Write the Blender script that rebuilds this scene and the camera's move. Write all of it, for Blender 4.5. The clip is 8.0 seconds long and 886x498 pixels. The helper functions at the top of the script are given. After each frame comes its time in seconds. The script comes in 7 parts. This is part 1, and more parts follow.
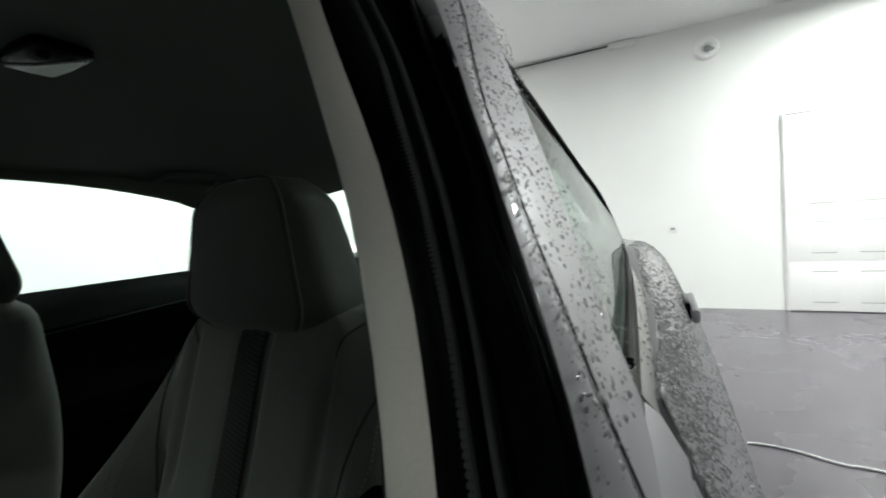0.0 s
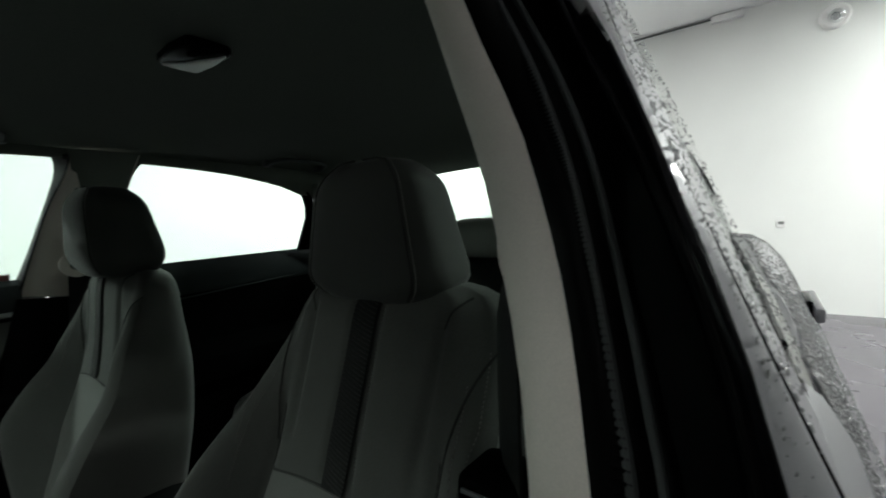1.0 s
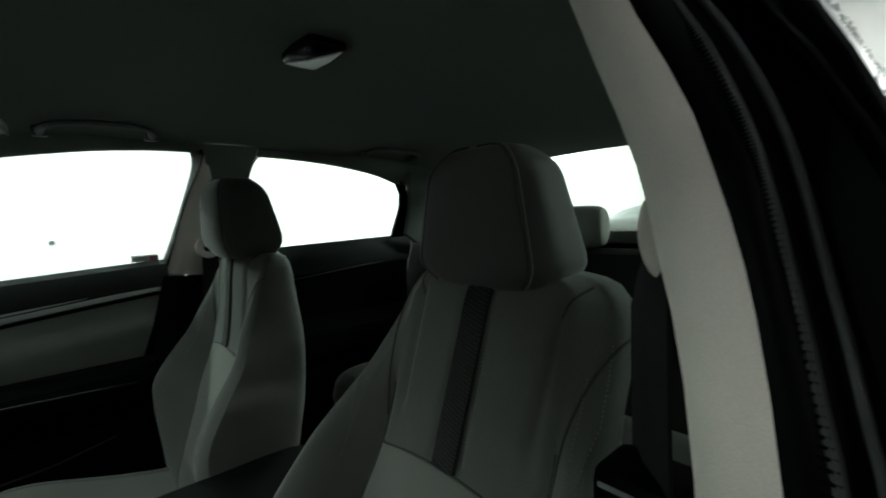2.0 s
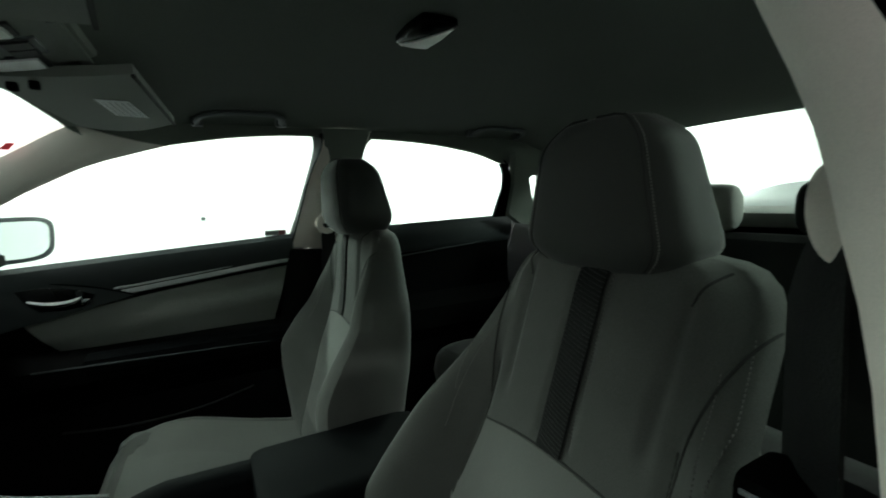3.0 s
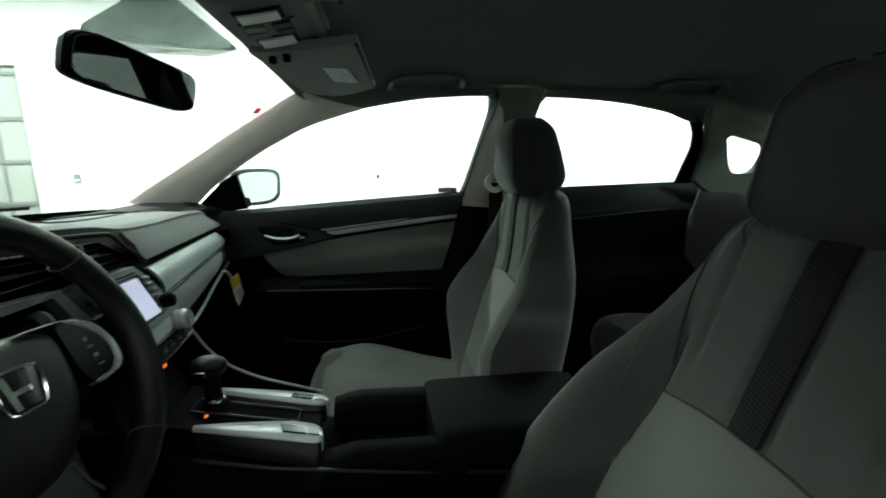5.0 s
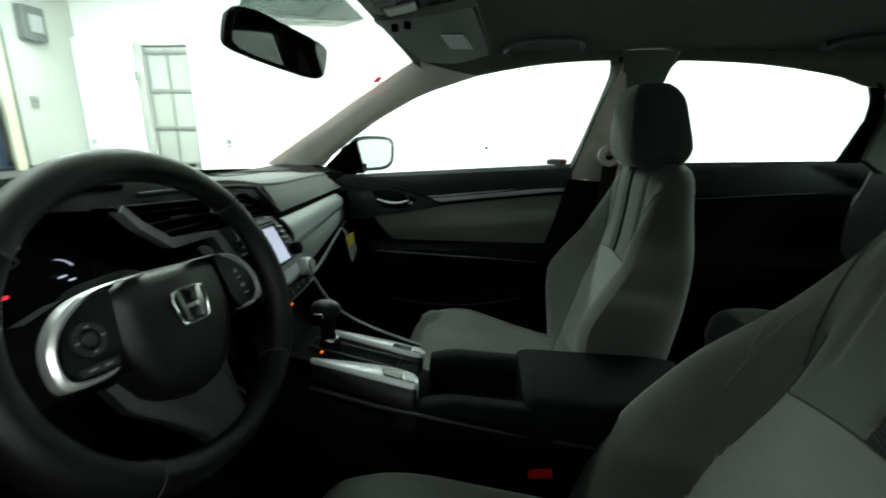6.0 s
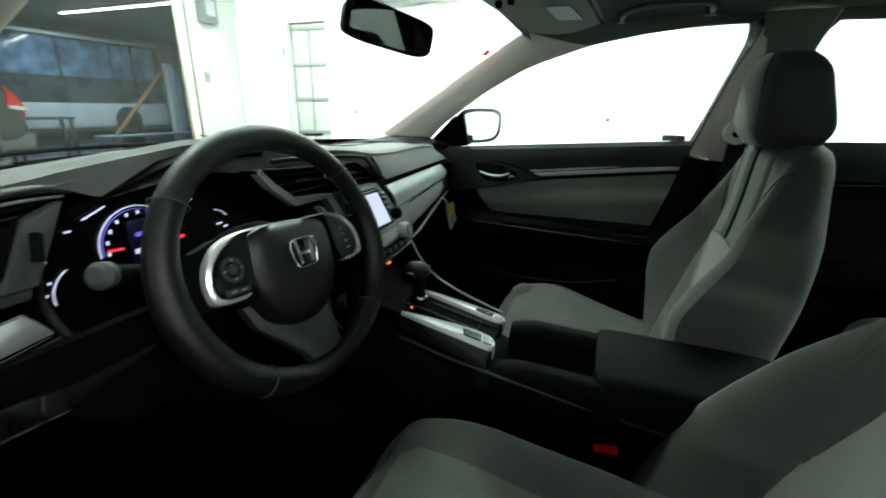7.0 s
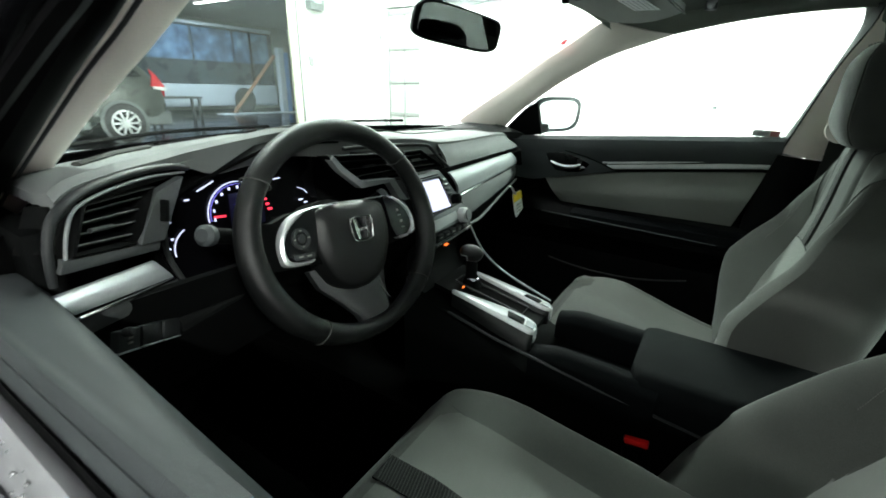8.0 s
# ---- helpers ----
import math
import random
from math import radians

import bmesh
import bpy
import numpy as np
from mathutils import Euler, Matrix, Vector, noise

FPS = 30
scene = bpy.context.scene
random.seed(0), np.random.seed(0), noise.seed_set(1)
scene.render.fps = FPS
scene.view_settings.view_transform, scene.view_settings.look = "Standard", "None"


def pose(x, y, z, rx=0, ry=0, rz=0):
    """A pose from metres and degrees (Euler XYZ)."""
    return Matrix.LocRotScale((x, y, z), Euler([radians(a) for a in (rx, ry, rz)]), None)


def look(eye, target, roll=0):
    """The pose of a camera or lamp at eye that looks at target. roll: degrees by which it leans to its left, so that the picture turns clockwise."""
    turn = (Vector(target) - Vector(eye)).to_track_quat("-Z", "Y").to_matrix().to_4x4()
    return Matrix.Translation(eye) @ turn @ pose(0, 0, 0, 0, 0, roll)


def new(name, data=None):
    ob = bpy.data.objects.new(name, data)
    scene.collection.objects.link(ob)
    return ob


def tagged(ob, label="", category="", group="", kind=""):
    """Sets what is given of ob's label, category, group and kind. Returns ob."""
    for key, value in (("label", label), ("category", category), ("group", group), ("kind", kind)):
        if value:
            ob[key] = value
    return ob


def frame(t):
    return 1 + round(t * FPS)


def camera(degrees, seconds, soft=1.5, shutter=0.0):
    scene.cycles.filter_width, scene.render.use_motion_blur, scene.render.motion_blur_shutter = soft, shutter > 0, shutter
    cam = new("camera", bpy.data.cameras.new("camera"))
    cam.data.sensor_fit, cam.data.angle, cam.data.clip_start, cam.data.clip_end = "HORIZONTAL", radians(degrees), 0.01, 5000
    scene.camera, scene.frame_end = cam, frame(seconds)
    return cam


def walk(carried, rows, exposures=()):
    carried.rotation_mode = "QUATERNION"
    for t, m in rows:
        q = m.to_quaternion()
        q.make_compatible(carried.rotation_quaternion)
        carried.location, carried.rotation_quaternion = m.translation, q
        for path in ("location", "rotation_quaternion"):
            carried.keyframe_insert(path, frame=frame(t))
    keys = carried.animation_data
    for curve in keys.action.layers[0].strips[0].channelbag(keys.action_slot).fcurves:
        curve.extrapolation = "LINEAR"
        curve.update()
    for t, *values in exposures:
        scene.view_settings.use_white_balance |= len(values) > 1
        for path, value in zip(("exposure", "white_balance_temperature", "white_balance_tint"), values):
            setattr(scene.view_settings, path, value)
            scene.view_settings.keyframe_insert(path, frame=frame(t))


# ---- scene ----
cam = camera(92.2, 8.0, soft=1.7, shutter=0.5)
PATH = [
    (0, (-0.741, -0.383, 1.13), (0.187, -2.153, 1.053), -3.5),
    (0.5, (-0.729, -0.366, 1.126), (0.342, -2.053, 1.041), -2.6),
    (1, (-0.719, -0.355, 1.123), (0.497, -1.939, 1.01), -2.2),
    (1.5, (-0.705, -0.34, 1.122), (0.639, -1.816, 0.997), -2.0),
    (3, (-0.682, -0.325, 1.118), (1.066, -1.27, 0.894), -1.8),
    (3.5, (-0.683, -0.31, 1.114), (1.142, -1.087, 0.86), -1.2),
    (4, (-0.686, -0.297, 1.112), (1.196, -0.91, 0.823), -1.1),
    (5.5, (-0.682, -0.277, 1.108), (1.27, -0.342, 0.673), 0.3),
    (6, (-0.696, -0.28, 1.101), (1.231, -0.084, 0.602), 0.8),
    (6.5, (-0.71, -0.301, 1.104), (1.157, 0.151, 0.546), 0.6),
    (7, (-0.732, -0.328, 1.111), (1.043, 0.345, 0.48), 1.0),
    (7.5, (-0.748, -0.362, 1.116), (0.912, 0.504, 0.414), 1.1),
    (8, (-0.76, -0.401, 1.131), (0.825, 0.594, 0.424), 1.5),
]
walk(cam, [(t, look(eye, target, roll)) for t, eye, target, roll in PATH], [(0.0, -0.80, 6500, 10), (1.0, -0.90, 6500, 10), (1.7, -0.55, 6500, 7), (3.0, -0.04, 6500, 3), (4.0, 0.02, 6500, 2), (5.5, 0.02, 6500, 3), (7.0, 0.45, 6500, 4), (8.0, 1.08, 6500, 8)])

# ---- world and light ----
world = bpy.data.worlds.new("garage_surroundings")
scene.world = world
world.use_nodes = True
world.node_tree.nodes["Background"].inputs[0].default_value = (0.55, 0.62, 0.72, 1)
world.node_tree.nodes["Background"].inputs[1].default_value = 0.25


def area(name, at, size, power, colour=(0.95, 1.0, 0.96)):
    lamp = bpy.data.lights.new(name, "AREA")
    lamp.shape, lamp.size, lamp.size_y = "RECTANGLE", size[0], size[1]
    lamp.energy, lamp.color = power, colour
    ob = new(name, lamp)
    ob.location = at
    return ob


TUBES = [(3.7, -4.6, 400), (3.7, -1.4, 165), (3.7, 1.8, 250), (3.7, 4.4, 290), (0.4, 2.0, 105), (-2.9, -4.6, 365), (-4.6, -1.4, 50), (-4.6, 1.8, 42), (-4.6, 4.4, 40)]
for tx, ty, power in TUBES:
    area("tube_light", (tx, ty, 3.33), (0.16, 2.3), power)
    area("tube_uplight", (tx, ty, 3.36), (0.16, 2.3), power * 0.15 + (14 if tx > 0 else 5)).rotation_euler = (math.pi, 0, 0)
area("tube_light_bay", (8.3, 12.8, 3.28), (0.16, 4.6), 135, (0.86, 0.95, 1.0))
area("tube_light_bay", (2.0, 12.8, 3.28), (0.16, 4.6), 90, (0.86, 0.95, 1.0))


# ---- materials ----
def mat(name, colour, rough=0.5, metal=0.0, grain=0.0, scale=200.0, bump=0.0, spec=0.35, stain=0.0, stain_scale=4.0, coat=0.0, sheen=0.0):
    """A surface with colour variation at two scales and a fine relief."""
    m = bpy.data.materials.new(name)
    m.use_nodes = True
    nt = m.node_tree
    b = nt.nodes["Principled BSDF"]
    b.inputs["Roughness"].default_value = rough
    b.inputs["Metallic"].default_value = metal
    b.inputs["Specular IOR Level"].default_value = spec
    b.inputs["Coat Weight"].default_value = coat
    b.inputs["Sheen Weight"].default_value = sheen
    b.inputs["Sheen Roughness"].default_value = 0.35
    b.inputs["Base Color"].default_value = (*colour, 1)
    tex = nt.nodes.new("ShaderNodeTexCoord")
    fine = nt.nodes.new("ShaderNodeTexNoise")
    fine.inputs["Scale"].default_value = scale
    fine.inputs["Detail"].default_value = 3
    nt.links.new(tex.outputs["Object"], fine.inputs["Vector"])
    wide = nt.nodes.new("ShaderNodeTexNoise")
    wide.inputs["Scale"].default_value = stain_scale
    wide.inputs["Detail"].default_value = 4
    nt.links.new(tex.outputs["Object"], wide.inputs["Vector"])
    if grain or stain:
        def ramp(src, amount):
            r = nt.nodes.new("ShaderNodeMapRange")
            r.inputs["From Min"].default_value, r.inputs["From Max"].default_value = 0.3, 0.7
            r.inputs["To Min"].default_value, r.inputs["To Max"].default_value = 1 - amount, 1 + amount
            nt.links.new(src, r.inputs["Value"])
            return r.outputs["Result"]
        mul = nt.nodes.new("ShaderNodeMath")
        mul.operation = "MULTIPLY"
        nt.links.new(ramp(fine.outputs["Fac"], grain), mul.inputs[0])
        nt.links.new(ramp(wide.outputs["Fac"], stain), mul.inputs[1])
        hue = nt.nodes.new("ShaderNodeHueSaturation")
        hue.inputs["Color"].default_value = (*colour, 1)
        nt.links.new(mul.outputs[0], hue.inputs["Value"])
        nt.links.new(hue.outputs["Color"], b.inputs["Base Color"])
        rr = nt.nodes.new("ShaderNodeMapRange")
        rr.inputs["From Min"].default_value, rr.inputs["From Max"].default_value = 0.3, 0.7
        rr.inputs["To Min"].default_value, rr.inputs["To Max"].default_value = max(0.02, rough - 0.08), min(1, rough + 0.08)
        nt.links.new(wide.outputs["Fac"], rr.inputs["Value"])
        nt.links.new(rr.outputs["Result"], b.inputs["Roughness"])
    if bump:
        bp = nt.nodes.new("ShaderNodeBump")
        bp.inputs["Strength"].default_value = bump
        bp.inputs["Distance"].default_value = 0.002
        nt.links.new(fine.outputs["Fac"], bp.inputs["Height"])
        nt.links.new(bp.outputs["Normal"], b.inputs["Normal"])
    return m


def glass(name, tint, gloss=0.03):
    """Thin pane: clear, tinted, with a mirror sheen that grows at a slant."""
    m = bpy.data.materials.new(name)
    m.use_nodes = True
    nt = m.node_tree
    nt.nodes.remove(nt.nodes["Principled BSDF"])
    clear = nt.nodes.new("ShaderNodeBsdfTransparent")
    clear.inputs[0].default_value = (*tint, 1)
    shine = nt.nodes.new("ShaderNodeBsdfGlossy")
    shine.inputs["Roughness"].default_value = gloss
    lw = nt.nodes.new("ShaderNodeLayerWeight")
    lw.inputs["Blend"].default_value = 0.5
    powr = nt.nodes.new("ShaderNodeMath")
    powr.operation = "POWER"
    powr.inputs[1].default_value = 4.5
    nt.links.new(lw.outputs["Facing"], powr.inputs[0])
    fres = nt.nodes.new("ShaderNodeMapRange")
    fres.inputs["To Min"].default_value, fres.inputs["To Max"].default_value = 0.035, 0.75
    nt.links.new(powr.outputs[0], fres.inputs["Value"])
    mix = nt.nodes.new("ShaderNodeMixShader")
    nt.links.new(fres.outputs[0], mix.inputs[0])
    nt.links.new(clear.outputs[0], mix.inputs[1])
    nt.links.new(shine.outputs[0], mix.inputs[2])
    nt.links.new(mix.outputs[0], nt.nodes["Material Output"].inputs[0])
    return m


def glow(name, colour, power):
    m = bpy.data.materials.new(name)
    m.use_nodes = True
    b = m.node_tree.nodes["Principled BSDF"]
    b.inputs["Base Color"].default_value = (*[c * 0.5 for c in colour], 1)
    b.inputs["Emission Color"].default_value = (*colour, 1)
    b.inputs["Emission Strength"].default_value = power
    return m


FABRIC = mat("grey_seat_fabric", (0.079, 0.082, 0.076), 0.9, grain=0.14, scale=900, bump=0.22, stain=0.09, stain_scale=9, spec=0.2, sheen=0.22)
FABRIC_MID = mat("smooth_grey_seat_panel", (0.047, 0.049, 0.0455), 0.82, grain=0.10, scale=1100, bump=0.2, stain=0.08, stain_scale=7, spec=0.25, sheen=0.22)
REAR_LIT = mat("lit_rear_cloth", (0.24, 0.25, 0.232), 0.9, grain=0.12, scale=900, bump=0.2, stain=0.06, stain_scale=8, spec=0.2)
FABRIC_PANEL = mat("light_grey_seat_panel", (0.128, 0.132, 0.123), 0.88, grain=0.12, scale=1000, bump=0.2, stain=0.07, stain_scale=8, spec=0.2, sheen=0.22)
# Paler than the headliner: light from the windscreen is put into this colour.
VISOR_LIT = mat("lit_visor_vinyl", (0.27, 0.285, 0.262), 0.85, grain=0.08, scale=700, bump=0.2, stain=0.05, stain_scale=4, spec=0.15)
# Rear cloth again, with the shade at the cabin's rear in its colour.
REAR_SHADED = mat("shaded_rear_cloth", (0.013, 0.014, 0.013), 0.9, grain=0.14, scale=900, bump=0.2, stain=0.08, stain_scale=8, spec=0.08)
SEAT_MESH = mat("black_ribbed_seat_mesh", (0.006, 0.0065, 0.0065), 0.85, grain=0.2, scale=500, bump=0.4)
SEAT_RIB = mat("grey_mesh_thread", (0.020, 0.0205, 0.0195), 0.7, grain=0.2, scale=500)
SEAM = mat("dark_seam", (0.03, 0.031, 0.029), 0.85)
STITCH = mat("pale_stitching", (0.14, 0.14, 0.13), 0.8)
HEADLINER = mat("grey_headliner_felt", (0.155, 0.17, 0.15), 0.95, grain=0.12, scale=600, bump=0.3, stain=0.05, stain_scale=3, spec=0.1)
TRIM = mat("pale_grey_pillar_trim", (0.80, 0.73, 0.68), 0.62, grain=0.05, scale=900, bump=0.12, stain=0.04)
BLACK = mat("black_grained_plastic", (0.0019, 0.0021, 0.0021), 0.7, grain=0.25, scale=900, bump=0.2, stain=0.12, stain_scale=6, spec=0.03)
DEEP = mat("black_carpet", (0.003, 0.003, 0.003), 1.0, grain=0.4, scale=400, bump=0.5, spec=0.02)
DASH = mat("soft_grey_dash_skin", (0.094, 0.10, 0.099), 0.68, grain=0.10, scale=1200, bump=0.25, stain=0.07, stain_scale=5, spec=0.4)
DASH_DARK = mat("dark_dash_skin", (0.020, 0.0215, 0.0215), 0.7, grain=0.1, scale=1200, bump=0.25, stain=0.07, stain_scale=5, spec=0.1)
VENT_GREY = mat("mid_grey_vent_plastic_and_highlight", (0.042, 0.045, 0.046), 0.5, grain=0.1, scale=1200, bump=0.2, stain=0.07, stain_scale=6, spec=0.3)
DOORTOP = mat("soft_dark_door_top", (0.040, 0.045, 0.047), 0.55, grain=0.12, scale=1200, bump=0.25, stain=0.07, stain_scale=5, spec=0.16)
SILVER = mat("satin_silver_trim", (0.34, 0.36, 0.37), 0.36, metal=0.4, grain=0.05, scale=900, stain=0.05, stain_scale=8)
ARM_SILVER = mat("satin_grey_metal", (0.47, 0.485, 0.495), 0.36, metal=0.3, grain=0.05, scale=900, stain=0.06, stain_scale=9)
CHROME = mat("polished_chrome", (0.75, 0.76, 0.77), 0.12, metal=1.0, stain=0.03, grain=0.02)
GLOSS = mat("gloss_black_trim", (0.0015, 0.0015, 0.002), 0.25, stain=0.1, grain=0.05, spec=0.15)
RUBBER = mat("black_rubber_seal", (0.0016, 0.0016, 0.0017), 0.5, grain=0.1, scale=600, bump=0.03, stain=0.1, spec=0.05)
LEATHER = mat("black_wheel_rim_skin", (0.0036, 0.0039, 0.0039), 0.38, grain=0.2, scale=1500, bump=0.25, stain=0.1, stain_scale=12, spec=0.24)
PAD = mat("black_moulded_pad", (0.0045, 0.0048, 0.0048), 0.42, grain=0.2, scale=1700, bump=0.2, stain=0.08, stain_scale=14, spec=0.28)
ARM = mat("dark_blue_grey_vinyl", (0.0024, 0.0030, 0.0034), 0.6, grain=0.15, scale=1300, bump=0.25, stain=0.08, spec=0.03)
PAINT = mat("grey_metallic_paint", (0.285, 0.285, 0.30), 0.50, metal=0.4, grain=0.06, scale=2500, coat=0.3, stain=0.05, stain_scale=5)
FASCIA = mat("grey_satin_fascia", (0.19, 0.20, 0.205), 0.42, metal=0.2, grain=0.05, scale=1200, stain=0.06, stain_scale=8, spec=0.35)
SHELL = mat("dark_blue_grey_mirror_shell", (0.018, 0.022, 0.026), 0.35, grain=0.05, stain=0.08, spec=0.4)
STRIP = mat("bright_satin_strip", (0.60, 0.61, 0.62), 0.34, metal=0.25, grain=0.04, scale=900, stain=0.05, stain_scale=8, spec=0.5)
LIP = mat("grey_satin_lip_and_highlight", (0.14, 0.148, 0.15), 0.4, grain=0.06, scale=1200, stain=0.06, stain_scale=8, spec=0.4)
SPOKE = mat("dark_grey_moulded_spoke", (0.016, 0.0175, 0.018), 0.42, grain=0.12, scale=1500, bump=0.15, stain=0.08, stain_scale=12, spec=0.3)
SWITCH = mat("dark_switch_plastic", (0.014, 0.015, 0.016), 0.55, grain=0.1, scale=900, bump=0.1, spec=0.25)
# Opaque grey: the dark look light gives clear drops is in the colour.
WATER = mat("opaque_water_drop", (0.17, 0.17, 0.178), 0.20, spec=0.55)
MOULD = mat("satin_grey_moulding", (0.22, 0.22, 0.205), 0.45, metal=0.2, grain=0.06, scale=900, stain=0.08, stain_scale=9)
INSERT = mat("dark_grey_door_cloth", (0.150, 0.155, 0.143), 0.9, grain=0.14, scale=800, bump=0.3, stain=0.07, stain_scale=6, spec=0.2)
PANE = glass("green_tinted_glass", (0.86, 0.93, 0.90))
SCREEN_GLASS = glass("clear_windscreen_glass", (0.90, 0.95, 0.93))
SHADE_BAND = glass("dotted_shade_band", (0.42, 0.46, 0.44))
MIRROR = mat("mirror_glass", (0.80, 0.82, 0.83), 0.02, metal=1.0)
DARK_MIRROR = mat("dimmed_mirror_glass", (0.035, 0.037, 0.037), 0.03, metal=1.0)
LABEL_WHITE = mat("white_paper", (0.84, 0.86, 0.86), 0.7, grain=0.04, scale=300, stain=0.03)
LABEL_YELLOW = mat("yellow_paper", (0.88, 0.66, 0.03), 0.7, grain=0.04, scale=300, stain=0.03)
PALE_RED = mat("faded_red_print", (0.62, 0.25, 0.26), 0.6, stain=0.05)
LABEL_RED = mat("red_sticker", (0.65, 0.03, 0.05), 0.6, stain=0.05)
LABEL_INK = mat("grey_print", (0.18, 0.19, 0.2), 0.7)
FAINT_INK = mat("faint_print", (0.5, 0.51, 0.52), 0.7)
BUCKLE_RED = mat("red_buckle_plastic", (0.85, 0.015, 0.015), 0.35, stain=0.05)
BELT = mat("black_belt_webbing", (0.0018, 0.0018, 0.0018), 0.85, grain=0.2, scale=700, bump=0.4)
LAMP_LENS = mat("white_lamp_lens", (0.75, 0.76, 0.74), 0.35, stain=0.04)
GAUGE_WHITE = glow("gauge_white_light", (0.68, 0.72, 1.0), 0.6)
GAUGE_BLUE = glow("gauge_blue_light", (0.16, 0.14, 0.75), 0.5)
GAUGE_RED = glow("gauge_red_light", (1.0, 0.04, 0.08), 0.7)
RADIO_GLOW = glow("radio_screen_light", (0.72, 0.76, 1.0), 0.65)
HAZARD = glow("orange_pilot_light", (1.0, 0.18, 0.03), 0.8)
TUBE_GLOW = glow("fluorescent_tube", (0.95, 1.0, 0.97), 6.0)
WALL = mat("white_wall_paint", (0.80, 0.81, 0.79), 0.75, grain=0.02, scale=120, bump=0.15, stain=0.025, stain_scale=1.2)
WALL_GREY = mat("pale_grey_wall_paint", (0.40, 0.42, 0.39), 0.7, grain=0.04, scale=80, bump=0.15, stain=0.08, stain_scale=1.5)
CEIL = mat("white_ceiling_sheet", (0.82, 0.83, 0.82), 0.8, grain=0.03, scale=60, bump=0.1, stain=0.03, stain_scale=0.8)
FLOOR = mat("purple_grey_sealed_concrete", (0.105, 0.094, 0.110), 0.26, grain=0.02, scale=60, stain=0.14, stain_scale=0.9)
WET = mat("wet_dark_concrete", (0.03, 0.03, 0.031), 0.18, grain=0.15, scale=12, stain=0.3, stain_scale=1.1)
DOOR_WHITE = mat("white_steel_door", (0.80, 0.80, 0.79), 0.45, grain=0.02, scale=150, stain=0.02, stain_scale=2)
DOOR_GREY = mat("grey_panel_door_paint", (0.22, 0.23, 0.22), 0.55, grain=0.05, scale=100, stain=0.08, stain_scale=3)
POST = mat("yellowed_post_paint", (0.50, 0.50, 0.38), 0.6, grain=0.06, scale=100, stain=0.12, stain_scale=3)
# Strong blotches in the blue stand for reflections in the coach windows.
BUS_BLUE = mat("coach_glass_reflections", (0.10, 0.17, 0.30), 0.12, grain=0.35, scale=3.0, stain=0.6, stain_scale=1.6)
BUS_DARK = mat("dark_coach_side", (0.03, 0.045, 0.06), 0.3, grain=0.2, scale=20, stain=0.3, stain_scale=2)
BUS_WHITE = mat("white_blue_coach_paint", (0.55, 0.62, 0.72), 0.35, stain=0.1, stain_scale=2, grain=0.03)
SUV_PAINT = mat("dark_green_grey_paint", (0.05, 0.055, 0.048), 0.3, metal=0.3, coat=0.7, stain=0.06, grain=0.04)
TYRE = mat("tyre_rubber", (0.02, 0.02, 0.02), 0.8, grain=0.2, scale=200, bump=0.3, stain=0.15)
ALLOY = mat("silver_alloy", (0.62, 0.63, 0.64), 0.3, metal=0.7, stain=0.08, grain=0.03)
TAIL = mat("red_lamp_lens", (0.55, 0.02, 0.03), 0.2, stain=0.1)
WOOD = mat("brown_timber", (0.22, 0.11, 0.06), 0.7, grain=0.2, scale=40, stain=0.2, stain_scale=4)
BLUE_POST = mat("blue_painted_steel", (0.25, 0.40, 0.75), 0.5, stain=0.15, grain=0.05)
BOX_GREY = mat("dark_control_box", (0.10, 0.11, 0.11), 0.5, stain=0.1, grain=0.05)


# ---- mesh tools ----
def thing(name, label, category, base=(0, 0, 0), group="", kind=""):
    ob = new(name)
    ob.empty_display_size = 0.05
    ob.location = base
    return tagged(ob, label, category, group, kind)


def part(name, bm, material, parent=None, label="", smooth=True, base=None):
    """One mesh object out of bm, given in world metres, under a thing or a part."""
    me = bpy.data.meshes.new(name)
    bmesh.ops.recalc_face_normals(bm, faces=bm.faces)
    bm.to_mesh(me)
    bm.free()
    for m in (material if isinstance(material, (list, tuple)) else [material]):
        me.materials.append(m)
    if smooth:
        me.polygons.foreach_set("use_smooth", [True] * len(me.polygons))
        me.set_sharp_from_angle(angle=radians(38))
    ob = new(name, me)
    if parent is not None:
        ob.parent = parent
        offset = parent.location if parent.data is None else Vector((0, 0, 0))
        ob.matrix_parent_inverse = Matrix.Translation(-offset)
    if label:
        ob["label"] = label
    return ob


def refine(ob, levels=1, width=0.0, segments=2):
    if width:
        b = ob.modifiers.new("edge", "BEVEL")
        b.width, b.segments, b.limit_method, b.angle_limit = width, segments, "ANGLE", radians(35)
    if levels:
        s = ob.modifiers.new("soft", "SUBSURF")
        s.levels = s.render_levels = levels
    return ob


def add_box(bm, lo, hi, m=None):
    vs = [bm.verts.new((x, y, z)) for x in (lo[0], hi[0]) for y in (lo[1], hi[1]) for z in (lo[2], hi[2])]
    if m is not None:
        for v in vs:
            v.co = m @ v.co
    for q in ((0, 1, 3, 2), (4, 6, 7, 5), (0, 4, 5, 1), (2, 3, 7, 6), (0, 2, 6, 4), (1, 5, 7, 3)):
        bm.faces.new([vs[i] for i in q])
    return vs


def box(lo, hi, bevel=0.0, m=None, segments=2):
    bm = bmesh.new()
    add_box(bm, lo, hi, m)
    if bevel:
        bmesh.ops.bevel(bm, geom=bm.edges[:], offset=bevel, segments=segments, affect="EDGES", profile=0.6)
    return bm


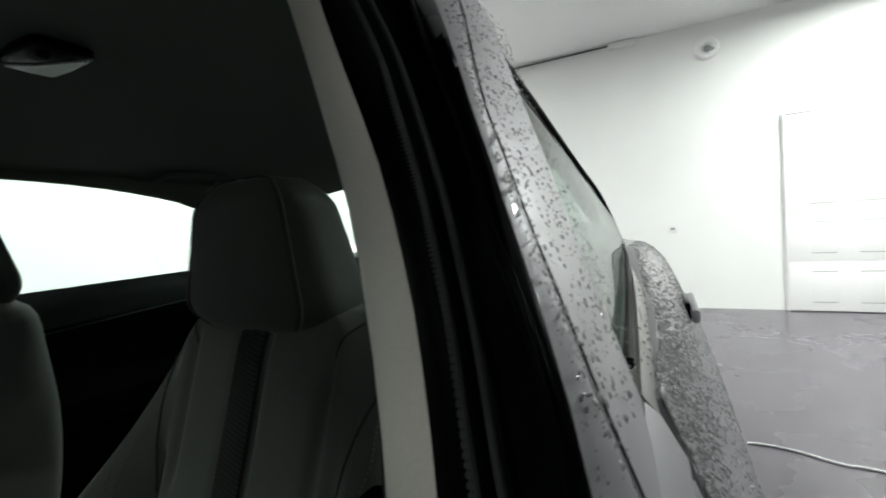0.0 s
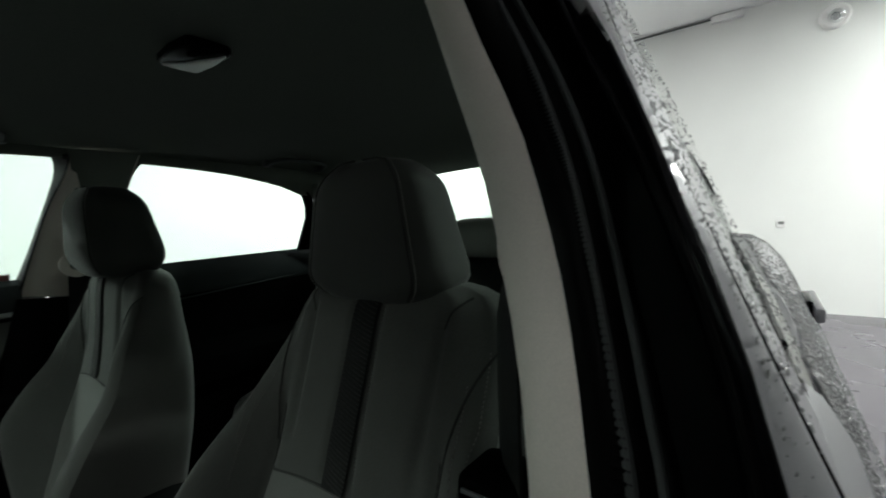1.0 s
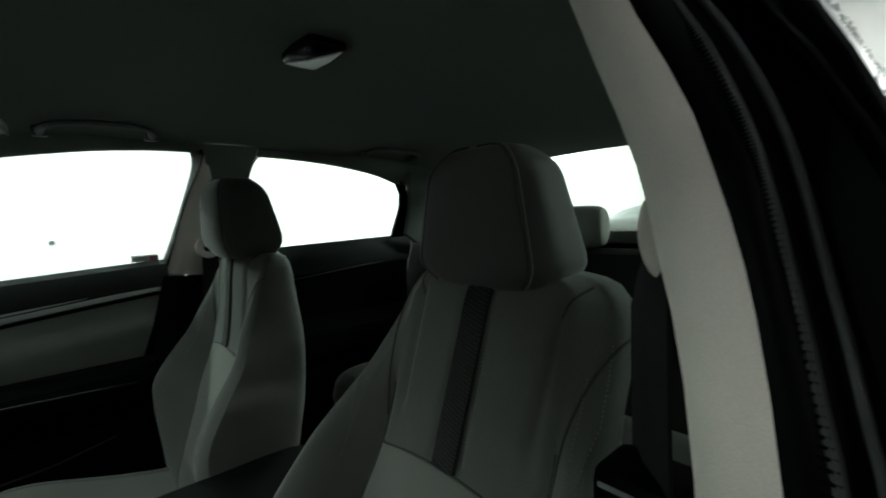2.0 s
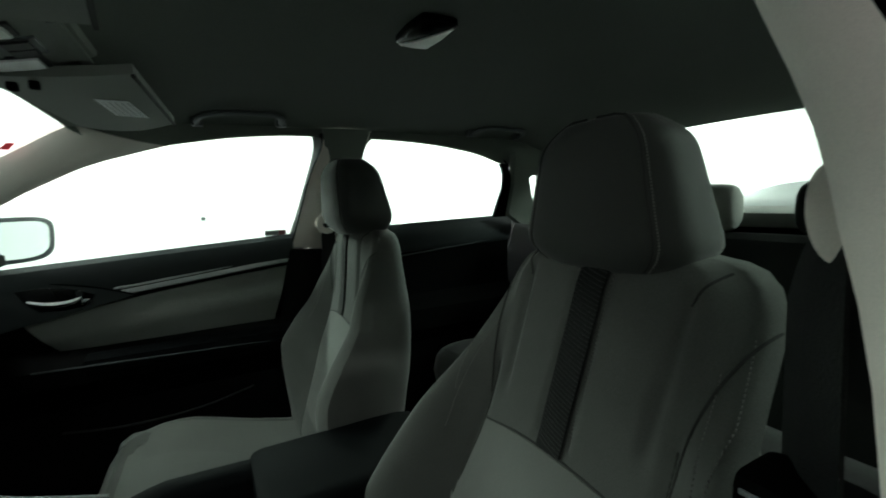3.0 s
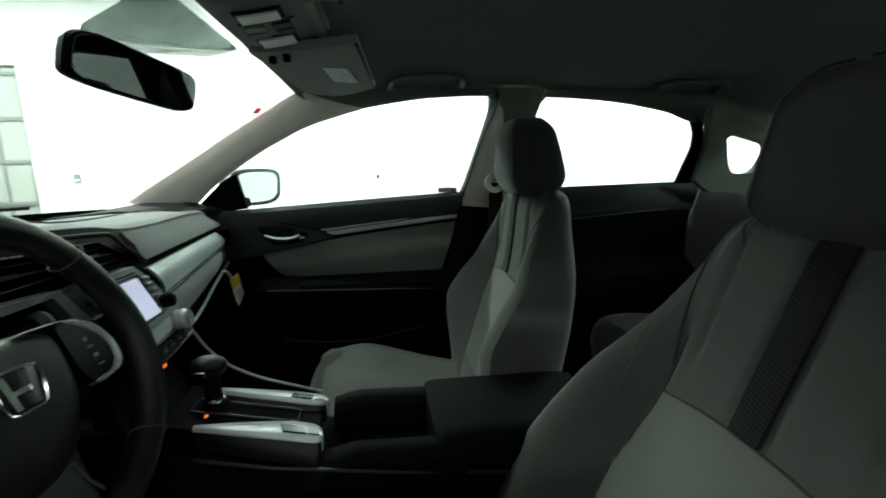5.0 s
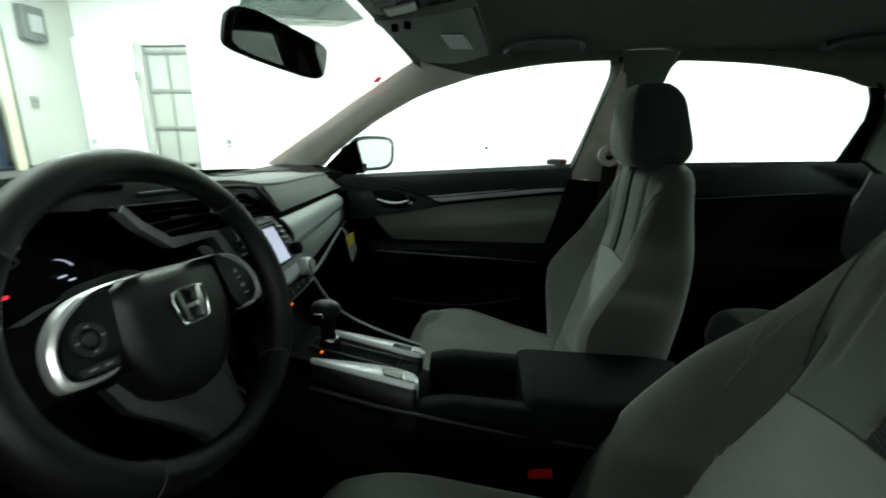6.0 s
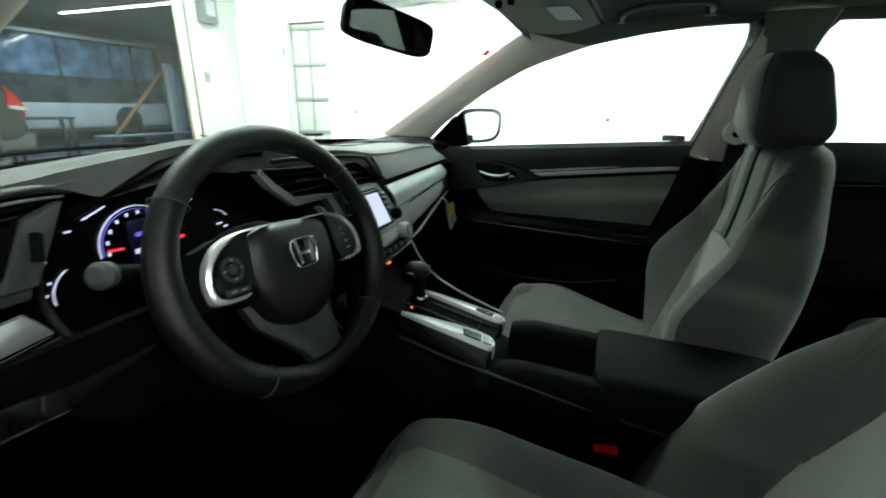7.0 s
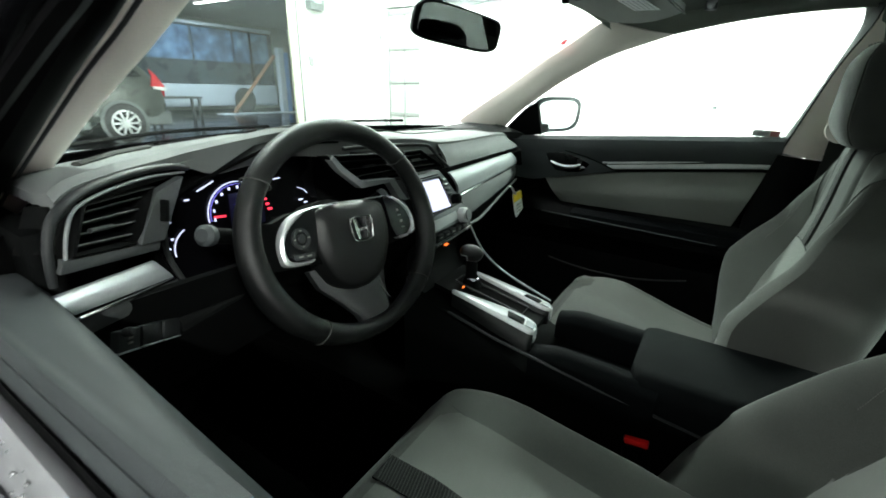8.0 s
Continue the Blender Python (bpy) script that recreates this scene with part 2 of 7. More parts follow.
def loft(rings, closed=True, caps=True, bm=None):
    """Skin over rings of equally many points."""
    bm = bm or bmesh.new()
    rows = [[bm.verts.new(p) for p in ring] for ring in rings]
    n = len(rows[0])
    for a, b in zip(rows, rows[1:]):
        for i in range(n if closed else n - 1):
            j = (i + 1) % n
            bm.faces.new((a[i], a[j], b[j], b[i]))
    if caps and closed:
        bm.faces.new(rows[0][::-1])
        bm.faces.new(rows[-1])
    return bm


def sheet(rows, thick, out=None):
    """A slab over a grid of points, thick metres against the direction out (or along the faces' normals)."""
    rows = [[Vector(p) for p in r] for r in rows]
    bm = bmesh.new()
    top = [[bm.verts.new(p) for p in r] for r in rows]
    nr, nc = len(rows), len(rows[0])

    def normal(i, j):
        du = rows[min(i + 1, nr - 1)][j] - rows[max(i - 1, 0)][j]
        dv = rows[i][min(j + 1, nc - 1)] - rows[i][max(j - 1, 0)]
        n = du.cross(dv)
        return n.normalized() if n.length > 1e-9 else Vector((0, 0, 1))
    low = [[bm.verts.new(rows[i][j] - (Vector(out) if out else normal(i, j)) * thick) for j in range(nc)] for i in range(nr)]
    for g in (top, low):
        for i in range(nr - 1):
            for j in range(nc - 1):
                bm.faces.new((g[i][j], g[i + 1][j], g[i + 1][j + 1], g[i][j + 1]))
    for i in range(nr - 1):
        bm.faces.new((top[i][0], top[i + 1][0], low[i + 1][0], low[i][0]))
        bm.faces.new((top[i][-1], top[i + 1][-1], low[i + 1][-1], low[i][-1]))
    for j in range(nc - 1):
        bm.faces.new((top[0][j], top[0][j + 1], low[0][j + 1], low[0][j]))
        bm.faces.new((top[-1][j], top[-1][j + 1], low[-1][j + 1], low[-1][j]))
    return bm


def plate(points, thick, along, bevel=0.0):
    """A flat outline of 3D points, thickened along a vector."""
    bm = bmesh.new()
    d = Vector(along).normalized() * thick
    a = [bm.verts.new(p) for p in points]
    b = [bm.verts.new(Vector(p) + d) for p in points]
    fa, fb = bm.faces.new(a), bm.faces.new(b[::-1])
    for i in range(len(a)):
        j = (i + 1) % len(a)
        bm.faces.new((a[i], b[i], b[j], a[j]))
    if bevel:
        edges = [e for f in (fa, fb) for e in f.edges]
        bmesh.ops.bevel(bm, geom=edges, offset=bevel, segments=2, affect="EDGES", profile=0.6)
    return bm


def spline(points, n):
    """n points along a smooth line through the given ones."""
    p = [Vector(q) for q in points]
    out = []
    for k in range(n):
        s = k / (n - 1) * (len(p) - 1)
        i = min(int(s), len(p) - 2)
        t = s - i
        a, b, c, d = p[max(i - 1, 0)], p[i], p[i + 1], p[min(i + 2, len(p) - 1)]
        out.append(0.5 * ((2 * b) + (c - a) * t + (2 * a - 5 * b + 4 * c - d) * t * t + (3 * b - a - 3 * c + d) * t ** 3))
    return out


def tube(points, radius, sides=8, closed=False, flat=1.0, up=(0, 0, 1), bm=None):
    """A rod along a line; flat squashes it along up."""
    p = [Vector(q) for q in points]
    n = len(p)
    rings = []
    for i in range(n):
        a = p[(i - 1) % n] if closed else p[max(i - 1, 0)]
        b = p[(i + 1) % n] if closed else p[min(i + 1, n - 1)]
        d = (b - a).normalized()
        side = d.cross(Vector(up))
        side = side.normalized() if side.length > 1e-6 else Vector((1, 0, 0))
        top = side.cross(d).normalized()
        r = radius(i / max(n - 1, 1)) if callable(radius) else radius
        rings.append([p[i] + side * r * math.cos(2 * math.pi * k / sides) + top * r * flat * math.sin(2 * math.pi * k / sides) for k in range(sides)])
    if closed:
        rings.append(rings[0])
        bm = loft(rings, True, False, bm)
        bmesh.ops.remove_doubles(bm, verts=bm.verts, dist=1e-6)
        return bm
    return loft(rings, True, True, bm)


def disc(centre, normal, radius, thick, sides=32, inner=0.0, bevel=0.0):
    """A round plate or ring facing along normal."""
    c, n = Vector(centre), Vector(normal).normalized()
    u = n.orthogonal().normalized()
    v = n.cross(u)

    def ring(r, h):
        return [c + n * h + (u * math.cos(2 * math.pi * k / sides) + v * math.sin(2 * math.pi * k / sides)) * r for k in range(sides)]
    if inner:
        rings = [ring(inner, 0), ring(radius, 0), ring(radius, thick), ring(inner, thick), ring(inner, 0)]
        bm = loft(rings, True, False)
        bmesh.ops.remove_doubles(bm, verts=bm.verts, dist=1e-7)
        return bm
    if bevel:
        return loft([ring(radius, 0), ring(radius, thick - bevel), ring(radius - bevel, thick)])
    return loft([ring(radius, 0), ring(radius, thick)])


def interp(table, v):
    xs = [r[0] for r in table]
    cols = list(zip(*table))[1:]
    return [float(np.interp(v, xs, c)) for c in cols]


def profile(table, z):
    """The table's row at height z, softened so that no crease shows between its rows."""
    k = 0.018 if z < 0.98 else 0.0
    rows_ = [interp(table, z + k * d) for d in (-1, -0.5, 0, 0.5, 1)]
    return [sum(c) / 5 for c in zip(*rows_)]


def smooth01(t):
    t = min(1, max(0, t))
    return t * t * (3 - 2 * t)


# ---- the garage ----
def setting(name, bm, material, label, category, smooth=False):
    return tagged(part(name, bm, material, None, "", smooth), label, category, kind="structure")


setting("floor", box((-7.2, -6.5, -0.15), (5.7, 6.0, 0)), FLOOR, "purple grey sealed concrete garage floor with wet sheen", "floor")
setting("floor_bay", box((-7.2, 6.0, -0.15), (15, 19, -0.004)), WET, "dark wet concrete floor of the next bay", "floor")
setting("wall_south", box((-7.2, -6.7, 0), (5.9, -6.5, 3.45)), WALL, "plain white painted garage rear wall", "wall")
bm = box((5.7, -6.5, 0), (5.9, 4.2, 3.45))
add_box(bm, (5.7, 4.96, 0), (5.9, 6.2, 3.45))
add_box(bm, (5.7, 4.2, 2.40), (5.9, 4.96, 3.45))
setting("wall_east", bm, WALL, "bright white painted garage side wall with a doorway", "wall")
# Unseen wall; its grey is chosen to weaken bounce light on the driver's side.
setting("wall_west", box((-7.4, -6.7, 0), (-7.2, 19, 3.6)), WALL_GREY, "unseen garage side wall, grey to dim light from that side", "wall")
bm = box((4.62, 6.0, 0), (5.7, 6.2, 3.45))
add_box(bm, (-7.2, 6.0, 3.25), (4.62, 6.2, 3.45))
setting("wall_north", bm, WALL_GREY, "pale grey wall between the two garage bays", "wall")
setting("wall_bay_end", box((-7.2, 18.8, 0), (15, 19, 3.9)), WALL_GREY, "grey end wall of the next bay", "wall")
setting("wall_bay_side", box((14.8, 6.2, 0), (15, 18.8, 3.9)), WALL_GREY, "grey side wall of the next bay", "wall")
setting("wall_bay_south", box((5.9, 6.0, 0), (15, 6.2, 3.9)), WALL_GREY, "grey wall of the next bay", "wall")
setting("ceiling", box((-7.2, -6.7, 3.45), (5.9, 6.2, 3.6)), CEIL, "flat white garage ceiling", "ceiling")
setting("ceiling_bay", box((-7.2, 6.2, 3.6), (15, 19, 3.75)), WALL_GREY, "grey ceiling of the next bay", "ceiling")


def ceiling_tube(x, y, z, length):
    t = thing("ceiling_light", "white fluorescent strip light on the garage ceiling", "lamp", (x, y, z), "strip lights")
    part("housing", box((x - 0.09, y - length / 2, z - 0.05), (x + 0.09, y + length / 2, z), 0.01), DOOR_WHITE, t)
    for d in (-0.04, 0.04):
        part("tube", tube([(x + d, y - length / 2 + 0.03, z - 0.07), (x + d, y + length / 2 - 0.03, z - 0.07)], 0.013, 10, up=(1, 0, 0)), TUBE_GLOW, t)


for tx, ty, _ in TUBES:
    ceiling_tube(tx, ty, 3.45, 2.4)
ceiling_tube(8.3, 12.8, 3.60, 4.8)
ceiling_tube(2.0, 12.8, 3.60, 4.8)

# rear wall fittings
sect = thing("sectional_garage_door", "white sectional overhead garage door, closed", "garage door", (-3.2, -6.5, 0))
part("door_frame", box((-4.60, -6.5, 0), (-1.93, -6.478, 2.24), 0.004), DOOR_WHITE, sect)
part("side_seal", box((-1.966, -6.478, 0.0), (-1.944, -6.446, 2.212), 0.004), DOOR_WHITE, sect, "thin grey edge seal")
part("top_seal", box((-4.55, -6.478, 2.198), (-1.950, -6.455, 2.218), 0.002), DOOR_GREY, sect, "thin grey edge seal")
for k in range(4):
    z0 = 0.012 + k * 0.547
    sec = part("section", box((-4.55, -6.478, z0), (-1.965, -6.44, z0 + 0.5455), 0.002), DOOR_WHITE, sect)
    for j in range(6):
        x0 = -2.39 - j * 0.40
        bm = box((x0, -6.442, z0 + 0.10), (x0 + 0.235, -6.437, z0 + 0.43), 0.002)
        part("panel", bm, DOOR_WHITE, sec)
        # Grey strips paint the shade of the pressed grooves onto the white steel.
        for zz in (z0 + 0.092, z0 + 0.432):
            part("panel_groove_shade", box((x0 + 0.01, -6.442, zz), (x0 + 0.225, -6.4385, zz + 0.010), 0), WALL_GREY, sec)
lampw = thing("wall_lamp", "small round white lamp on the rear wall", "lamp", (-1.25, -6.5, 3.13))
part("base", disc((-1.25, -6.5, 3.13), (0, 1, 0), 0.13, 0.05, bevel=0.02), DOOR_WHITE, lampw)
part("lens", disc((-1.26, -6.455, 3.12), (0.2, 1, -0.4), 0.07, 0.06, bevel=0.03), CHROME, lampw, "bright metal reflector")
cond = thing("conduit", "thin grey electrical conduit with junction box along ceiling edge", "conduit", (-0.3, -6.48, 3.4))
part("pipe", tube([(1.4, -6.47, 3.425), (-0.3, -6.47, 3.425)], 0.013), BOX_GREY, cond)
part("junction_box", box((-0.48, -6.5, 3.37), (-0.16, -6.42, 3.44), 0.008), DOOR_WHITE, cond)
outl = thing("wall_outlet", "small white wall outlet", "outlet", (-0.83, -6.5, 1.0))
part("plate", box((-0.86, -6.5, 0.95), (-0.78, -6.488, 1.07), 0.004), DOOR_WHITE, outl)
part("socket", box((-0.845, -6.488, 0.985), (-0.795, -6.484, 1.015), 0.002), DOOR_GREY, outl)
ring = thing("hose_on_floor", "thin pale hose lying on garage floor", "hose", (-1.6, -2.6, 0.01))
part("hose", tube(spline([(-1.06, -2.87, 0.006), (-1.12, -2.88, 0.006), (-1.247, -2.86, 0.006), (-1.403, -2.79, 0.006), (-1.529, -2.78, 0.006), (-2.2, -2.6, 0.006)], 24), 0.006), DOOR_WHITE, ring)
dirt = thing("wall_outlet", "small white wall outlet", "outlet", (5.7, 3.71, 0.99))
part("plate", box((5.688, 3.67, 0.93), (5.7, 3.75, 1.05), 0.004), DOOR_GREY, dirt)
part("socket", box((5.684, 3.685, 0.955), (5.688, 3.735, 0.985), 0.002), DOOR_WHITE, dirt)
hook = thing("wall_hook", "small dark hook on the white side wall", "hook", (5.7, -0.24, 0.985))
part("plate", box((5.69, -0.265, 0.965), (5.7, -0.215, 1.005), 0.003), BOX_GREY, hook)
part("peg", tube([(5.695, -0.24, 0.98), (5.65, -0.24, 0.985)], 0.012), BOX_GREY, hook)

# grey panelled door in the doorway, white leaf folded back against the wall
pd = thing("panel_door", "grey panelled door with ribbed frames, closed in doorway", "door", (5.8, 4.58, 0))
part("leaf", box((5.76, 4.22, 0), (5.80, 4.94, 2.38), 0.004), WALL_GREY, pd)
for k in range(5):
    part("rail", box((5.735, 4.22, 0.1 + k * 0.545), (5.76, 4.94, 0.15 + k * 0.545), 0.004), DOOR_GREY, pd)
for yy in (4.22, 4.56, 4.9):
    part("stile", box((5.742, yy, 0.02), (5.76, yy + 0.04, 2.36), 0.004), DOOR_GREY, pd)
part("door_frame", box((5.68, 4.94, 0), (5.70, 5.02, 2.46), 0.004), WALL_GREY, pd)
part("door_frame", box((5.68, 4.12, 0), (5.70, 4.20, 2.46), 0.004), DOOR_WHITE, pd)
leaf = thing("open_door", "white steel door leaf folded back against the wall", "door", (5.63, 5.5, 0))
part("leaf", box((5.60, 5.03, 0.02), (5.645, 5.98, 2.5), 0.004), DOOR_WHITE, leaf)
part("knob", disc((5.60, 5.86, 1.0), (-1, 0, 0), 0.03, 0.05, bevel=0.012), CHROME, leaf, "metal knob")
part("hinge", box((5.60, 5.0, 0.3), (5.66, 5.03, 0.42), 0.003), CHROME, leaf)
part("hinge", box((5.60, 5.0, 1.9), (5.66, 5.03, 2.02), 0.003), CHROME, leaf)

post = thing("door_post", "yellowed painted steel post beside bay opening", "post", (4.5, 6.0, 0))
part("column", box((4.46, 5.94, 0), (4.62, 6.0, 3.25), 0.006), POST, post)
part("seal_strip", box((4.585, 5.915, 0), (4.61, 5.94, 3.25), 0.004), BOX_GREY, post, "dark rubber strip")
cbox = thing("control_box", "dark grey electrical control box on wall", "control box", (5.05, 5.95, 2.5))
part("case", box((4.86, 5.86, 2.32), (5.16, 6.0, 2.75), 0.02), BOX_GREY, cbox)
part("cover", box((4.93, 5.84, 2.42), (5.10, 5.86, 2.64), 0.008), SILVER, cbox)
sw = thing("wall_switch", "small grey wall switch box", "switch", (4.9, 5.97, 1.5))
part("plate", box((4.85, 5.97, 1.44), (4.94, 6.0, 1.60), 0.005), DOOR_GREY, sw)
part("button", disc((4.895, 5.97, 1.53), (0, -1, 0), 0.018, 0.01), BOX_GREY, sw)

# coach in the next bay
bus = thing("coach", "blue and dark coach with large reflecting windows", "bus", (8.4, 16.5, 0))
part("lower_body", box((3.6, 16.0, 0.28), (11.75, 18.3, 1.05), 0.06), BUS_WHITE, bus)
part("upper_body", box((3.6, 16.03, 1.05), (11.75, 18.3, 3.0), 0.08), BUS_DARK, bus)
part("roof", box((3.6, 16.0, 3.0), (11.72, 18.3, 3.12), 0.05), BUS_WHITE, bus)
for k in range(5):
    x0 = 3.7 + k * 1.58
    part("side_window", box((x0, 16.0, 1.85), (x0 + 1.50, 16.03, 2.93), 0.01), BUS_BLUE, bus)
for k in range(5):
    x0 = 3.7 + k * 1.58
    part("skirt_panel", box((x0, 15.985, 0.36), (x0 + 1.54, 16.0, 0.98), 0.008), BUS_WHITE, bus)
part("pillar_trim", box((10.65, 15.99, 1.1), (10.75, 16.03, 3.0), 0.01), GLOSS, bus)
for xw in (5.2, 10.2):
    part("wheel", disc((xw, 16.02, 0.48), (0, -1, 0), 0.48, 0.05, bevel=0.03), TYRE, bus)
gp = thing("guard_post", "blue and white steel guard post with brown timber brace", "post", (11.5, 15.3, 0))
part("post", box((11.35, 15.2, 0), (11.62, 15.4, 2.45), 0.01), BUS_WHITE, gp)
part("channel", box((11.62, 15.22, 0), (11.85, 15.38, 2.3), 0.01), BLUE_POST, gp)
part("brace", tube([(9.15, 15.2, 0.05), (11.2, 15.25, 2.15)], 0.075, 4), WOOD, gp, "brown timber brace")
part("base", box((8.6, 15.05, 0), (11.9, 15.45, 0.05), 0.01), BUS_WHITE, gp)
crate = thing("low_bench", "low dark workbench against the wall", "bench", (6.5, 14.2, 0))
part("top", box((5.85, 13.9, 0.62), (7.3, 14.5, 0.68), 0.01), BOX_GREY, crate)
for lx in (5.9, 7.18):
    for ly in (13.95, 14.38):
        part("leg", box((lx, ly, 0), (lx + 0.07, ly + 0.07, 0.62), 0.004), BOX_GREY, crate)
can = thing("fuel_can", "red plastic can on the bench", "can", (6.15, 14.2, 0.68))
part("body", box((6.02, 14.1, 0.68), (6.28, 14.3, 1.05), 0.04), TAIL, can)
part("cap", disc((6.2, 14.2, 1.05), (0, 0, 1), 0.03, 0.05), BOX_GREY, can)


def suv():
    """Parked sport utility seen from its side, its tail towards +x."""
    t = thing("parked_suv", "dark green grey sport utility parked in the next bay", "car", (2.1, 10.2, 0))
    ys, yn, xr = 9.3, 11.05, 3.97
    side = [(xr - 0.10, 0.36), (xr, 0.52), (xr + 0.01, 0.78), (xr - 0.06, 1.02), (xr - 0.14, 1.16), (xr - 0.34, 1.44), (xr - 0.55, 1.62), (xr - 1.0, 1.69), (xr - 2.1, 1.68), (xr - 2.5, 1.52), (xr - 2.95, 1.14), (xr - 4.0, 0.98), (xr - 4.38, 0.78), (xr - 4.4, 0.36)]
    rings = []
    for k, inset, low in ((0.0, 0.05, 0.02), (0.04, 0.01, 0.0), (0.3, 0.0, 0.0), (yn - ys - 0.3, 0.0, 0.0), (yn - ys - 0.04, 0.01, 0.0), (yn - ys, 0.05, 0.02)):
        rings.append([(x - inset * (1 if x > xr - 2 else -1), ys + k + (0.5 - k / (yn - ys)) * 2 * (0.20 * smooth01((z - 0.95) / 0.6)), z - low) for x, z in side])
    refine(part("body", loft(rings), SUV_PAINT, t), 1)
    part("side_window", plate([(xr - 0.62, ys + 0.165, 1.50), (xr - 0.36, ys + 0.085, 1.20), (xr - 1.02, ys + 0.08, 1.16), (xr - 1.02, ys + 0.165, 1.53)], 0.02, (0, 1, 0), 0.004), GLOSS, t, "dark quarter window")
    part("side_window", plate([(xr - 1.10, ys + 0.165, 1.53), (xr - 1.10, ys + 0.08, 1.15), (xr - 2.35, ys + 0.07, 1.12), (xr - 2.1, ys + 0.165, 1.53)], 0.02, (0, 1, 0), 0.004), GLOSS, t)
    part("tail_light", plate([(xr + 0.01, ys + 0.03, 0.98), (xr - 0.27, ys + 0.03, 1.02), (xr - 0.22, ys + 0.05, 1.10), (xr - 0.19, ys + 0.08, 1.22), (xr - 0.22, ys + 0.10, 1.34), (xr - 0.19, ys + 0.10, 1.32), (xr - 0.10, ys + 0.07, 1.20)], 0.04, (0, -1, 0), 0.008), TAIL, t, "red tail lamp")
    part("reverse_light", plate([(xr + 0.012, ys + 0.02, 0.93), (xr - 0.22, ys + 0.02, 0.97), (xr - 0.23, ys + 0.02, 1.02), (xr + 0.01, ys + 0.02, 1.0)], 0.04, (0, -1, 0), 0.006), LAMP_LENS, t, "white reverse lamp")
    part("rear_bumper", box((xr - 0.5, ys + 0.03, 0.28), (xr + 0.05, yn - 0.05, 0.56), 0.05), BOX_GREY, t, "grey plastic bumper")
    part("sill_trim", box((xr - 3.4, ys + 0.01, 0.26), (xr - 1.4, ys + 0.08, 0.40), 0.02), BOX_GREY, t, "grey plastic sill")
    for xw in (xr - 0.84, xr - 3.46):
        for y0, d in ((ys - 0.01, -1), (yn + 0.01, 1)):
            part("wheel_arch", disc((xw, y0 - d * 0.004, 0.36), (0, d, 0), 0.41, 0.012, 40, inner=0.35), BOX_GREY, t, "grey plastic wheel arch")
            part("arch_well", disc((xw, y0 - d * 0.03, 0.36), (0, d, 0), 0.37, 0.032, 40), DEEP, t)
            w = part("tyre", disc((xw, y0 - d * 0.2, 0.345), (0, d, 0), 0.345, 0.22, 40, inner=0.2), TYRE, t)
            part("rim", disc((xw, y0 + d * 0.0, 0.345), (0, d, 0), 0.25, 0.028, 40, inner=0.215), ALLOY, w, "silver alloy rim")
            part("hub", disc((xw, y0 + d * 0.005, 0.345), (0, d, 0), 0.06, 0.03, 20, bevel=0.01), ALLOY, w)
            for k in range(10):
                a = 2 * math.pi * k / 10
                part("spoke", box((0.04, -0.014, -0.020), (0.225, 0.014, 0.020), 0.004, Matrix.Translation((xw, y0 + d * 0.012, 0.345)) @ Matrix.Rotation(a, 4, "Y")), ALLOY, w)



suv()


# ---- the car: shell ----
def side_x(z, y=0.0, off=0.0):
    """Half width of the upper side at height z, passenger side."""
    return 0.76 - 0.45 * (z - 1.0) - off - 0.10 * max(0, -0.8 - y) ** 1.5


def drv_x(z, y=0.0, off=0.0):
    """Driver's side, as a negative x."""
    return -(0.754 - 0.45 * (z - 1.0) - off - 0.14 * max(0, -0.86 - y) ** 1.3)


def sill_z(y):
    return float(np.interp(y, [-2.2, -1.35, -0.53, 0.28, 0.6], [1.075, 1.055, 1.03, 0.975, 0.95]))


def head_z(x, y):
    """Height of the headliner."""
    z = 1.386 - 0.055 * min(1, abs(x) / 0.6) ** 2.6 * (1 - 0.85 * smooth01((y + 0.42) / 0.36))
    z -= 0.072 * smooth01((y + 0.42) / 0.36)
    z -= 0.072 * smooth01((-1.25 - y) / 0.36)
    return z


def roof_w(y):
    """Half width of the roof skin above the driver's windows."""
    return float(np.interp(y, [-1.6, -1.1, -0.9, -0.7, 0], [0.505, 0.535, 0.545, 0.570, 0.59]))


# the rear driver-side window: seal along the roof, then along the sill
SEAL_TOP = [(-0.588, -0.55, 1.330), (-0.590, -0.769, 1.321), (-0.590, -0.824, 1.316), (-0.589, -0.898, 1.307), (-0.590, -1.004, 1.290), (-0.594, -1.133, 1.263), (-0.605, -1.226, 1.230), (-0.622, -1.318, 1.188), (-0.639, -1.388, 1.130), (-0.657, -1.42, 1.068)]
SEAL_SILL = [(-0.728, -0.54, 1.052), (-0.725, -0.605, 1.058), (-0.709, -0.835, 1.061), (-0.695, -1.0, 1.063), (-0.676, -1.24, 1.066), (-0.657, -1.42, 1.068)]


def along(table, y, col):
    ys_ = [-r[1] for r in table]
    return float(np.interp(-y, ys_, [r[col] for r in table]))


shell = thing("car_shell", "grey metallic sedan body wet with raindrops", "car", (0, -0.4, 0), kind="structure")
rows = [[(x, y, head_z(x, y)) for x in np.linspace(-roof_w(y) + 0.02, 0.60, 25)] for y in np.linspace(-0.06, -1.60, 33)]
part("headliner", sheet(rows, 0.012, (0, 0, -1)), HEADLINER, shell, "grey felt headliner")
rows = [[(x, y, head_z(x * 0.97, y) + 0.032 - 0.03 * (abs(x) / 0.62) ** 4) for x in np.linspace(-roof_w(y), 0.60 + 0.06 * min(0, y + 0.7), 25)] for y in np.linspace(-0.06, -1.60, 25)]
part("roof", sheet(rows, 0.008, (0, 0, 1)), PAINT, shell, "wet grey metallic roof")

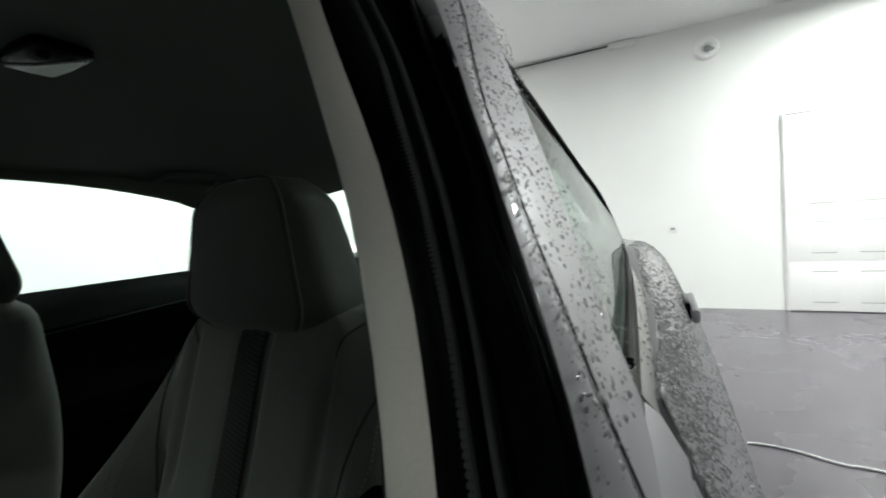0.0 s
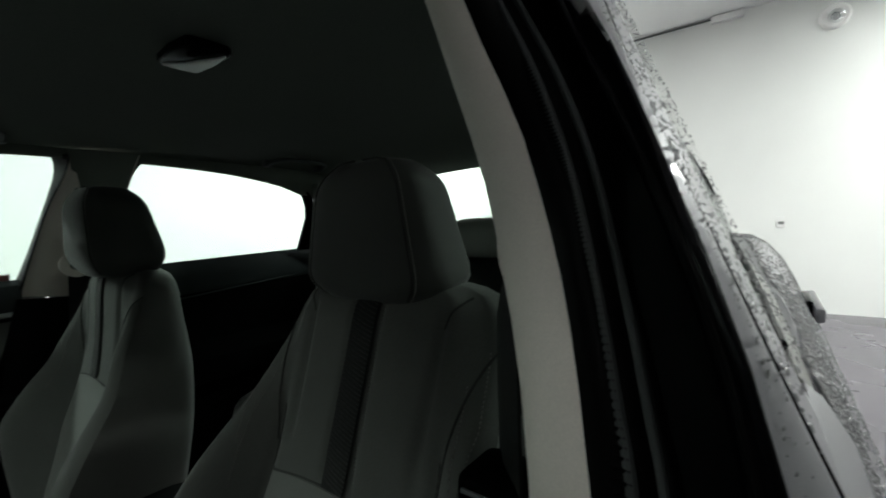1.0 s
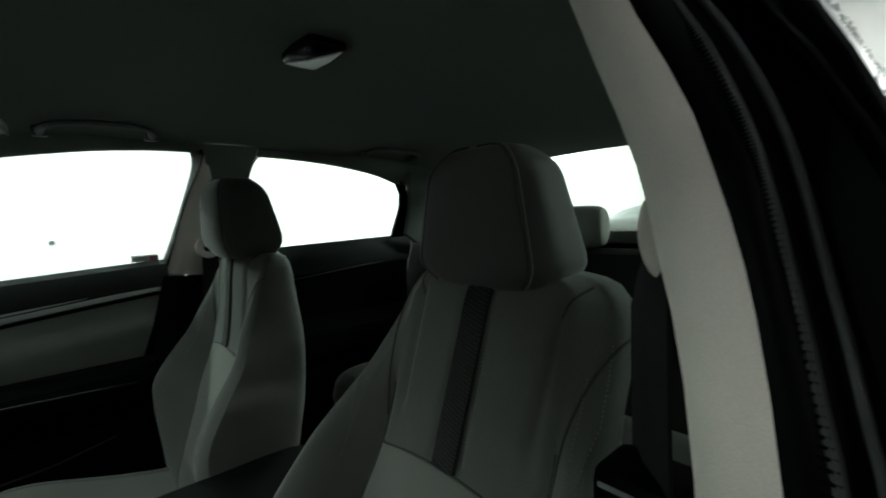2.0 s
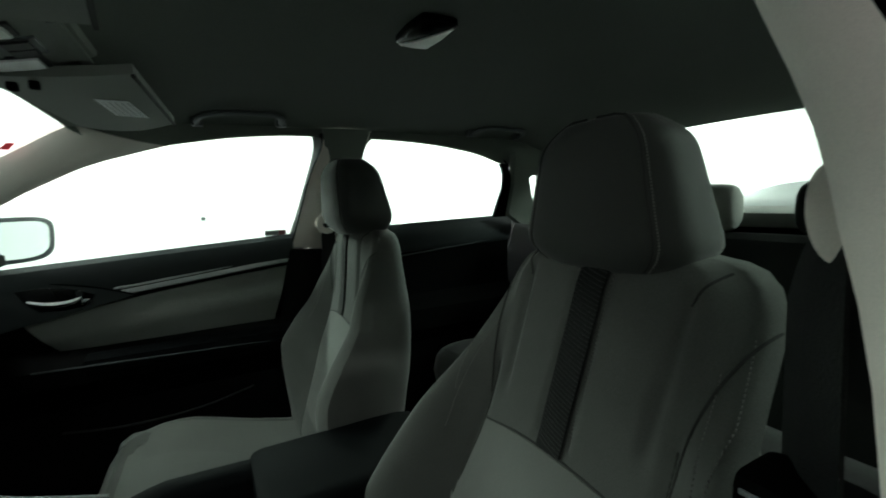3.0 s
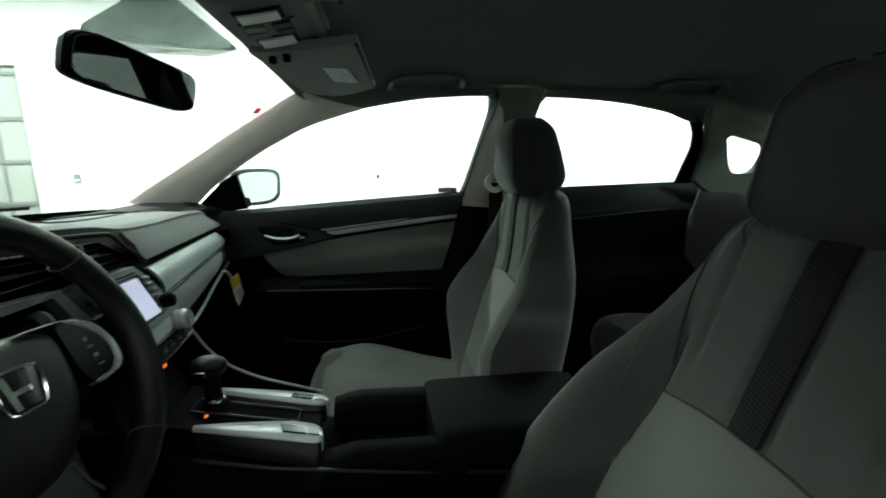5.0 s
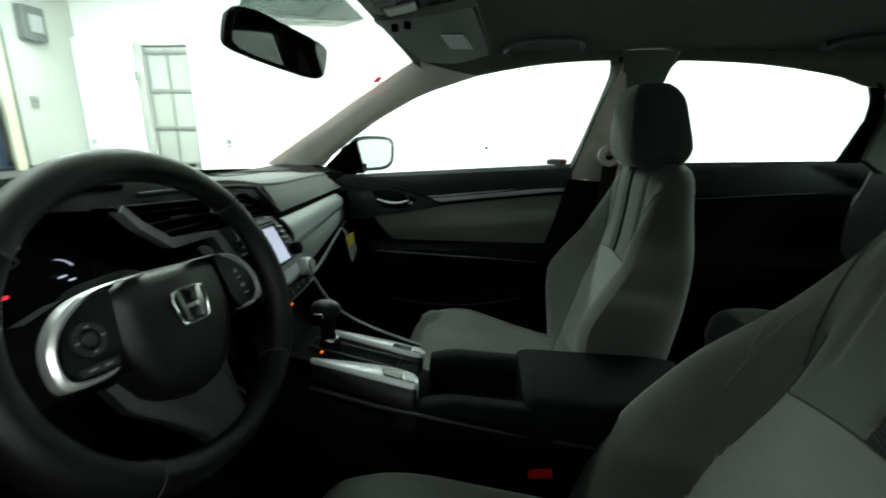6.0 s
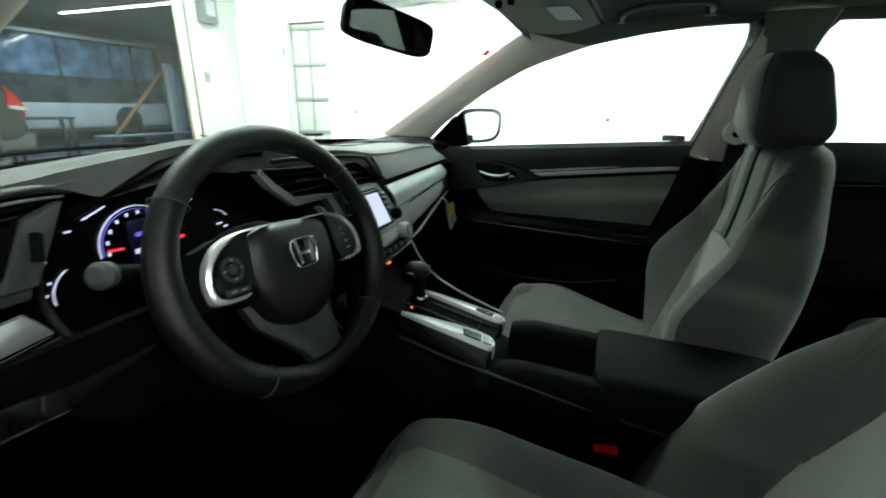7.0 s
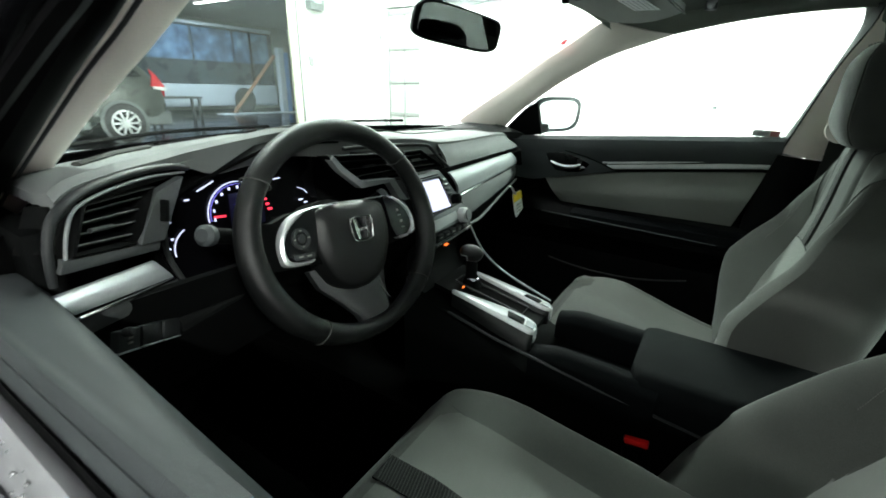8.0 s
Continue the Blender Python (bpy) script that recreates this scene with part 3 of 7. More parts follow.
WS_BASE = lambda x: (x, 0.74 - 0.42 * x * x, 0.985 - 0.02 * x * x)
WS_TOP = lambda x: (x * 0.80, -0.045 - 0.05 * x * x, 1.318 + 0.008 - 0.03 * x * x)
rows = [[Vector(WS_BASE(x)).lerp(Vector(WS_TOP(x)), t) + Vector((0, 0.02, 0.028)) * math.sin(math.pi * t) for x in np.linspace(-0.68, 0.68, 17)] for t in np.linspace(0, 1, 9)]
part("windscreen", sheet(rows, 0.004), SCREEN_GLASS, shell, "clear glass windscreen")
rows = [[Vector(WS_BASE(x)).lerp(Vector(WS_TOP(x)), t) + Vector((0, 0.02, 0.024)) * math.sin(math.pi * t) + Vector((0, -0.004, -0.006)) for x in np.linspace(-0.68, 0.68, 17)] for t in (0.0, 0.07)]
part("windscreen_border", sheet(rows, 0.002), GLOSS, shell, "black windscreen border")
sens = [Vector(WS_BASE(x)).lerp(Vector(WS_TOP(x)), t) + Vector((0, 0.02, 0.022)) * math.sin(math.pi * t) + Vector((0, -0.012, -0.012)) for x, t in ((-0.16, 0.985), (-0.10, 0.86), (-0.03, 0.80), (0.04, 0.86), (0.16, 0.93), (0.17, 0.985))]
part("mirror_base_shade", plate(sens, 0.006, (0, 0.5, 0.8), 0.001), SHADE_BAND, shell, "grey dotted shade band behind mirror")

# rear glass, shelf
rows = [[(x * (1 - 0.0 * t), -1.60 - 0.52 * t + 0.06 * x * x, 1.318 - 0.27 * t) for x in np.linspace(-0.49, 0.58, 13)] for t in np.linspace(0, 1, 6)]
part("rear_window", sheet(rows, 0.004), PANE, shell, "tinted rear window")
part("parcel_shelf", box((-0.62, -2.14, 1.02), (0.62, -1.615, 1.062), 0.014), INSERT, shell, "grey cloth parcel shelf")
part("boot_lid", sheet([[(x, y, z - 0.07 * (x / 0.5) ** 4) for x in np.linspace(-0.5, 0.5, 13)] for y, z in ((-2.13, 1.060), (-2.17, 1.078), (-2.30, 1.092), (-2.45, 1.104), (-2.58, 1.122), (-2.68, 1.160), (-2.73, 1.158), (-2.76, 1.10), (-2.80, 0.96))], 0.012, (0, 0, 1)), PAINT, shell, "grey boot lid with a raised lip")
part("rear_panel", box((-0.60, -2.88, 0.35), (0.60, -2.80, 0.96), 0.04), PAINT, shell)
part("cabin_floor", box((-0.76, -2.2, 0.2), (0.76, 0.95, 0.26), 0.01), DEEP, shell, "black cabin carpet")
part("firewall", box((-0.74, 0.72, 0.25), (0.74, 0.80, 0.96), 0.01), DEEP, shell)
part("boot_wall", box((-0.7, -2.0, 0.25), (0.7, -1.95, 1.0), 0.01), DEEP, shell)
part("tunnel", box((-0.11, -1.5, 0.25), (0.13, 0.7, 0.42), 0.03), DEEP, shell)
rows = [[(x, y, 0.965 - 0.02 * abs(x) ** 2 - 0.11 * ((y - 0.74) / 1.0) ** 2 - 0.02 * (y - 0.74)) for x in np.linspace(-0.785, 0.785, 19)] for y in np.linspace(0.70, 1.72, 14)]
part("hood", sheet(rows, 0.01, (0, 0, 1)), PAINT, shell, "wet grey hood")
part("front_end", box((-0.8, 1.66, 0.3), (0.8, 1.76, 0.82), 0.06), PAINT, shell)
part("cowl", box((-0.68, 0.60, 0.93), (0.68, 0.78, 0.962), 0.01), BLACK, shell)
for x0, x1 in ((-0.55, 0.08), (0.02, 0.6)):
    wiper = tube(spline([(x0, 0.70 - 0.3 * x0 * x0, 1.005), ((x0 + x1) / 2, 0.745, 1.013), (x1, 0.76 - 0.3 * x1 * x1, 1.01)], 14), 0.005, 6)
    part("wiper", wiper, RUBBER, shell, "black wiper blade")

for kx in (-0.715, 0.700):
    part("kick_panel", box((kx, 0.27, 0.28), (kx + 0.015, 0.66, 0.92), 0.003), BLACK, shell)

# passenger-side uprights
A_WS = [(0.715, 0.47, 1.012), (0.70, 0.397, 1.056), (0.665, 0.255, 1.137), (0.633, 0.145, 1.201), (0.60, 0.041, 1.256), (0.575, -0.032, 1.295), (0.56, -0.072, 1.313)]
A_WIN = [(0.735, 0.30, 0.985), (0.715, 0.225, 1.055), (0.679, 0.134, 1.114), (0.659, 0.062, 1.158), (0.643, -0.006, 1.193), (0.626, -0.088, 1.231), (0.605, -0.243, 1.277)]


def pillar_sheet(e1, e2, bulge, inner, n=15, thick=0.012):
    a, b = spline(e1, n), spline(e2, n)
    rows = []
    for p, q in zip(a, b):
        rows.append([p.lerp(q, s) + Vector(inner) * bulge * math.sin(math.pi * s) ** 0.7 for s in np.linspace(0, 1, 7)])
    return sheet(rows, thick, Vector(inner))


part("pillar_foot", sheet([[(0.50, 0.60, 0.985), (0.60, 0.52, 0.992), (0.70, 0.42, 1.012)], [(0.56, 0.42, 1.000), (0.64, 0.36, 1.008), (0.72, 0.30, 1.012)], [(0.62, 0.27, 0.992), (0.68, 0.24, 0.992), (0.735, 0.20, 0.985)]], 0.02, (0, 0, 1)), DASH_DARK, shell, "dark pillar foot at the end of the dash")
part("windscreen_pillar", pillar_sheet(A_WS, A_WIN, 0.02, (-0.75, -0.45, -0.45)), TRIM, shell, "pale grey pillar trim")
rail_in = [(0.56, -0.06, 1.305), (0.575, -0.3, 1.332), (0.585, -0.6, 1.340), (0.585, -1.0, 1.336), (0.58, -1.35, 1.318), (0.58, -1.62, 1.27)]
rail_out = [(0.612, -0.19, 1.262), (0.605, -0.243, 1.277), (0.595, -0.392, 1.301), (0.590, -0.52, 1.311), (0.590, -0.60, 1.313), (0.591, -0.80, 1.312), (0.594, -0.99, 1.302), (0.606, -1.172, 1.277), (0.622, -1.285, 1.246), (0.66, -1.62, 1.17)]
part("roof_rail", pillar_sheet(rail_in, rail_out, 0.012, (-0.6, 0, -0.8), 25), HEADLINER, shell, "grey felt roof rail")
a = [(side_x(z, off=0.05), y, z) for y, z in ((-0.625, 1.33), (-0.62, 1.28), (-0.59, 1.20), (-0.565, 1.10), (-0.54, 0.99))]
b = [(side_x(z, off=0.05), y, z) for y, z in ((-0.765, 1.33), (-0.752, 1.28), (-0.735, 1.20), (-0.72, 1.10), (-0.70, 0.97))]
part("centre_pillar", pillar_sheet(a, b, 0.016, (-1, 0.2, 0)), TRIM, shell, "pale grey centre pillar trim")
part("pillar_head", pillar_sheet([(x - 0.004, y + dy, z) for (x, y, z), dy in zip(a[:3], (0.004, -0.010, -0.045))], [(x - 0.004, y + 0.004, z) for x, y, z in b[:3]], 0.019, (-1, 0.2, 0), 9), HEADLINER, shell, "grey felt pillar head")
part("centre_pillar_lower", pillar_sheet([(0.70, -0.535, 0.985), (0.72, -0.50, 0.8), (0.72, -0.48, 0.45)], [(0.70, -0.70, 0.975), (0.72, -0.68, 0.8), (0.72, -0.66, 0.45)], 0.025, (-1, 0, 0)), BLACK, shell)
# C pillar round the quarter window
q_out = [(-1.295, 1.285), (-1.40, 1.262), (-1.62, 1.17), (-1.85, 1.06), (-1.85, 1.0), (-1.40, 1.02), (-1.335, 1.06), (-1.325, 1.17)]
q_in = [(-1.382, 1.192), (-1.410, 1.205), (-1.515, 1.178), (-1.535, 1.13), (-1.52, 1.088), (-1.455, 1.084), (-1.42, 1.12)]


q_in = [tuple(p[:2]) for p in spline([(y, z, 0) for y, z in q_in + q_in[:1]], 36)][:-1]


def holed(outer, hole, xf, thick):
    bm = bmesh.new()
    edges = []
    for ringp in (outer, hole):
        vs = [bm.verts.new((xf(z, y), y, z)) for y, z in ringp]
        edges += [bm.edges.new((vs[i], vs[(i + 1) % len(vs)])) for i in range(len(vs))]
    bmesh.ops.triangle_fill(bm, edges=edges, use_beauty=True)
    res = bmesh.ops.extrude_face_region(bm, geom=bm.faces[:])
    for v in res["geom"]:
        if isinstance(v, bmesh.types.BMVert):
            v.co.x += thick
    return bm


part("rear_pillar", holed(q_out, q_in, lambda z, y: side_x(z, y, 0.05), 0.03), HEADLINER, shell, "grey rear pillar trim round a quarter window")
part("quarter_window", plate([(side_x(z, y, 0.01), y, z) for y, z in q_in], 0.004, (1, 0, 0)), PANE, shell)
# driver-side uprights: trim, seals and painted door frames seen along the open window
D_WS = [(-0.596, 0.46, 0.94), (-0.588, 0.43, 0.955), (-0.567, 0.302, 1.037), (-0.548, 0.202, 1.101), (-0.521, 0.09, 1.172), (-0.489, -0.04, 1.262), (-0.474, -0.10, 1.31)]
D_SEAL = [(-0.66, 0.27, 0.99), (-0.652, 0.24, 1.02), (-0.638, 0.182, 1.063), (-0.615, 0.054, 1.145), (-0.599, -0.006, 1.184), (-0.58, -0.10, 1.25), (-0.57, -0.19, 1.30)]
D_WIN = [tuple(Vector(q).lerp(Vector(p), k)) for p, q, k in zip(D_WS, D_SEAL, (0.42, 0.42, 0.40, 0.33, 0.24, 0.15, 0.12))]
part("windscreen_pillar", pillar_sheet(D_WS, D_WIN, 0.014, (0.75, -0.45, -0.45)), TRIM, shell, "pale grey pillar trim")
part("pillar_seal", pillar_sheet([(x, y + 0.002, z) for x, y, z in D_WIN], D_SEAL, 0.006, (0.75, -0.45, -0.45)), RUBBER, shell, "black rubber door seal")
part("seal_ridge", tube([p.lerp(q, 0.45) + Vector((0.008, -0.006, -0.006)) for p, q in zip(spline(D_WIN, 30), spline(D_SEAL, 30))], 0.002, 8), SWITCH, shell)
rail_in = [(-0.50, -0.08, 1.305), (-0.53, -0.3, 1.335), (-0.535, -0.6, 1.342), (-0.52, -1.0, 1.336), (-0.50, -1.35, 1.310), (-0.49, -1.62, 1.27)]
rail_out = [(-0.575, -0.20, 1.29), (-0.57, -0.34, 1.312), (-0.56, -0.60, 1.325), (-0.568, -1.0, 1.288), (-0.595, -1.318, 1.188), (-0.60, -1.45, 1.12)]
part("roof_rail", pillar_sheet(rail_in, rail_out, 0.012, (0.6, 0, -0.8), 25), HEADLINER, shell, "grey felt roof rail")


def upright(name, edges, material, label="", bulge=0.0, inner=(0.3, 1, 0), thick=0.01):
    return part(name, pillar_sheet(edges[0], edges[1], bulge, inner, 13, thick), material, shell, label)


TRIM_IN = [(-0.490, -0.617, 1.335), (-0.520, -0.605, 1.285), (-0.544, -0.593, 1.233), (-0.569, -0.578, 1.187), (-0.588, -0.566, 1.150), (-0.599, -0.559, 1.120), (-0.609, -0.550, 1.090), (-0.619, -0.541, 1.063), (-0.629, -0.530, 1.020), (-0.636, -0.520, 0.97), (-0.65, -0.50, 0.85)]
TRIM_OUT = [(-0.545, -0.590, 1.318), (-0.572, -0.578, 1.255), (-0.597, -0.564, 1.210), (-0.618, -0.551, 1.175), (-0.630, -0.545, 1.145), (-0.640, -0.538, 1.119), (-0.648, -0.532, 1.094), (-0.654, -0.526, 1.070), (-0.662, -0.517, 1.030), (-0.670, -0.505, 0.97), (-0.68, -0.48, 0.85)]
SEAL_RIDGE = [(-0.552, -0.608, 1.318), (-0.582, -0.596, 1.265), (-0.603, -0.584, 1.229), (-0.622, -0.565, 1.199), (-0.638, -0.551, 1.168), (-0.647, -0.545, 1.145), (-0.653, -0.541, 1.125), (-0.661, -0.536, 1.094), (-0.671, -0.525, 1.055), (-0.682, -0.510, 1.0), (-0.69, -0.48, 0.85)]
CREASE = [(-0.590, -0.625, 1.318), (-0.618, -0.597, 1.260), (-0.647, -0.568, 1.205), (-0.664, -0.549, 1.177), (-0.679, -0.533, 1.148), (-0.688, -0.522, 1.130), (-0.695, -0.515, 1.115), (-0.704, -0.511, 1.090), (-0.714, -0.504, 1.055), (-0.722, -0.492, 1.0), (-0.73, -0.47, 0.85)]
PAINT_IN = [(-0.598, -0.645, 1.318), (-0.628, -0.608, 1.262), (-0.651, -0.576, 1.224), (-0.670, -0.548, 1.187), (-0.682, -0.537, 1.160), (-0.692, -0.526, 1.137), (-0.700, -0.519, 1.118), (-0.710, -0.510, 1.092), (-0.720, -0.500, 1.060), (-0.732, -0.488, 1.0), (-0.745, -0.46, 0.85)]
up = lambda pts, dx, dy: [(x + dx, y + dy, z) for x, y, z in pts]
upright("centre_pillar", (TRIM_IN, TRIM_OUT), TRIM, "pale grey centre pillar trim", 0.006, (0.5, 0.85, 0))
upright("centre_pillar", (up(TRIM_IN, 0.012, -0.11), TRIM_IN), TRIM, "pale grey centre pillar trim", 0.004, (1, 0.2, 0))
upright("pillar_seal", (TRIM_OUT, SEAL_RIDGE), RUBBER, "black rubber door seal", 0.003, (-0.3, 1, 0))
upright("glass_channel", (up(SEAL_RIDGE, 0.003, -0.002), up(CREASE, -0.003, -0.003)), RUBBER, "black rubber glass channel", -0.012, (-0.3, 1, 0))
upright("front_door_frame", (CREASE, PAINT_IN), GLOSS, "black front door frame edge", 0.002, (-0.5, 1, 0))
# These two ridges are grey, not black, to draw the highlights along the rubber.
part("seal_ridge", tube(spline(SEAL_RIDGE, 40), 0.0024, 8), VENT_GREY, shell, "ribbed rubber seal ridge, grey for its highlight")
part("seal_ridge", tube(spline(up(SEAL_RIDGE, -0.011, 0.000), 40), 0.0018, 8), VENT_GREY, shell)
part("seal_ridge", tube(spline(CREASE, 40), 0.0022, 8), RUBBER, shell)
bm = bmesh.new()
for p in spline(SEAL_RIDGE, 130)[25:]:
    add_box(bm, (p.x - 0.001, p.y - 0.001, p.z - 0.0007), (p.x + 0.006, p.y + 0.0022, p.z + 0.0007))
tagged(part("seal_ribs", bm, RUBBER, shell), kind="stuff")


def on_side(pts):
    """The painted frames' line at each height, on the outer side."""
    return [(drv_x(z, 0), y, z) for y, z in pts]


PAINT_Y = [(-0.665, 1.318), (-0.626, 1.262), (-0.594, 1.224), (-0.565, 1.187), (-0.553, 1.160), (-0.542, 1.137), (-0.535, 1.118), (-0.526, 1.092), (-0.516, 1.060), (-0.504, 1.0), (-0.476, 0.85)]
REAR_Y = [(-0.770, 1.318), (-0.725, 1.262), (-0.703, 1.224), (-0.680, 1.187), (-0.664, 1.160), (-0.647, 1.137), (-0.633, 1.118), (-0.616, 1.092), (-0.603, 1.060), (-0.57, 1.0), (-0.54, 0.85)]
upright("front_door_frame", (PAINT_IN, on_side(PAINT_Y)), PAINT, "wet grey painted door frame", 0.002, (-1, 0, 0), 0.0015)
upright("rear_door_frame", ([(x + 0.001, y - 0.005, z) for x, y, z in on_side(PAINT_Y)], [(x + 0.004, y, z) for x, y, z in on_side(REAR_Y)]), PAINT, "wet grey painted door frame", 0.003, (-1, 0, 0), 0.004)
part("door_gap", tube(spline([(x - 0.0006, y - 0.0025, z) for x, y, z in on_side(PAINT_Y)], 40), 0.0005, 6), RUBBER, shell, "dark gap between the doors")


# driver side below and behind: doors, glass, handle


def body_x(z, y):
    """Outer half width below the belt."""
    w = float(np.interp(z, [0.22, 0.35, 0.55, 0.66, 0.72, 0.80, 0.86, 0.92, 0.955, 0.985, 1.0, 1.03], [0.76, 0.82, 0.842, 0.848, 0.845, 0.830, 0.812, 0.788, 0.772, 0.760, 0.753, 0.742]))
    return w - 0.10 * max(0, -1.5 - y) ** 1.5


def skin(y0, y1, sign, n=20, top=0.0):
    rows = []
    for y in np.linspace(y0, y1, n):
        zs = [0.22, 0.35, 0.55, 0.66, 0.72, 0.80, 0.86, 0.92, 0.948, 0.962, 0.985, sill_z(y) - 0.02 - (0.02 if y > -0.45 else 0) + top]
        if y < -0.6 and sign < 0:
            zs = zs[:9] + [0.950, 0.952, 0.954]
        zs = [min(z, zs[-1] - 0.001 * (11 - k)) for k, z in enumerate(zs)]
        rows.append([(sign * body_x(z, y) + (0.0 if sign < 0 else 0.024), y, z) for z in zs])
    return rows


for sign, side in ((-1, "driver"), (1, "passenger")):
    for nm, y0, y1 in (("front_door_skin", 0.36, -0.598), ("rear_door_skin", -0.604, -1.44)):
        part(nm, sheet(skin(y0, y1, sign), 0.02, (sign, 0, 0)), PAINT, shell, "grey metallic door skin beaded with rain")
    part("rear_wing", sheet(skin(-1.446, -2.86, sign), 0.02, (sign, 0, 0)), PAINT, shell)
    part("front_wing", sheet([[(p[0], p[1], p[2] - 0.12 * max(0, p[1] - 0.7) * (p[2] > 0.8)) for p in r] for r in skin(1.7, 0.366, sign)], 0.02, (sign, 0, 0)), PAINT, shell)
    part("side_sill", box((min(sign * 0.70, sign * 0.78), -1.5, 0.16), (max(sign * 0.70, sign * 0.78), 0.75, 0.3), 0.03), PAINT, shell)
    for yw in (1.15, -1.55):
        c = (sign * 0.62, yw, 0.32)
        w = part("tyre", disc(c, (sign, 0, 0), 0.32, 0.2, 40, inner=0.2), TYRE, shell)
        part("rim", disc((sign * 0.79, yw, 0.32), (sign, 0, 0), 0.205, 0.02, 40, bevel=0.01), ALLOY, w)

ys = np.linspace(0.30, -0.578, 14)
drop = lambda y: float(np.interp(y, [-0.578, -0.50, -0.38], [0.020, 0.004, -0.030]))
edge = lambda y: float(np.interp(y, [-0.578, -0.45, -0.38], [-0.726, -0.7345, -0.7305]))
part("belt_moulding", sheet([[(edge(y), y, sill_z(y) + drop(y)), (edge(y) - 0.0045, y, sill_z(y) + drop(y) + 0.002), (edge(y) - 0.0105, y, sill_z(y) + drop(y) - 0.003), (edge(y) - 0.020, y, sill_z(y) + drop(y) - 0.020)] for y in ys], 0.004, (-0.6, 0, 0.6)), PAINT, shell, "wet grey door edge")
part("front_shoulder", sheet([[(edge(y) - 0.013, y, sill_z(y) + drop(y) - 0.022), (-0.746, y, sill_z(y) - 0.022), (-0.757, y, sill_z(y) - 0.045), (-0.776, y, 0.945)] for y in np.linspace(-0.40, -0.597, 8)], 0.006, (-0.8, 0, 0.5)), PAINT, shell, "wet grey front door shoulder")
ys = np.linspace(-0.586, -1.42, 16)


def belt_row(y):
    x, z, w = along(SEAL_SILL, y, 0), along(SEAL_SILL, y, 2), 0.009 + 0.012 * min(0.35, max(0, -0.6 - y))
    return [(x, y, z - 0.004), (x - w * 0.35, y, z - 0.003), (x - w, y, z - 0.010), (x - w - 0.004, y, z - 0.030)]


part("belt_moulding", sheet([belt_row(y) for y in ys], 0.004, (-0.6, 0, 0.6)), MOULD, shell, "pale belt moulding")
DOOR_SHOULDER = [(-0.733, 1.046), (-0.738, 1.040), (-0.742, 1.030), (-0.749, 1.014), (-0.757, 0.990), (-0.774, 0.950)]
WING_SHOULDER = [(-0.660, 1.074), (-0.690, 1.072), (-0.716, 1.056), (-0.740, 1.028), (-0.757, 0.993), (-0.774, 0.950)]


def shoulder(y):
    """Section of the body side just below the window line."""
    k, back = smooth01((-0.70 - y) / 0.72), max(0, -1.42 - y)
    row = []
    for n, (p, q) in enumerate(zip(DOOR_SHOULDER, WING_SHOULDER)):
        x, z = p[0] + (q[0] - p[0]) * k, p[1] + (q[1] - p[1]) * k
        if n < 2 and y > -1.42:
            x = min(x, belt_row(y)[2 + n][0] - 0.001) if n == 0 else x
        row.append((x + 0.05 * back * back, y, z - 0.03 * back))
    return [(row[0][0] + 0.03, y, row[0][2] - 0.004 if y > -1.42 else row[0][2] + 0.008)] + row


part("rear_shoulder", sheet([shoulder(y) for y in np.r_[np.linspace(-0.603, -1.42, 16), np.linspace(-1.5, -2.75, 10)]], 0.01, (-0.7, 0, 0.7)), PAINT, shell, "grey metallic rear shoulder beaded with rain")
ys = np.linspace(-0.61, -1.41, 18)
rows = [[Vector((along(SEAL_SILL, y, 0), y, along(SEAL_SILL, y, 2))).lerp(Vector((along(SEAL_TOP, y, 0), y, along(SEAL_TOP, y, 2))), s) + Vector((0.006 - 0.012 * math.sin(math.pi * s), 0, 0)) for s in np.linspace(0, 1, 8)] for y in ys]
part("rear_side_window", sheet(rows, 0.004, (-1, 0, 0)), PANE, shell, "green tinted side window")
part("window_seal", tube(spline(SEAL_TOP, 40), 0.0045, 8), RUBBER, shell, "black window seal")
part("window_seal", tube(spline([(x + 0.002, y, z + 0.003) for x, y, z in SEAL_SILL[1:]], 24), 0.0032, 8), RUBBER, shell)
rows = [[(along(SEAL_TOP, y, 0) + 0.010 + 0.9 * dz, y, along(SEAL_TOP, y, 2) + 0.003 + dz) for dz in (0.0, 0.008, 0.02, 0.03)] for y in np.linspace(-0.56, -1.25, 20)]
part("cant_rail", sheet(rows, 0.006, (-0.6, 0, 0.8)), PAINT, shell, "wet grey roof edge")
hd = part("rear_door_handle", box((-0.788, -1.41, 0.950), (-0.775, -1.21, 0.974), 0.006), PAINT, shell, "grey pull handle")
part("handle_recess", box((-0.776, -1.37, 0.944), (-0.766, -1.25, 0.978), 0.004), GLOSS, hd)

# driver's door: inner top with the glass slot, panel
dd = thing("driver_door", "driver door closed with its window wound down, dark sill", "door", (-0.72, -0.1, 0.3))
ys = np.linspace(0.28, -0.56, 22)


def sill_row(y, pts):
    z = sill_z(y) - 0.022
    return [(x, y, z + dz) for x, dz in pts]


def inner_x(y):
    return -0.671 + 0.085 * min(0.18, max(-0.32, y))


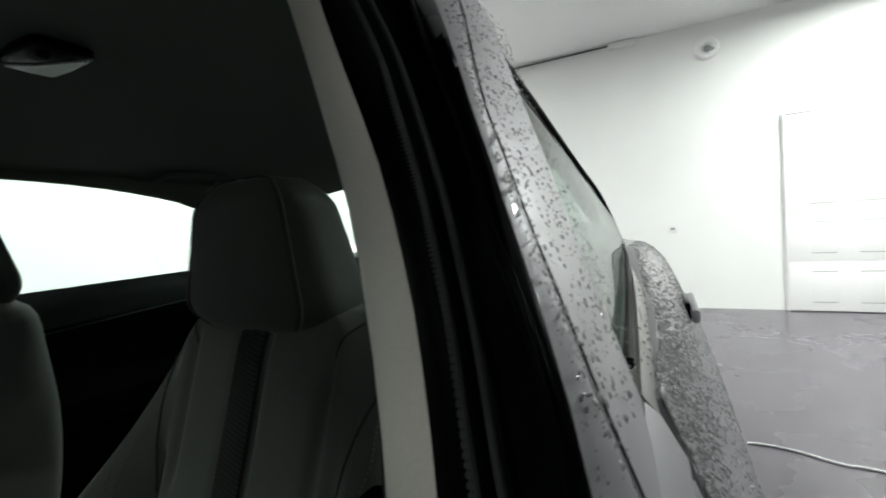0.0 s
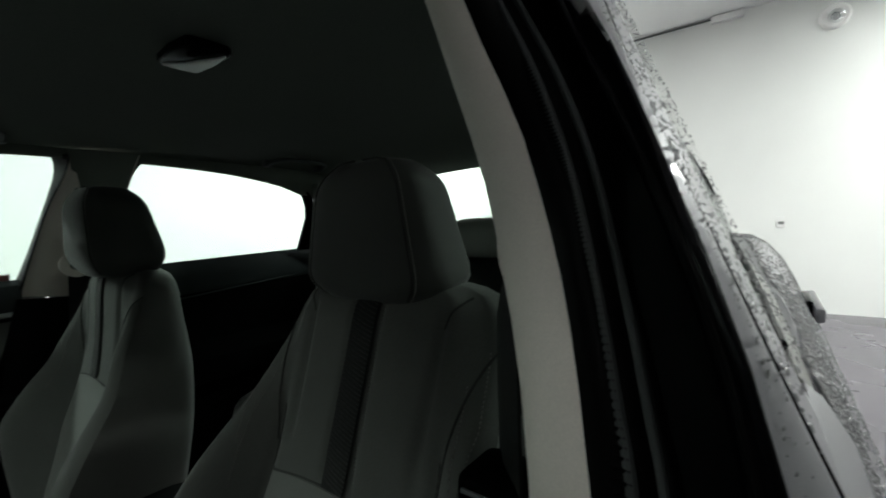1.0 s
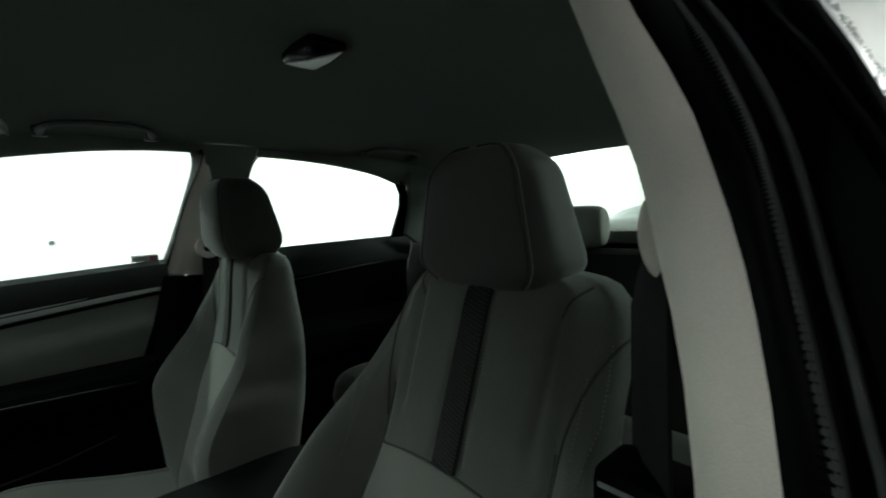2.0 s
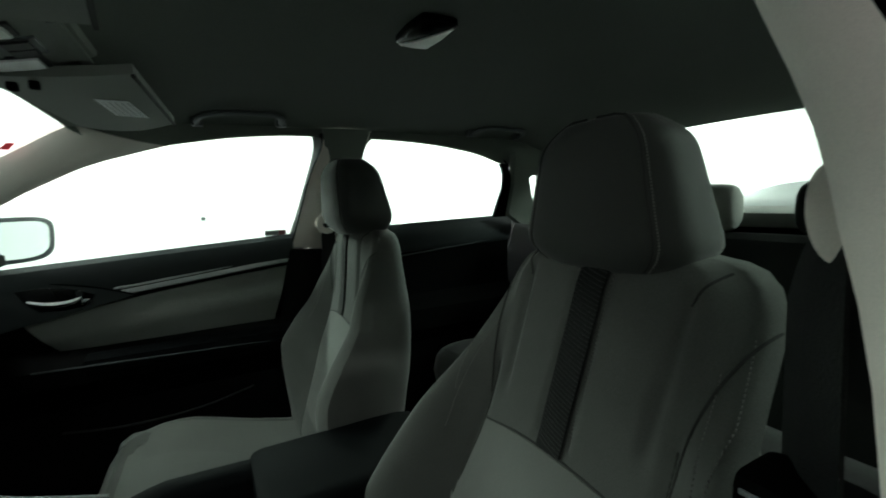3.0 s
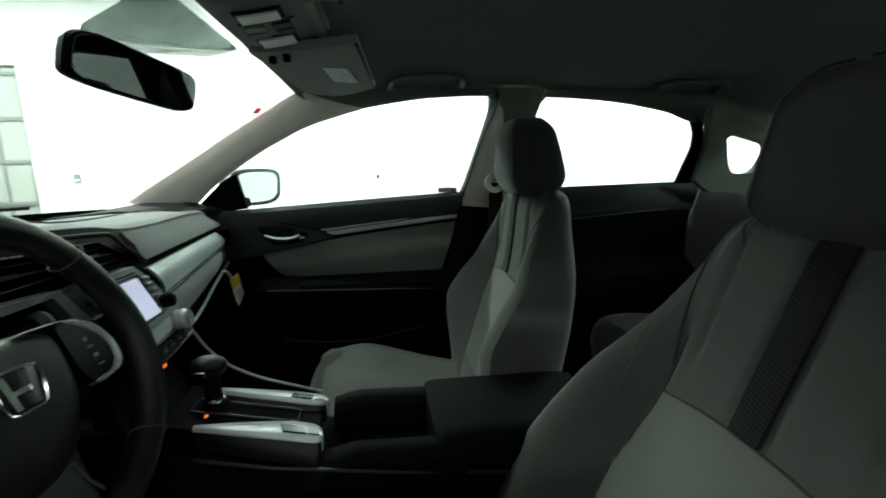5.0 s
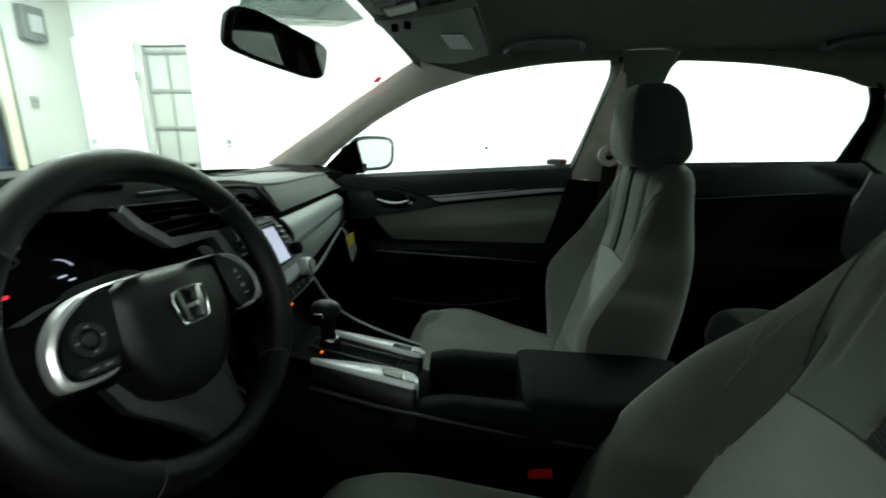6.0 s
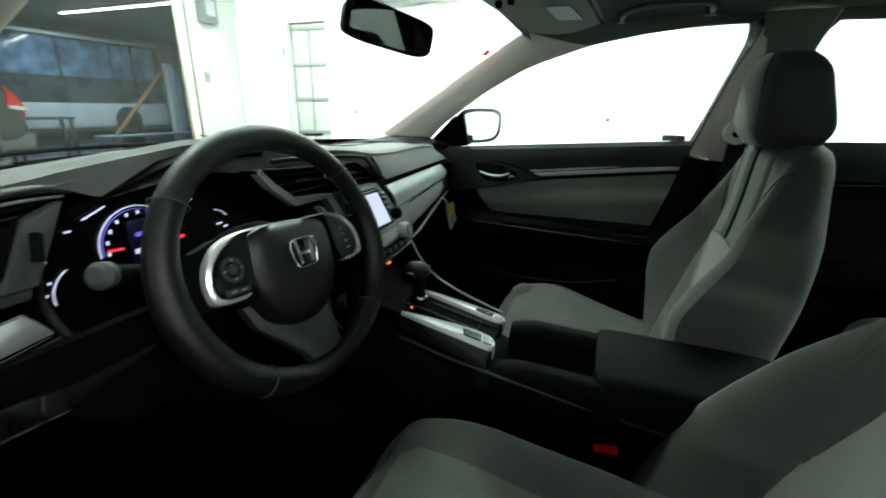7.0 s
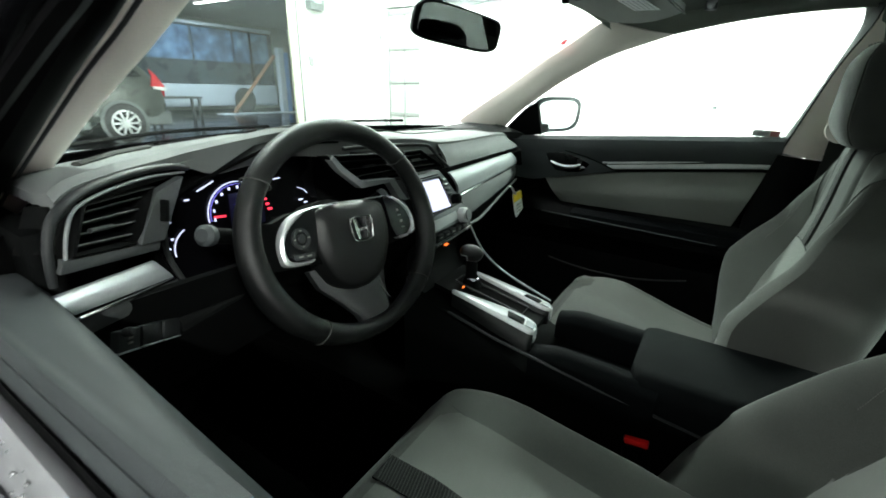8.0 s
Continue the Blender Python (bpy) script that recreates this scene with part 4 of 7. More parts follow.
part("door_top", sheet([sill_row(y, ((inner_x(y) + 0.012, -0.10), (inner_x(y) + 0.010, -0.05), (inner_x(y) + 0.006, -0.018), (inner_x(y) - 0.003, -0.004), (0.5 * inner_x(y) - 0.3535, 0.002), (-0.7065, 0.0035), (-0.7095, 0.0042), (-0.7125, 0.0072), (-0.7155, 0.0078), (-0.7185, 0.0045), (-0.7205, -0.004), (-0.721, -0.02))) for y in ys], 0.010, (0.5, 0, 0.8)), DOORTOP, dd, "soft dark grey door top")
part("inner_weatherstrip", tube([(-0.7228, y, sill_z(y) - 0.032) for y in ys], 0.0022, 8), RUBBER, dd, "black rubber strip")
part("outer_weatherstrip", sheet([sill_row(y, ((-0.7245, -0.02), (-0.7250, -0.009), (-0.7265, -0.006), (-0.7282, -0.008), (-0.7295, -0.02))) for y in ys], 0.003, (0, 0, 1)), RUBBER, dd, "black rubber strip")
part("door_panel", sheet([[(-0.655, y, sill_z(y) - 0.11), (-0.675, y, 0.85), (-0.68, y, 0.72), (-0.60, y, 0.68), (-0.60, y, 0.62), (-0.68, y, 0.58), (-0.69, y, 0.3)] for y in ys], 0.012, (1, 0, 0)), BLACK, dd)
part("mirror_sail", plate([(-0.672, 0.28, 0.97), (-0.672, 0.13, 0.99), (-0.645, 0.16, 1.07), (-0.63, 0.2, 1.075)], 0.02, (-1, 0, 0), 0.004), BLACK, dd)
ch = [(-0.69, 0.28, 0.985), (-0.672, 0.205, 1.05), (-0.65, 0.12, 1.108), (-0.635, 0.0, 1.165), (-0.625, -0.055, 1.195), (-0.61, -0.15, 1.262), (-0.595, -0.3, 1.305), (-0.585, -0.60, 1.318)]
part("window_channel", tube(spline(ch, 30), 0.012, 8), RUBBER, dd, "black rubber glass channel")
ch2 = [(x - 0.03, y, z + 0.004) for x, y, z in ch]
part("door_frame", pillar_sheet(ch, ch2, 0.01, (0.3, -0.4, -0.6), 24), GLOSS, dd, "black door frame edge")
ch3 = [(x - 0.055, y + 0.02, z + 0.022) for x, y, z in ch]
part("door_frame_outer", pillar_sheet(ch2, ch3, 0.006, (-1, -0.2, -0.2), 24), PAINT, dd)

# passenger door
pdr = thing("passenger_door", "closed passenger door with grey insert and silver strip", "door", (0.74, -0.1, 0.3))
ys = np.linspace(0.30, -0.545, 24)


def door_rows(cols):
    return [[(x, y, z(y) if callable(z) else z) for x, z in cols] for y in ys]


part("door_top", sheet(door_rows(((0.755, lambda y: sill_z(y) - 0.005), (0.725, lambda y: sill_z(y) + 0.0), (0.708, lambda y: sill_z(y) - 0.012), (0.703, lambda y: sill_z(y) - 0.035), (0.715, lambda y: sill_z(y) - 0.075), (0.728, lambda y: sill_z(y) - 0.095))), 0.012, (-1, 0, 0.4)), DOORTOP, pdr, "soft dark door top")
yst = np.linspace(-0.10, -0.535, 16)
zs_ = lambda y: float(np.interp(y, [-0.512, -0.098], [0.962, 0.913]))
part("silver_strip", sheet([[(0.724, y, zs_(y) + 0.001), (0.716, y, zs_(y) - 0.0025), (0.7145, y, zs_(y) - 0.009), (0.717, y, zs_(y) - 0.0175), (0.724, y, zs_(y) - 0.021)] for y in yst], 0.006, (-1, 0, 0)), STRIP, pdr, "satin silver strip")
part("strip_edge", tube([(0.717, y, zs_(y) + 0.0015) for y in np.linspace(-0.085, -0.535, 12)], 0.0028, 8), STRIP, pdr, "bright upper edge of the strip")
part("groove", tube([(0.7165, y, zs_(y) - 0.0035) for y in yst], 0.0016, 6), BLACK, pdr)
part("shut_line", tube([(0.722, y, zs_(y) - 0.0255) for y in np.linspace(0.06, -0.535, 14)], 0.0035, 6), BLACK, pdr)
fab = []
CLOTH_TOP = [(0.105, 0.840), (-0.01, 0.864), (-0.13, 0.884), (-0.32, 0.909), (-0.525, 0.932)]
CLOTH_LOW = [(0.02, 0.742), (-0.04, 0.712), (-0.17, 0.716), (-0.31, 0.728), (-0.468, 0.740)]
for (ya, za), (yb, zb_) in zip([tuple(p[:2]) for p in spline([(y, z, 0) for y, z in CLOTH_TOP], 26)], [tuple(p[:2]) for p in spline([(y, z, 0) for y, z in CLOTH_LOW], 26)]):
    fab.append([(0.7245 - 0.012 * math.sin(math.pi * min(1, v * 2.2) / 2) + 0.016 * max(0, v - 0.45) / 0.55, ya + (yb - ya) * v, za + (zb_ - za) * v) for v in np.linspace(0, 1, 12)])
part("fabric_insert", sheet(fab, 0.01, (-1, 0, 0)), INSERT, pdr, "grey fabric insert")
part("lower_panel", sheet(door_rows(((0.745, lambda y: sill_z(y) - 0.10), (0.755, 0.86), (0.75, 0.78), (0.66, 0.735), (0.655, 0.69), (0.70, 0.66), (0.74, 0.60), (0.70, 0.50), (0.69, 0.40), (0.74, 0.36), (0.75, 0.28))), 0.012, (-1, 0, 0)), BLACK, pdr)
part("armrest", sheet([[(0.735, y, 0.752), (0.68, y, 0.757), (0.648, y, 0.748), (0.643, y, 0.725), (0.66, y, 0.71)] for y in np.linspace(-0.02, -0.52, 14)], 0.012, (-0.5, 0, 0.8)), ARM, pdr, "padded black armrest")
part("pull_edge", tube([(0.645, y, 0.722 + 0.03 * (y + 0.5)) for y in np.linspace(0.08, -0.45, 12)], 0.0025, 6), DOORTOP, pdr)
part("pocket_edge", tube(spline([(0.69, 0.05, 0.56), (0.685, -0.08, 0.545), (0.685, -0.25, 0.55), (0.69, -0.40, 0.58)], 16), 0.003, 6), SWITCH, pdr)
cup = part("handle_surround", plate([(0.718, y, z) for y, z in ((0.258, 0.945), (0.213, 0.952), (0.12, 0.950), (0.045, 0.942), (-0.005, 0.933), (-0.053, 0.920), (-0.095, 0.907), (-0.13, 0.892), (-0.07, 0.879), (-0.004, 0.864), (0.07, 0.848), (0.146, 0.831), (0.24, 0.832))], 0.008, (-1, 0, 0), 0.003), DOORTOP, pdr, "dark grey handle surround")
part("surround_line", tube(spline([(0.712, 0.25, 0.950), (0.709, 0.12, 0.9515), (0.709, 0.045, 0.9435), (0.709, -0.053, 0.9215), (0.711, -0.13, 0.8935)], 20), 0.0022, 6), BLACK, cup)
part("handle_recess", plate([(0.7095, y, z) for y, z in ((0.108, 0.930), (0.06, 0.935), (0.024, 0.931), (-0.012, 0.921), (-0.046, 0.905), (-0.036, 0.889), (-0.022, 0.877), (0.02, 0.871), (0.066, 0.873), (0.092, 0.900))], 0.0015, (-1, 0, 0), 0.0005), GLOSS, cup, "black recess")
part("door_handle", tube(spline([(0.705, 0.085, 0.903), (0.698, 0.05, 0.893), (0.697, 0.01, 0.892), (0.70, -0.02, 0.902)], 14), lambda s: 0.006 + 0.005 * math.sin(math.pi * s), 10, flat=0.8), CHROME, cup, "chrome inner handle")
part("lock_tab", box((0.700, -0.036, 0.883), (0.709, -0.018, 0.897), 0.003), CHROME, cup, "chrome lock tab")
part("lock_knob", disc((0.709, -0.014, 0.912), (-1, 0, 0), 0.008, 0.005, 16, bevel=0.002), SWITCH, cup)
part("mirror_sail", plate([(0.735, 0.31, 0.97), (0.735, 0.14, 0.985), (0.705, 0.155, 1.095), (0.71, 0.2, 1.07)], 0.02, (1, 0, 0), 0.003), BLACK, pdr)
rows = []
for y in np.linspace(0.16, -0.61, 18):
    t_ = float(np.interp(y, [-0.61, -0.36, -0.23, -0.10, 0.16], [1.322, 1.312, 1.29, 1.247, 1.108]))
    rows.append([(side_x(z, 0, -0.004), y, z) for z in np.linspace(sill_z(y) - 0.01, t_, 6)])
part("window_glass", sheet(rows, 0.004, (1, 0, 0)), PANE, pdr, "green tinted side window")
fr = [(side_x(z, 0, 0.0), y, z) for y, z in ((-0.54, 1.01), (-0.575, 1.12), (-0.60, 1.22), (-0.615, 1.29), (-0.605, 1.322), (-0.56, 1.332), (-0.36, 1.322), (-0.23, 1.304), (-0.10, 1.266), (0.16, 1.124))]
part("window_channel", tube(spline(fr, 50), 0.004, 8), MOULD, pdr, "grey glass channel")
fin = [(side_x(z, off=0.052), y + 0.001, z) for y, z in ((-0.54, 0.99), (-0.565, 1.10), (-0.59, 1.20), (-0.62, 1.28), (-0.626, 1.32))]
fout = [(side_x(z, off=0.0), y + 0.004, z) for y, z in ((-0.538, 0.99), (-0.568, 1.10), (-0.594, 1.20), (-0.612, 1.28), (-0.607, 1.318))]
part("door_frame_rear", pillar_sheet(fin, fout, 0.002, (-0.3, 1, 0), 15, 0.008), RUBBER, pdr, "dark rear edge of the door frame")
stk = part("window_sticker", box((0, 0, 0), (0.004, 0.062, 0.018), 0.0, Matrix.Translation((side_x(1.04, 0, 0.006), -0.530, 1.027)) @ Matrix.Rotation(radians(-24), 4, "Y")), LABEL_WHITE, pdr, "small white and red window sticker")
part("sticker_band", box((0, 0, 0), (0.002, 0.020, 0.014), 0.0, Matrix.Translation((side_x(1.04, 0, 0.009), -0.528, 1.029)) @ Matrix.Rotation(radians(-24), 4, "Y")), PALE_RED, stk, "faded red print")
part("sticker_print", box((0, 0, 0), (0.002, 0.034, 0.011), 0.0, Matrix.Translation((side_x(1.04, 0, 0.009), -0.505, 1.030)) @ Matrix.Rotation(radians(-24), 4, "Y")), FAINT_INK, stk)

# rear passenger door
rdr = thing("rear_passenger_door", "closed black rear door panel below side window", "door", (0.74, -1.0, 0.3))
ys = np.linspace(-0.70, -1.40, 16)
part("door_top", sheet(door_rows(((0.755, lambda y: sill_z(y) - 0.005), (0.722, lambda y: sill_z(y)), (0.71, lambda y: sill_z(y) - 0.02), (0.71, lambda y: sill_z(y) - 0.05), (0.72, lambda y: sill_z(y) - 0.09), (0.74, lambda y: sill_z(y) - 0.11))), 0.012, (-1, 0, 0.4)), DOORTOP, rdr, "soft dark door top")
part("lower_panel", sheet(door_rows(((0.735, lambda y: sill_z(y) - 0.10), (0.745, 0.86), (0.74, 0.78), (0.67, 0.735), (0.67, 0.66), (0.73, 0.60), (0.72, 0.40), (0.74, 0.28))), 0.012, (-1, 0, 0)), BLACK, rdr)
part("trim_strip", tube([(0.728, y, 0.925 + (y + 0.9) * -0.08) for y in ys], 0.003, 6), DOORTOP, rdr)
rows = []
for y in np.linspace(-0.68, -1.33, 16):
    t_ = float(np.interp(y, [-1.33, -1.27, -1.08, -0.82, -0.68], [1.20, 1.262, 1.302, 1.322, 1.322]))
    rows.append([(side_x(z, y, -0.004), y, z) for z in np.linspace(sill_z(y) - 0.01, t_, 6)])
part("window_glass", sheet(rows, 0.004, (1, 0, 0)), PANE, rdr, "green tinted side window")
fr = [(side_x(z, y, 0.0), y, z) for y, z in ((-0.70, 1.04), (-0.735, 1.16), (-0.755, 1.26), (-0.775, 1.312), (-0.82, 1.328), (-1.08, 1.308), (-1.25, 1.27), (-1.295, 1.255), (-1.315, 1.21), (-1.31, 1.06))]
part("window_channel", tube(spline(fr, 50), 0.005, 8), RUBBER, rdr, "black rubber glass channel")
part("division_bar", plate([(side_x(z, y, 0.028), y, z) for y, z in ((-1.258, 1.247), (-1.297, 1.242), (-1.318, 1.20), (-1.332, 1.167), (-1.34, 1.05), (-1.285, 1.05), (-1.296, 1.165), (-1.285, 1.21))], 0.012, (1, 0, 0), 0.002), BLACK, rdr)

# outside mirror on the passenger side
om = thing("door_mirror", "dark grey door mirror with pale reflecting glass", "mirror", (0.98, 0.18, 1.0))
MM = Matrix.Translation((0.985, 0.18, 1.043)) @ Matrix.Rotation(radians(-36), 4, "Z")


def mirror_ring(w, h, y, p=0.55):
    return [MM @ Vector((w * math.copysign(abs(math.cos(a)) ** p, math.cos(a)) + 0.012 * math.sin(a), y, h * math.copysign(abs(math.sin(a)) ** p, math.sin(a)))) for a in np.linspace(0, 2 * math.pi, 32, endpoint=False)]


part("shell", loft([mirror_ring(0.05, 0.03, 0.10), mirror_ring(0.092, 0.052, 0.075), mirror_ring(0.110, 0.064, 0.03), mirror_ring(0.114, 0.067, -0.006), mirror_ring(0.102, 0.059, -0.010)]), SHELL, om)
part("mirror_glass", loft([mirror_ring(0.094, 0.055, -0.008), mirror_ring(0.093, 0.054, -0.0115)]), MIRROR, om, "reflecting mirror glass")
part("foot", box((0.73, 0.18, 0.975), (0.93, 0.25, 1.01), 0.012), BLACK, om)


# ---- seats ----
BACK = [  # height, face at the middle, half width, bolster reach, thickness, seam
    (0.50, -0.530, 0.284, 0.112, 0.125, 0.185), (0.58, -0.560, 0.286, 0.110, 0.125, 0.180), (0.66, -0.586, 0.286, 0.098, 0.125, 0.165), (0.73, -0.608, 0.276, 0.080, 0.122, 0.146),
    (0.80, -0.6265, 0.258, 0.060, 0.115, 0.132), (0.83, -0.632, 0.240, 0.054, 0.112, 0.126), (0.867, -0.639, 0.212, 0.044, 0.108, 0.124), (0.91, -0.647, 0.185, 0.026, 0.105, 0.123), (0.95, -0.655, 0.175, 0.004, 0.10, 0.122), (1.00, -0.6645, 0.165, -0.016, 0.09, 0.119),
    (1.025, -0.669, 0.159, -0.020, 0.083, 0.116), (1.042, -0.674, 0.149, -0.020, 0.073, 0.108), (1.054, -0.680, 0.132, -0.018, 0.058, 0.096), (1.061, -0.687, 0.108, -0.014, 0.038, 0.08), (1.065, -0.695, 0.07, -0.01, 0.018, 0.06)]


PASSENGER_BACK = [
    (0.50, -0.500, 0.262, 0.010, 0.140, 0.150), (0.58, -0.522, 0.264, 0.040, 0.140, 0.145), (0.66, -0.545, 0.264, 0.072, 0.135, 0.140), (0.73, -0.562, 0.255, 0.090, 0.135, 0.134),
    (0.80, -0.588, 0.240, 0.072, 0.120, 0.130), (0.85, -0.602, 0.222, 0.046, 0.110, 0.126), (0.91, -0.611, 0.190, 0.030, 0.105, 0.123), (0.96, -0.616, 0.172, 0.008, 0.10, 0.119), (1.00, -0.619, 0.163, -0.004, 0.095, 0.116),
    (1.025, -0.622, 0.157, -0.012, 0.088, 0.112), (1.042, -0.626, 0.148, -0.014, 0.078, 0.106), (1.054, -0.632, 0.132, -0.014, 0.060, 0.096), (1.061, -0.640, 0.108, -0.012, 0.040, 0.08), (1.065, -0.650, 0.07, -0.01, 0.02, 0.06)]


def face_of(back, crest):
    """The backrest's front face as a function: y at x across and height z."""
    def front(x, z):
        yf, w, b, _, xs = profile(back, z)
        d = abs(x)
        y = yf + 0.008 * max(0, 1 - (d / xs) ** 2)
        if d > xs:
            u = (d - xs) / max(0.01, w - xs)
            y += b * math.sin(min(1, u / 0.78) * math.pi / 2) ** 1.4
            y -= (crest[0] + crest[1] * max(0, b)) * max(0, (u - 0.66) / 0.34) ** 2.4
        y -= 0.005 * math.exp(-((d - xs) / 0.006) ** 2) * smooth01((0.93 - z) / 0.04)
        y -= 0.006 * math.exp(-((d - 0.098) / 0.007) ** 2) * smooth01((z - 0.86) / 0.04) * smooth01((1.045 - z) / 0.02)
        return y - 0.004 * math.exp(-((d - 0.022) / 0.004) ** 2) * smooth01((z - 0.84) / 0.01)
    return front


def cushion_top(x, y, inner=1.0):
    """The cushion's upper face: z at x across and y along; inner scales the bolster beside the console."""
    w = 0.262
    s = abs(x) / w
    base = float(np.interp(y, [-0.58, -0.45, -0.3, -0.15, -0.06, -0.03], [0.515, 0.525, 0.55, 0.578, 0.575, 0.545]))
    b = float(np.interp(y, [-0.55, -0.4, -0.2, -0.08, -0.03], [0.05, 0.055, 0.045, 0.02, 0.0]))
    return base + b * (inner if x < 0 else 1) * smooth01((s - 0.5) / 0.35) - 0.055 * (max(0, s - 0.76) / 0.24) ** 2


def seat(x0, shift, lean, deep, back, crest, rest, label, cy=0.0, sink=0.0, low=0.0):
    # The passenger's panel is wider, to put windscreen light into the cushion's colour.
    flat, panel = (1.0, 0.158) if x0 < 0 else (0.15, 0.20)
    t = thing("front_seat", label, "seat", (x0, -0.35, 0.26), "front seats")

    def place(p):
        k = smooth01((p[2] - 0.45) / 0.3)
        tuck = 1 - (0.03 * smooth01((p[2] - 0.86) / 0.07) if x0 < 0 and p[0] < -0.12 else 0) * smooth01((-p[0] - 0.12) / 0.03)
        return (p[0] * tuck + x0 - lean * max(-0.25, p[2] - 0.935) * k, p[1], p[2])
    at = place
    back_front = face_of(back, crest)
    rings = []
    for z in np.r_[np.linspace(0.34, 0.46, 4), np.linspace(0.50, 0.84, 18), np.linspace(0.85, 1.0, 18), np.linspace(1.008, 1.0648, 11)]:
        yf, w, b, th, _ = profile(back, z)
        front = [(w * s, back_front(w * s, z), z) for s in np.sin(np.linspace(-1.5, 1.5, 141)) * 0.997]
        edge = back_front(w * 0.997, z)
        rear = min(edge - 0.012, yf - th * deep)
        backp = [(w * (0.997 - 0.22 * smooth01((z - 0.86) / 0.12) * math.sin(g) ** 0.7) * math.copysign(abs(math.cos(g)) ** 0.75, math.cos(g)), edge + (rear - edge) * math.sin(g) ** 0.8, z) for g in np.linspace(0.12, math.pi - 0.12, 25)]
        rings.append([at(p) for p in front + backp])
    bk = part("backrest", loft(rings), FABRIC, t)
    # cushion
    at_back = at
    at = lambda p: (p[0] + x0 + shift, p[1] + cy, p[2] - low - sink * smooth01((-0.15 - p[1]) / 0.30))
    rings = []
    for y in np.r_[np.linspace(-0.58, -0.10, 14), np.linspace(-0.08, -0.03, 5)]:
        k = 1.0 if y < -0.12 else 1 - 0.10 * ((y + 0.12) / 0.09) ** 2
        top = [(0.262 * k * s, y, cushion_top(0.262 * s, y, flat)) for s in np.sin(np.linspace(-1.5, 1.5, 41))]
        lowp = [(0.255 * k * s, y, 0.41 + 0.05 * max(0, (y + 0.12) / 0.09)) for s in np.linspace(1, -1, 9)]
        rings.append([at(p) for p in top + lowp])
    cu = part("cushion", loft(rings), FABRIC, t)
    # Pale panel also stands for light falling on the cushion top.
    part("centre_panel", sheet([[at((s * panel * (1 + 0.25 * max(0, (y + 0.12) / 0.09)), y, cushion_top(s * panel, y, flat) + 0.002)) for s in np.linspace(-1, 1, 13)] for y in np.linspace(-0.045, -0.52, 16)], 0.002, (0, 0, 1)), FABRIC_PANEL, cu, "lighter grey centre panel, pale also for light from above")
    at_cushion, at = at, at_back
    part("seat_base", box((x0 - 0.235, -0.56, 0.31), (x0 + 0.235, -0.10, 0.42), 0.02), BLACK, t, "black plastic seat base")
    for sx in (-0.2, 0.2):
        part("seat_rail", box((x0 + sx - 0.02, -0.6, 0.26), (x0 + sx + 0.02, -0.02, 0.31), 0.005), BLACK, t)
    # ribbed strip down the middle of the backrest
    def patch(name, xs, zs, lift, material, parent, label=""):
        return part(name, sheet([[at((x, back_front(x, z) + lift, z)) for x in xs(z)] for z in zs], lift, (0, 1, 0)), material, parent, label)
    st = patch("mesh_strip", lambda z: np.linspace(-0.0175, 0.0175, 5), np.linspace(0.844, 1.052, 16), 0.003, SEAT_MESH, bk, "black ribbed mesh strip")
    bm = bmesh.new()
    for k in range(43):
        z = 0.850 + k * 0.0047
        tube([at((x, back_front(x, z + x * 0.3) + 0.0036, z + x * 0.3)) for x in np.linspace(-0.017, 0.017, 4)], 0.0008, 4, bm=bm)
    tagged(part("strip_ribs", bm, SEAT_RIB, bk), kind="stuff")

    # lumbar panel under an arched seam
    rows = []
    for v in np.linspace(0, 1, 14):
        row = []
        for q in np.linspace(-1, 1, 15):
            z = 0.57 + v * (0.841 - 0.016 * q * q - 0.57)
            x = q * (profile(back, z)[4] - 0.004)
            row.append(at((x, back_front(x, z) + 0.002, z)))
        rows.append(row)
    part("lumbar_panel", sheet(rows, 0.003, (0, 1, 0)), FABRIC_PANEL, bk, "lighter grey lumbar panel")

    # seams
    def seam(pts, parent, r=0.0011, mt=SEAM):
        return part("seam", tube([at((x, back_front(x, z) + r * 0.35, z)) for x, z in pts], r, 6, up=(0, 1, 0)), mt, parent)
    arch = spline([(-0.126, 0.825, 0), (-0.06, 0.839, 0), (0, 0.843, 0), (0.06, 0.839, 0), (0.126, 0.825, 0)], 24)
    seam([(p[0], p[1]) for p in arch], bk, 0.0015)
    for sg in (-1, 1):
        seam([(sg * 0.0182, z) for z in np.linspace(0.844, 1.052, 16)], bk, 0.0009)
        seam([(sg * profile(back, z)[4], z) for z in np.linspace(0.56, 0.905, 26)], bk, 0.0014)
        yoke = spline([(sg * 0.127, 0.86, 0), (sg * 0.130, 0.90, 0), (sg * 0.134, 0.935, 0), (sg * 0.141, 0.965, 0), (sg * 0.149, 0.988, 0), (sg * 0.155, 1.001, 0), (sg * 0.1605, 1.010, 0)], 30)
        seam([(p[0], p[1]) for p in yoke], bk, 0.0014)
        fold = spline([(sg * 0.100, 1.024, 0), (sg * 0.104, 1.036, 0), (sg * 0.110, 1.046, 0), (sg * 0.116, 1.052, 0)], 10)
        seam([(p[0], p[1]) for p in fold], bk, 0.0013)
        bm = bmesh.new()
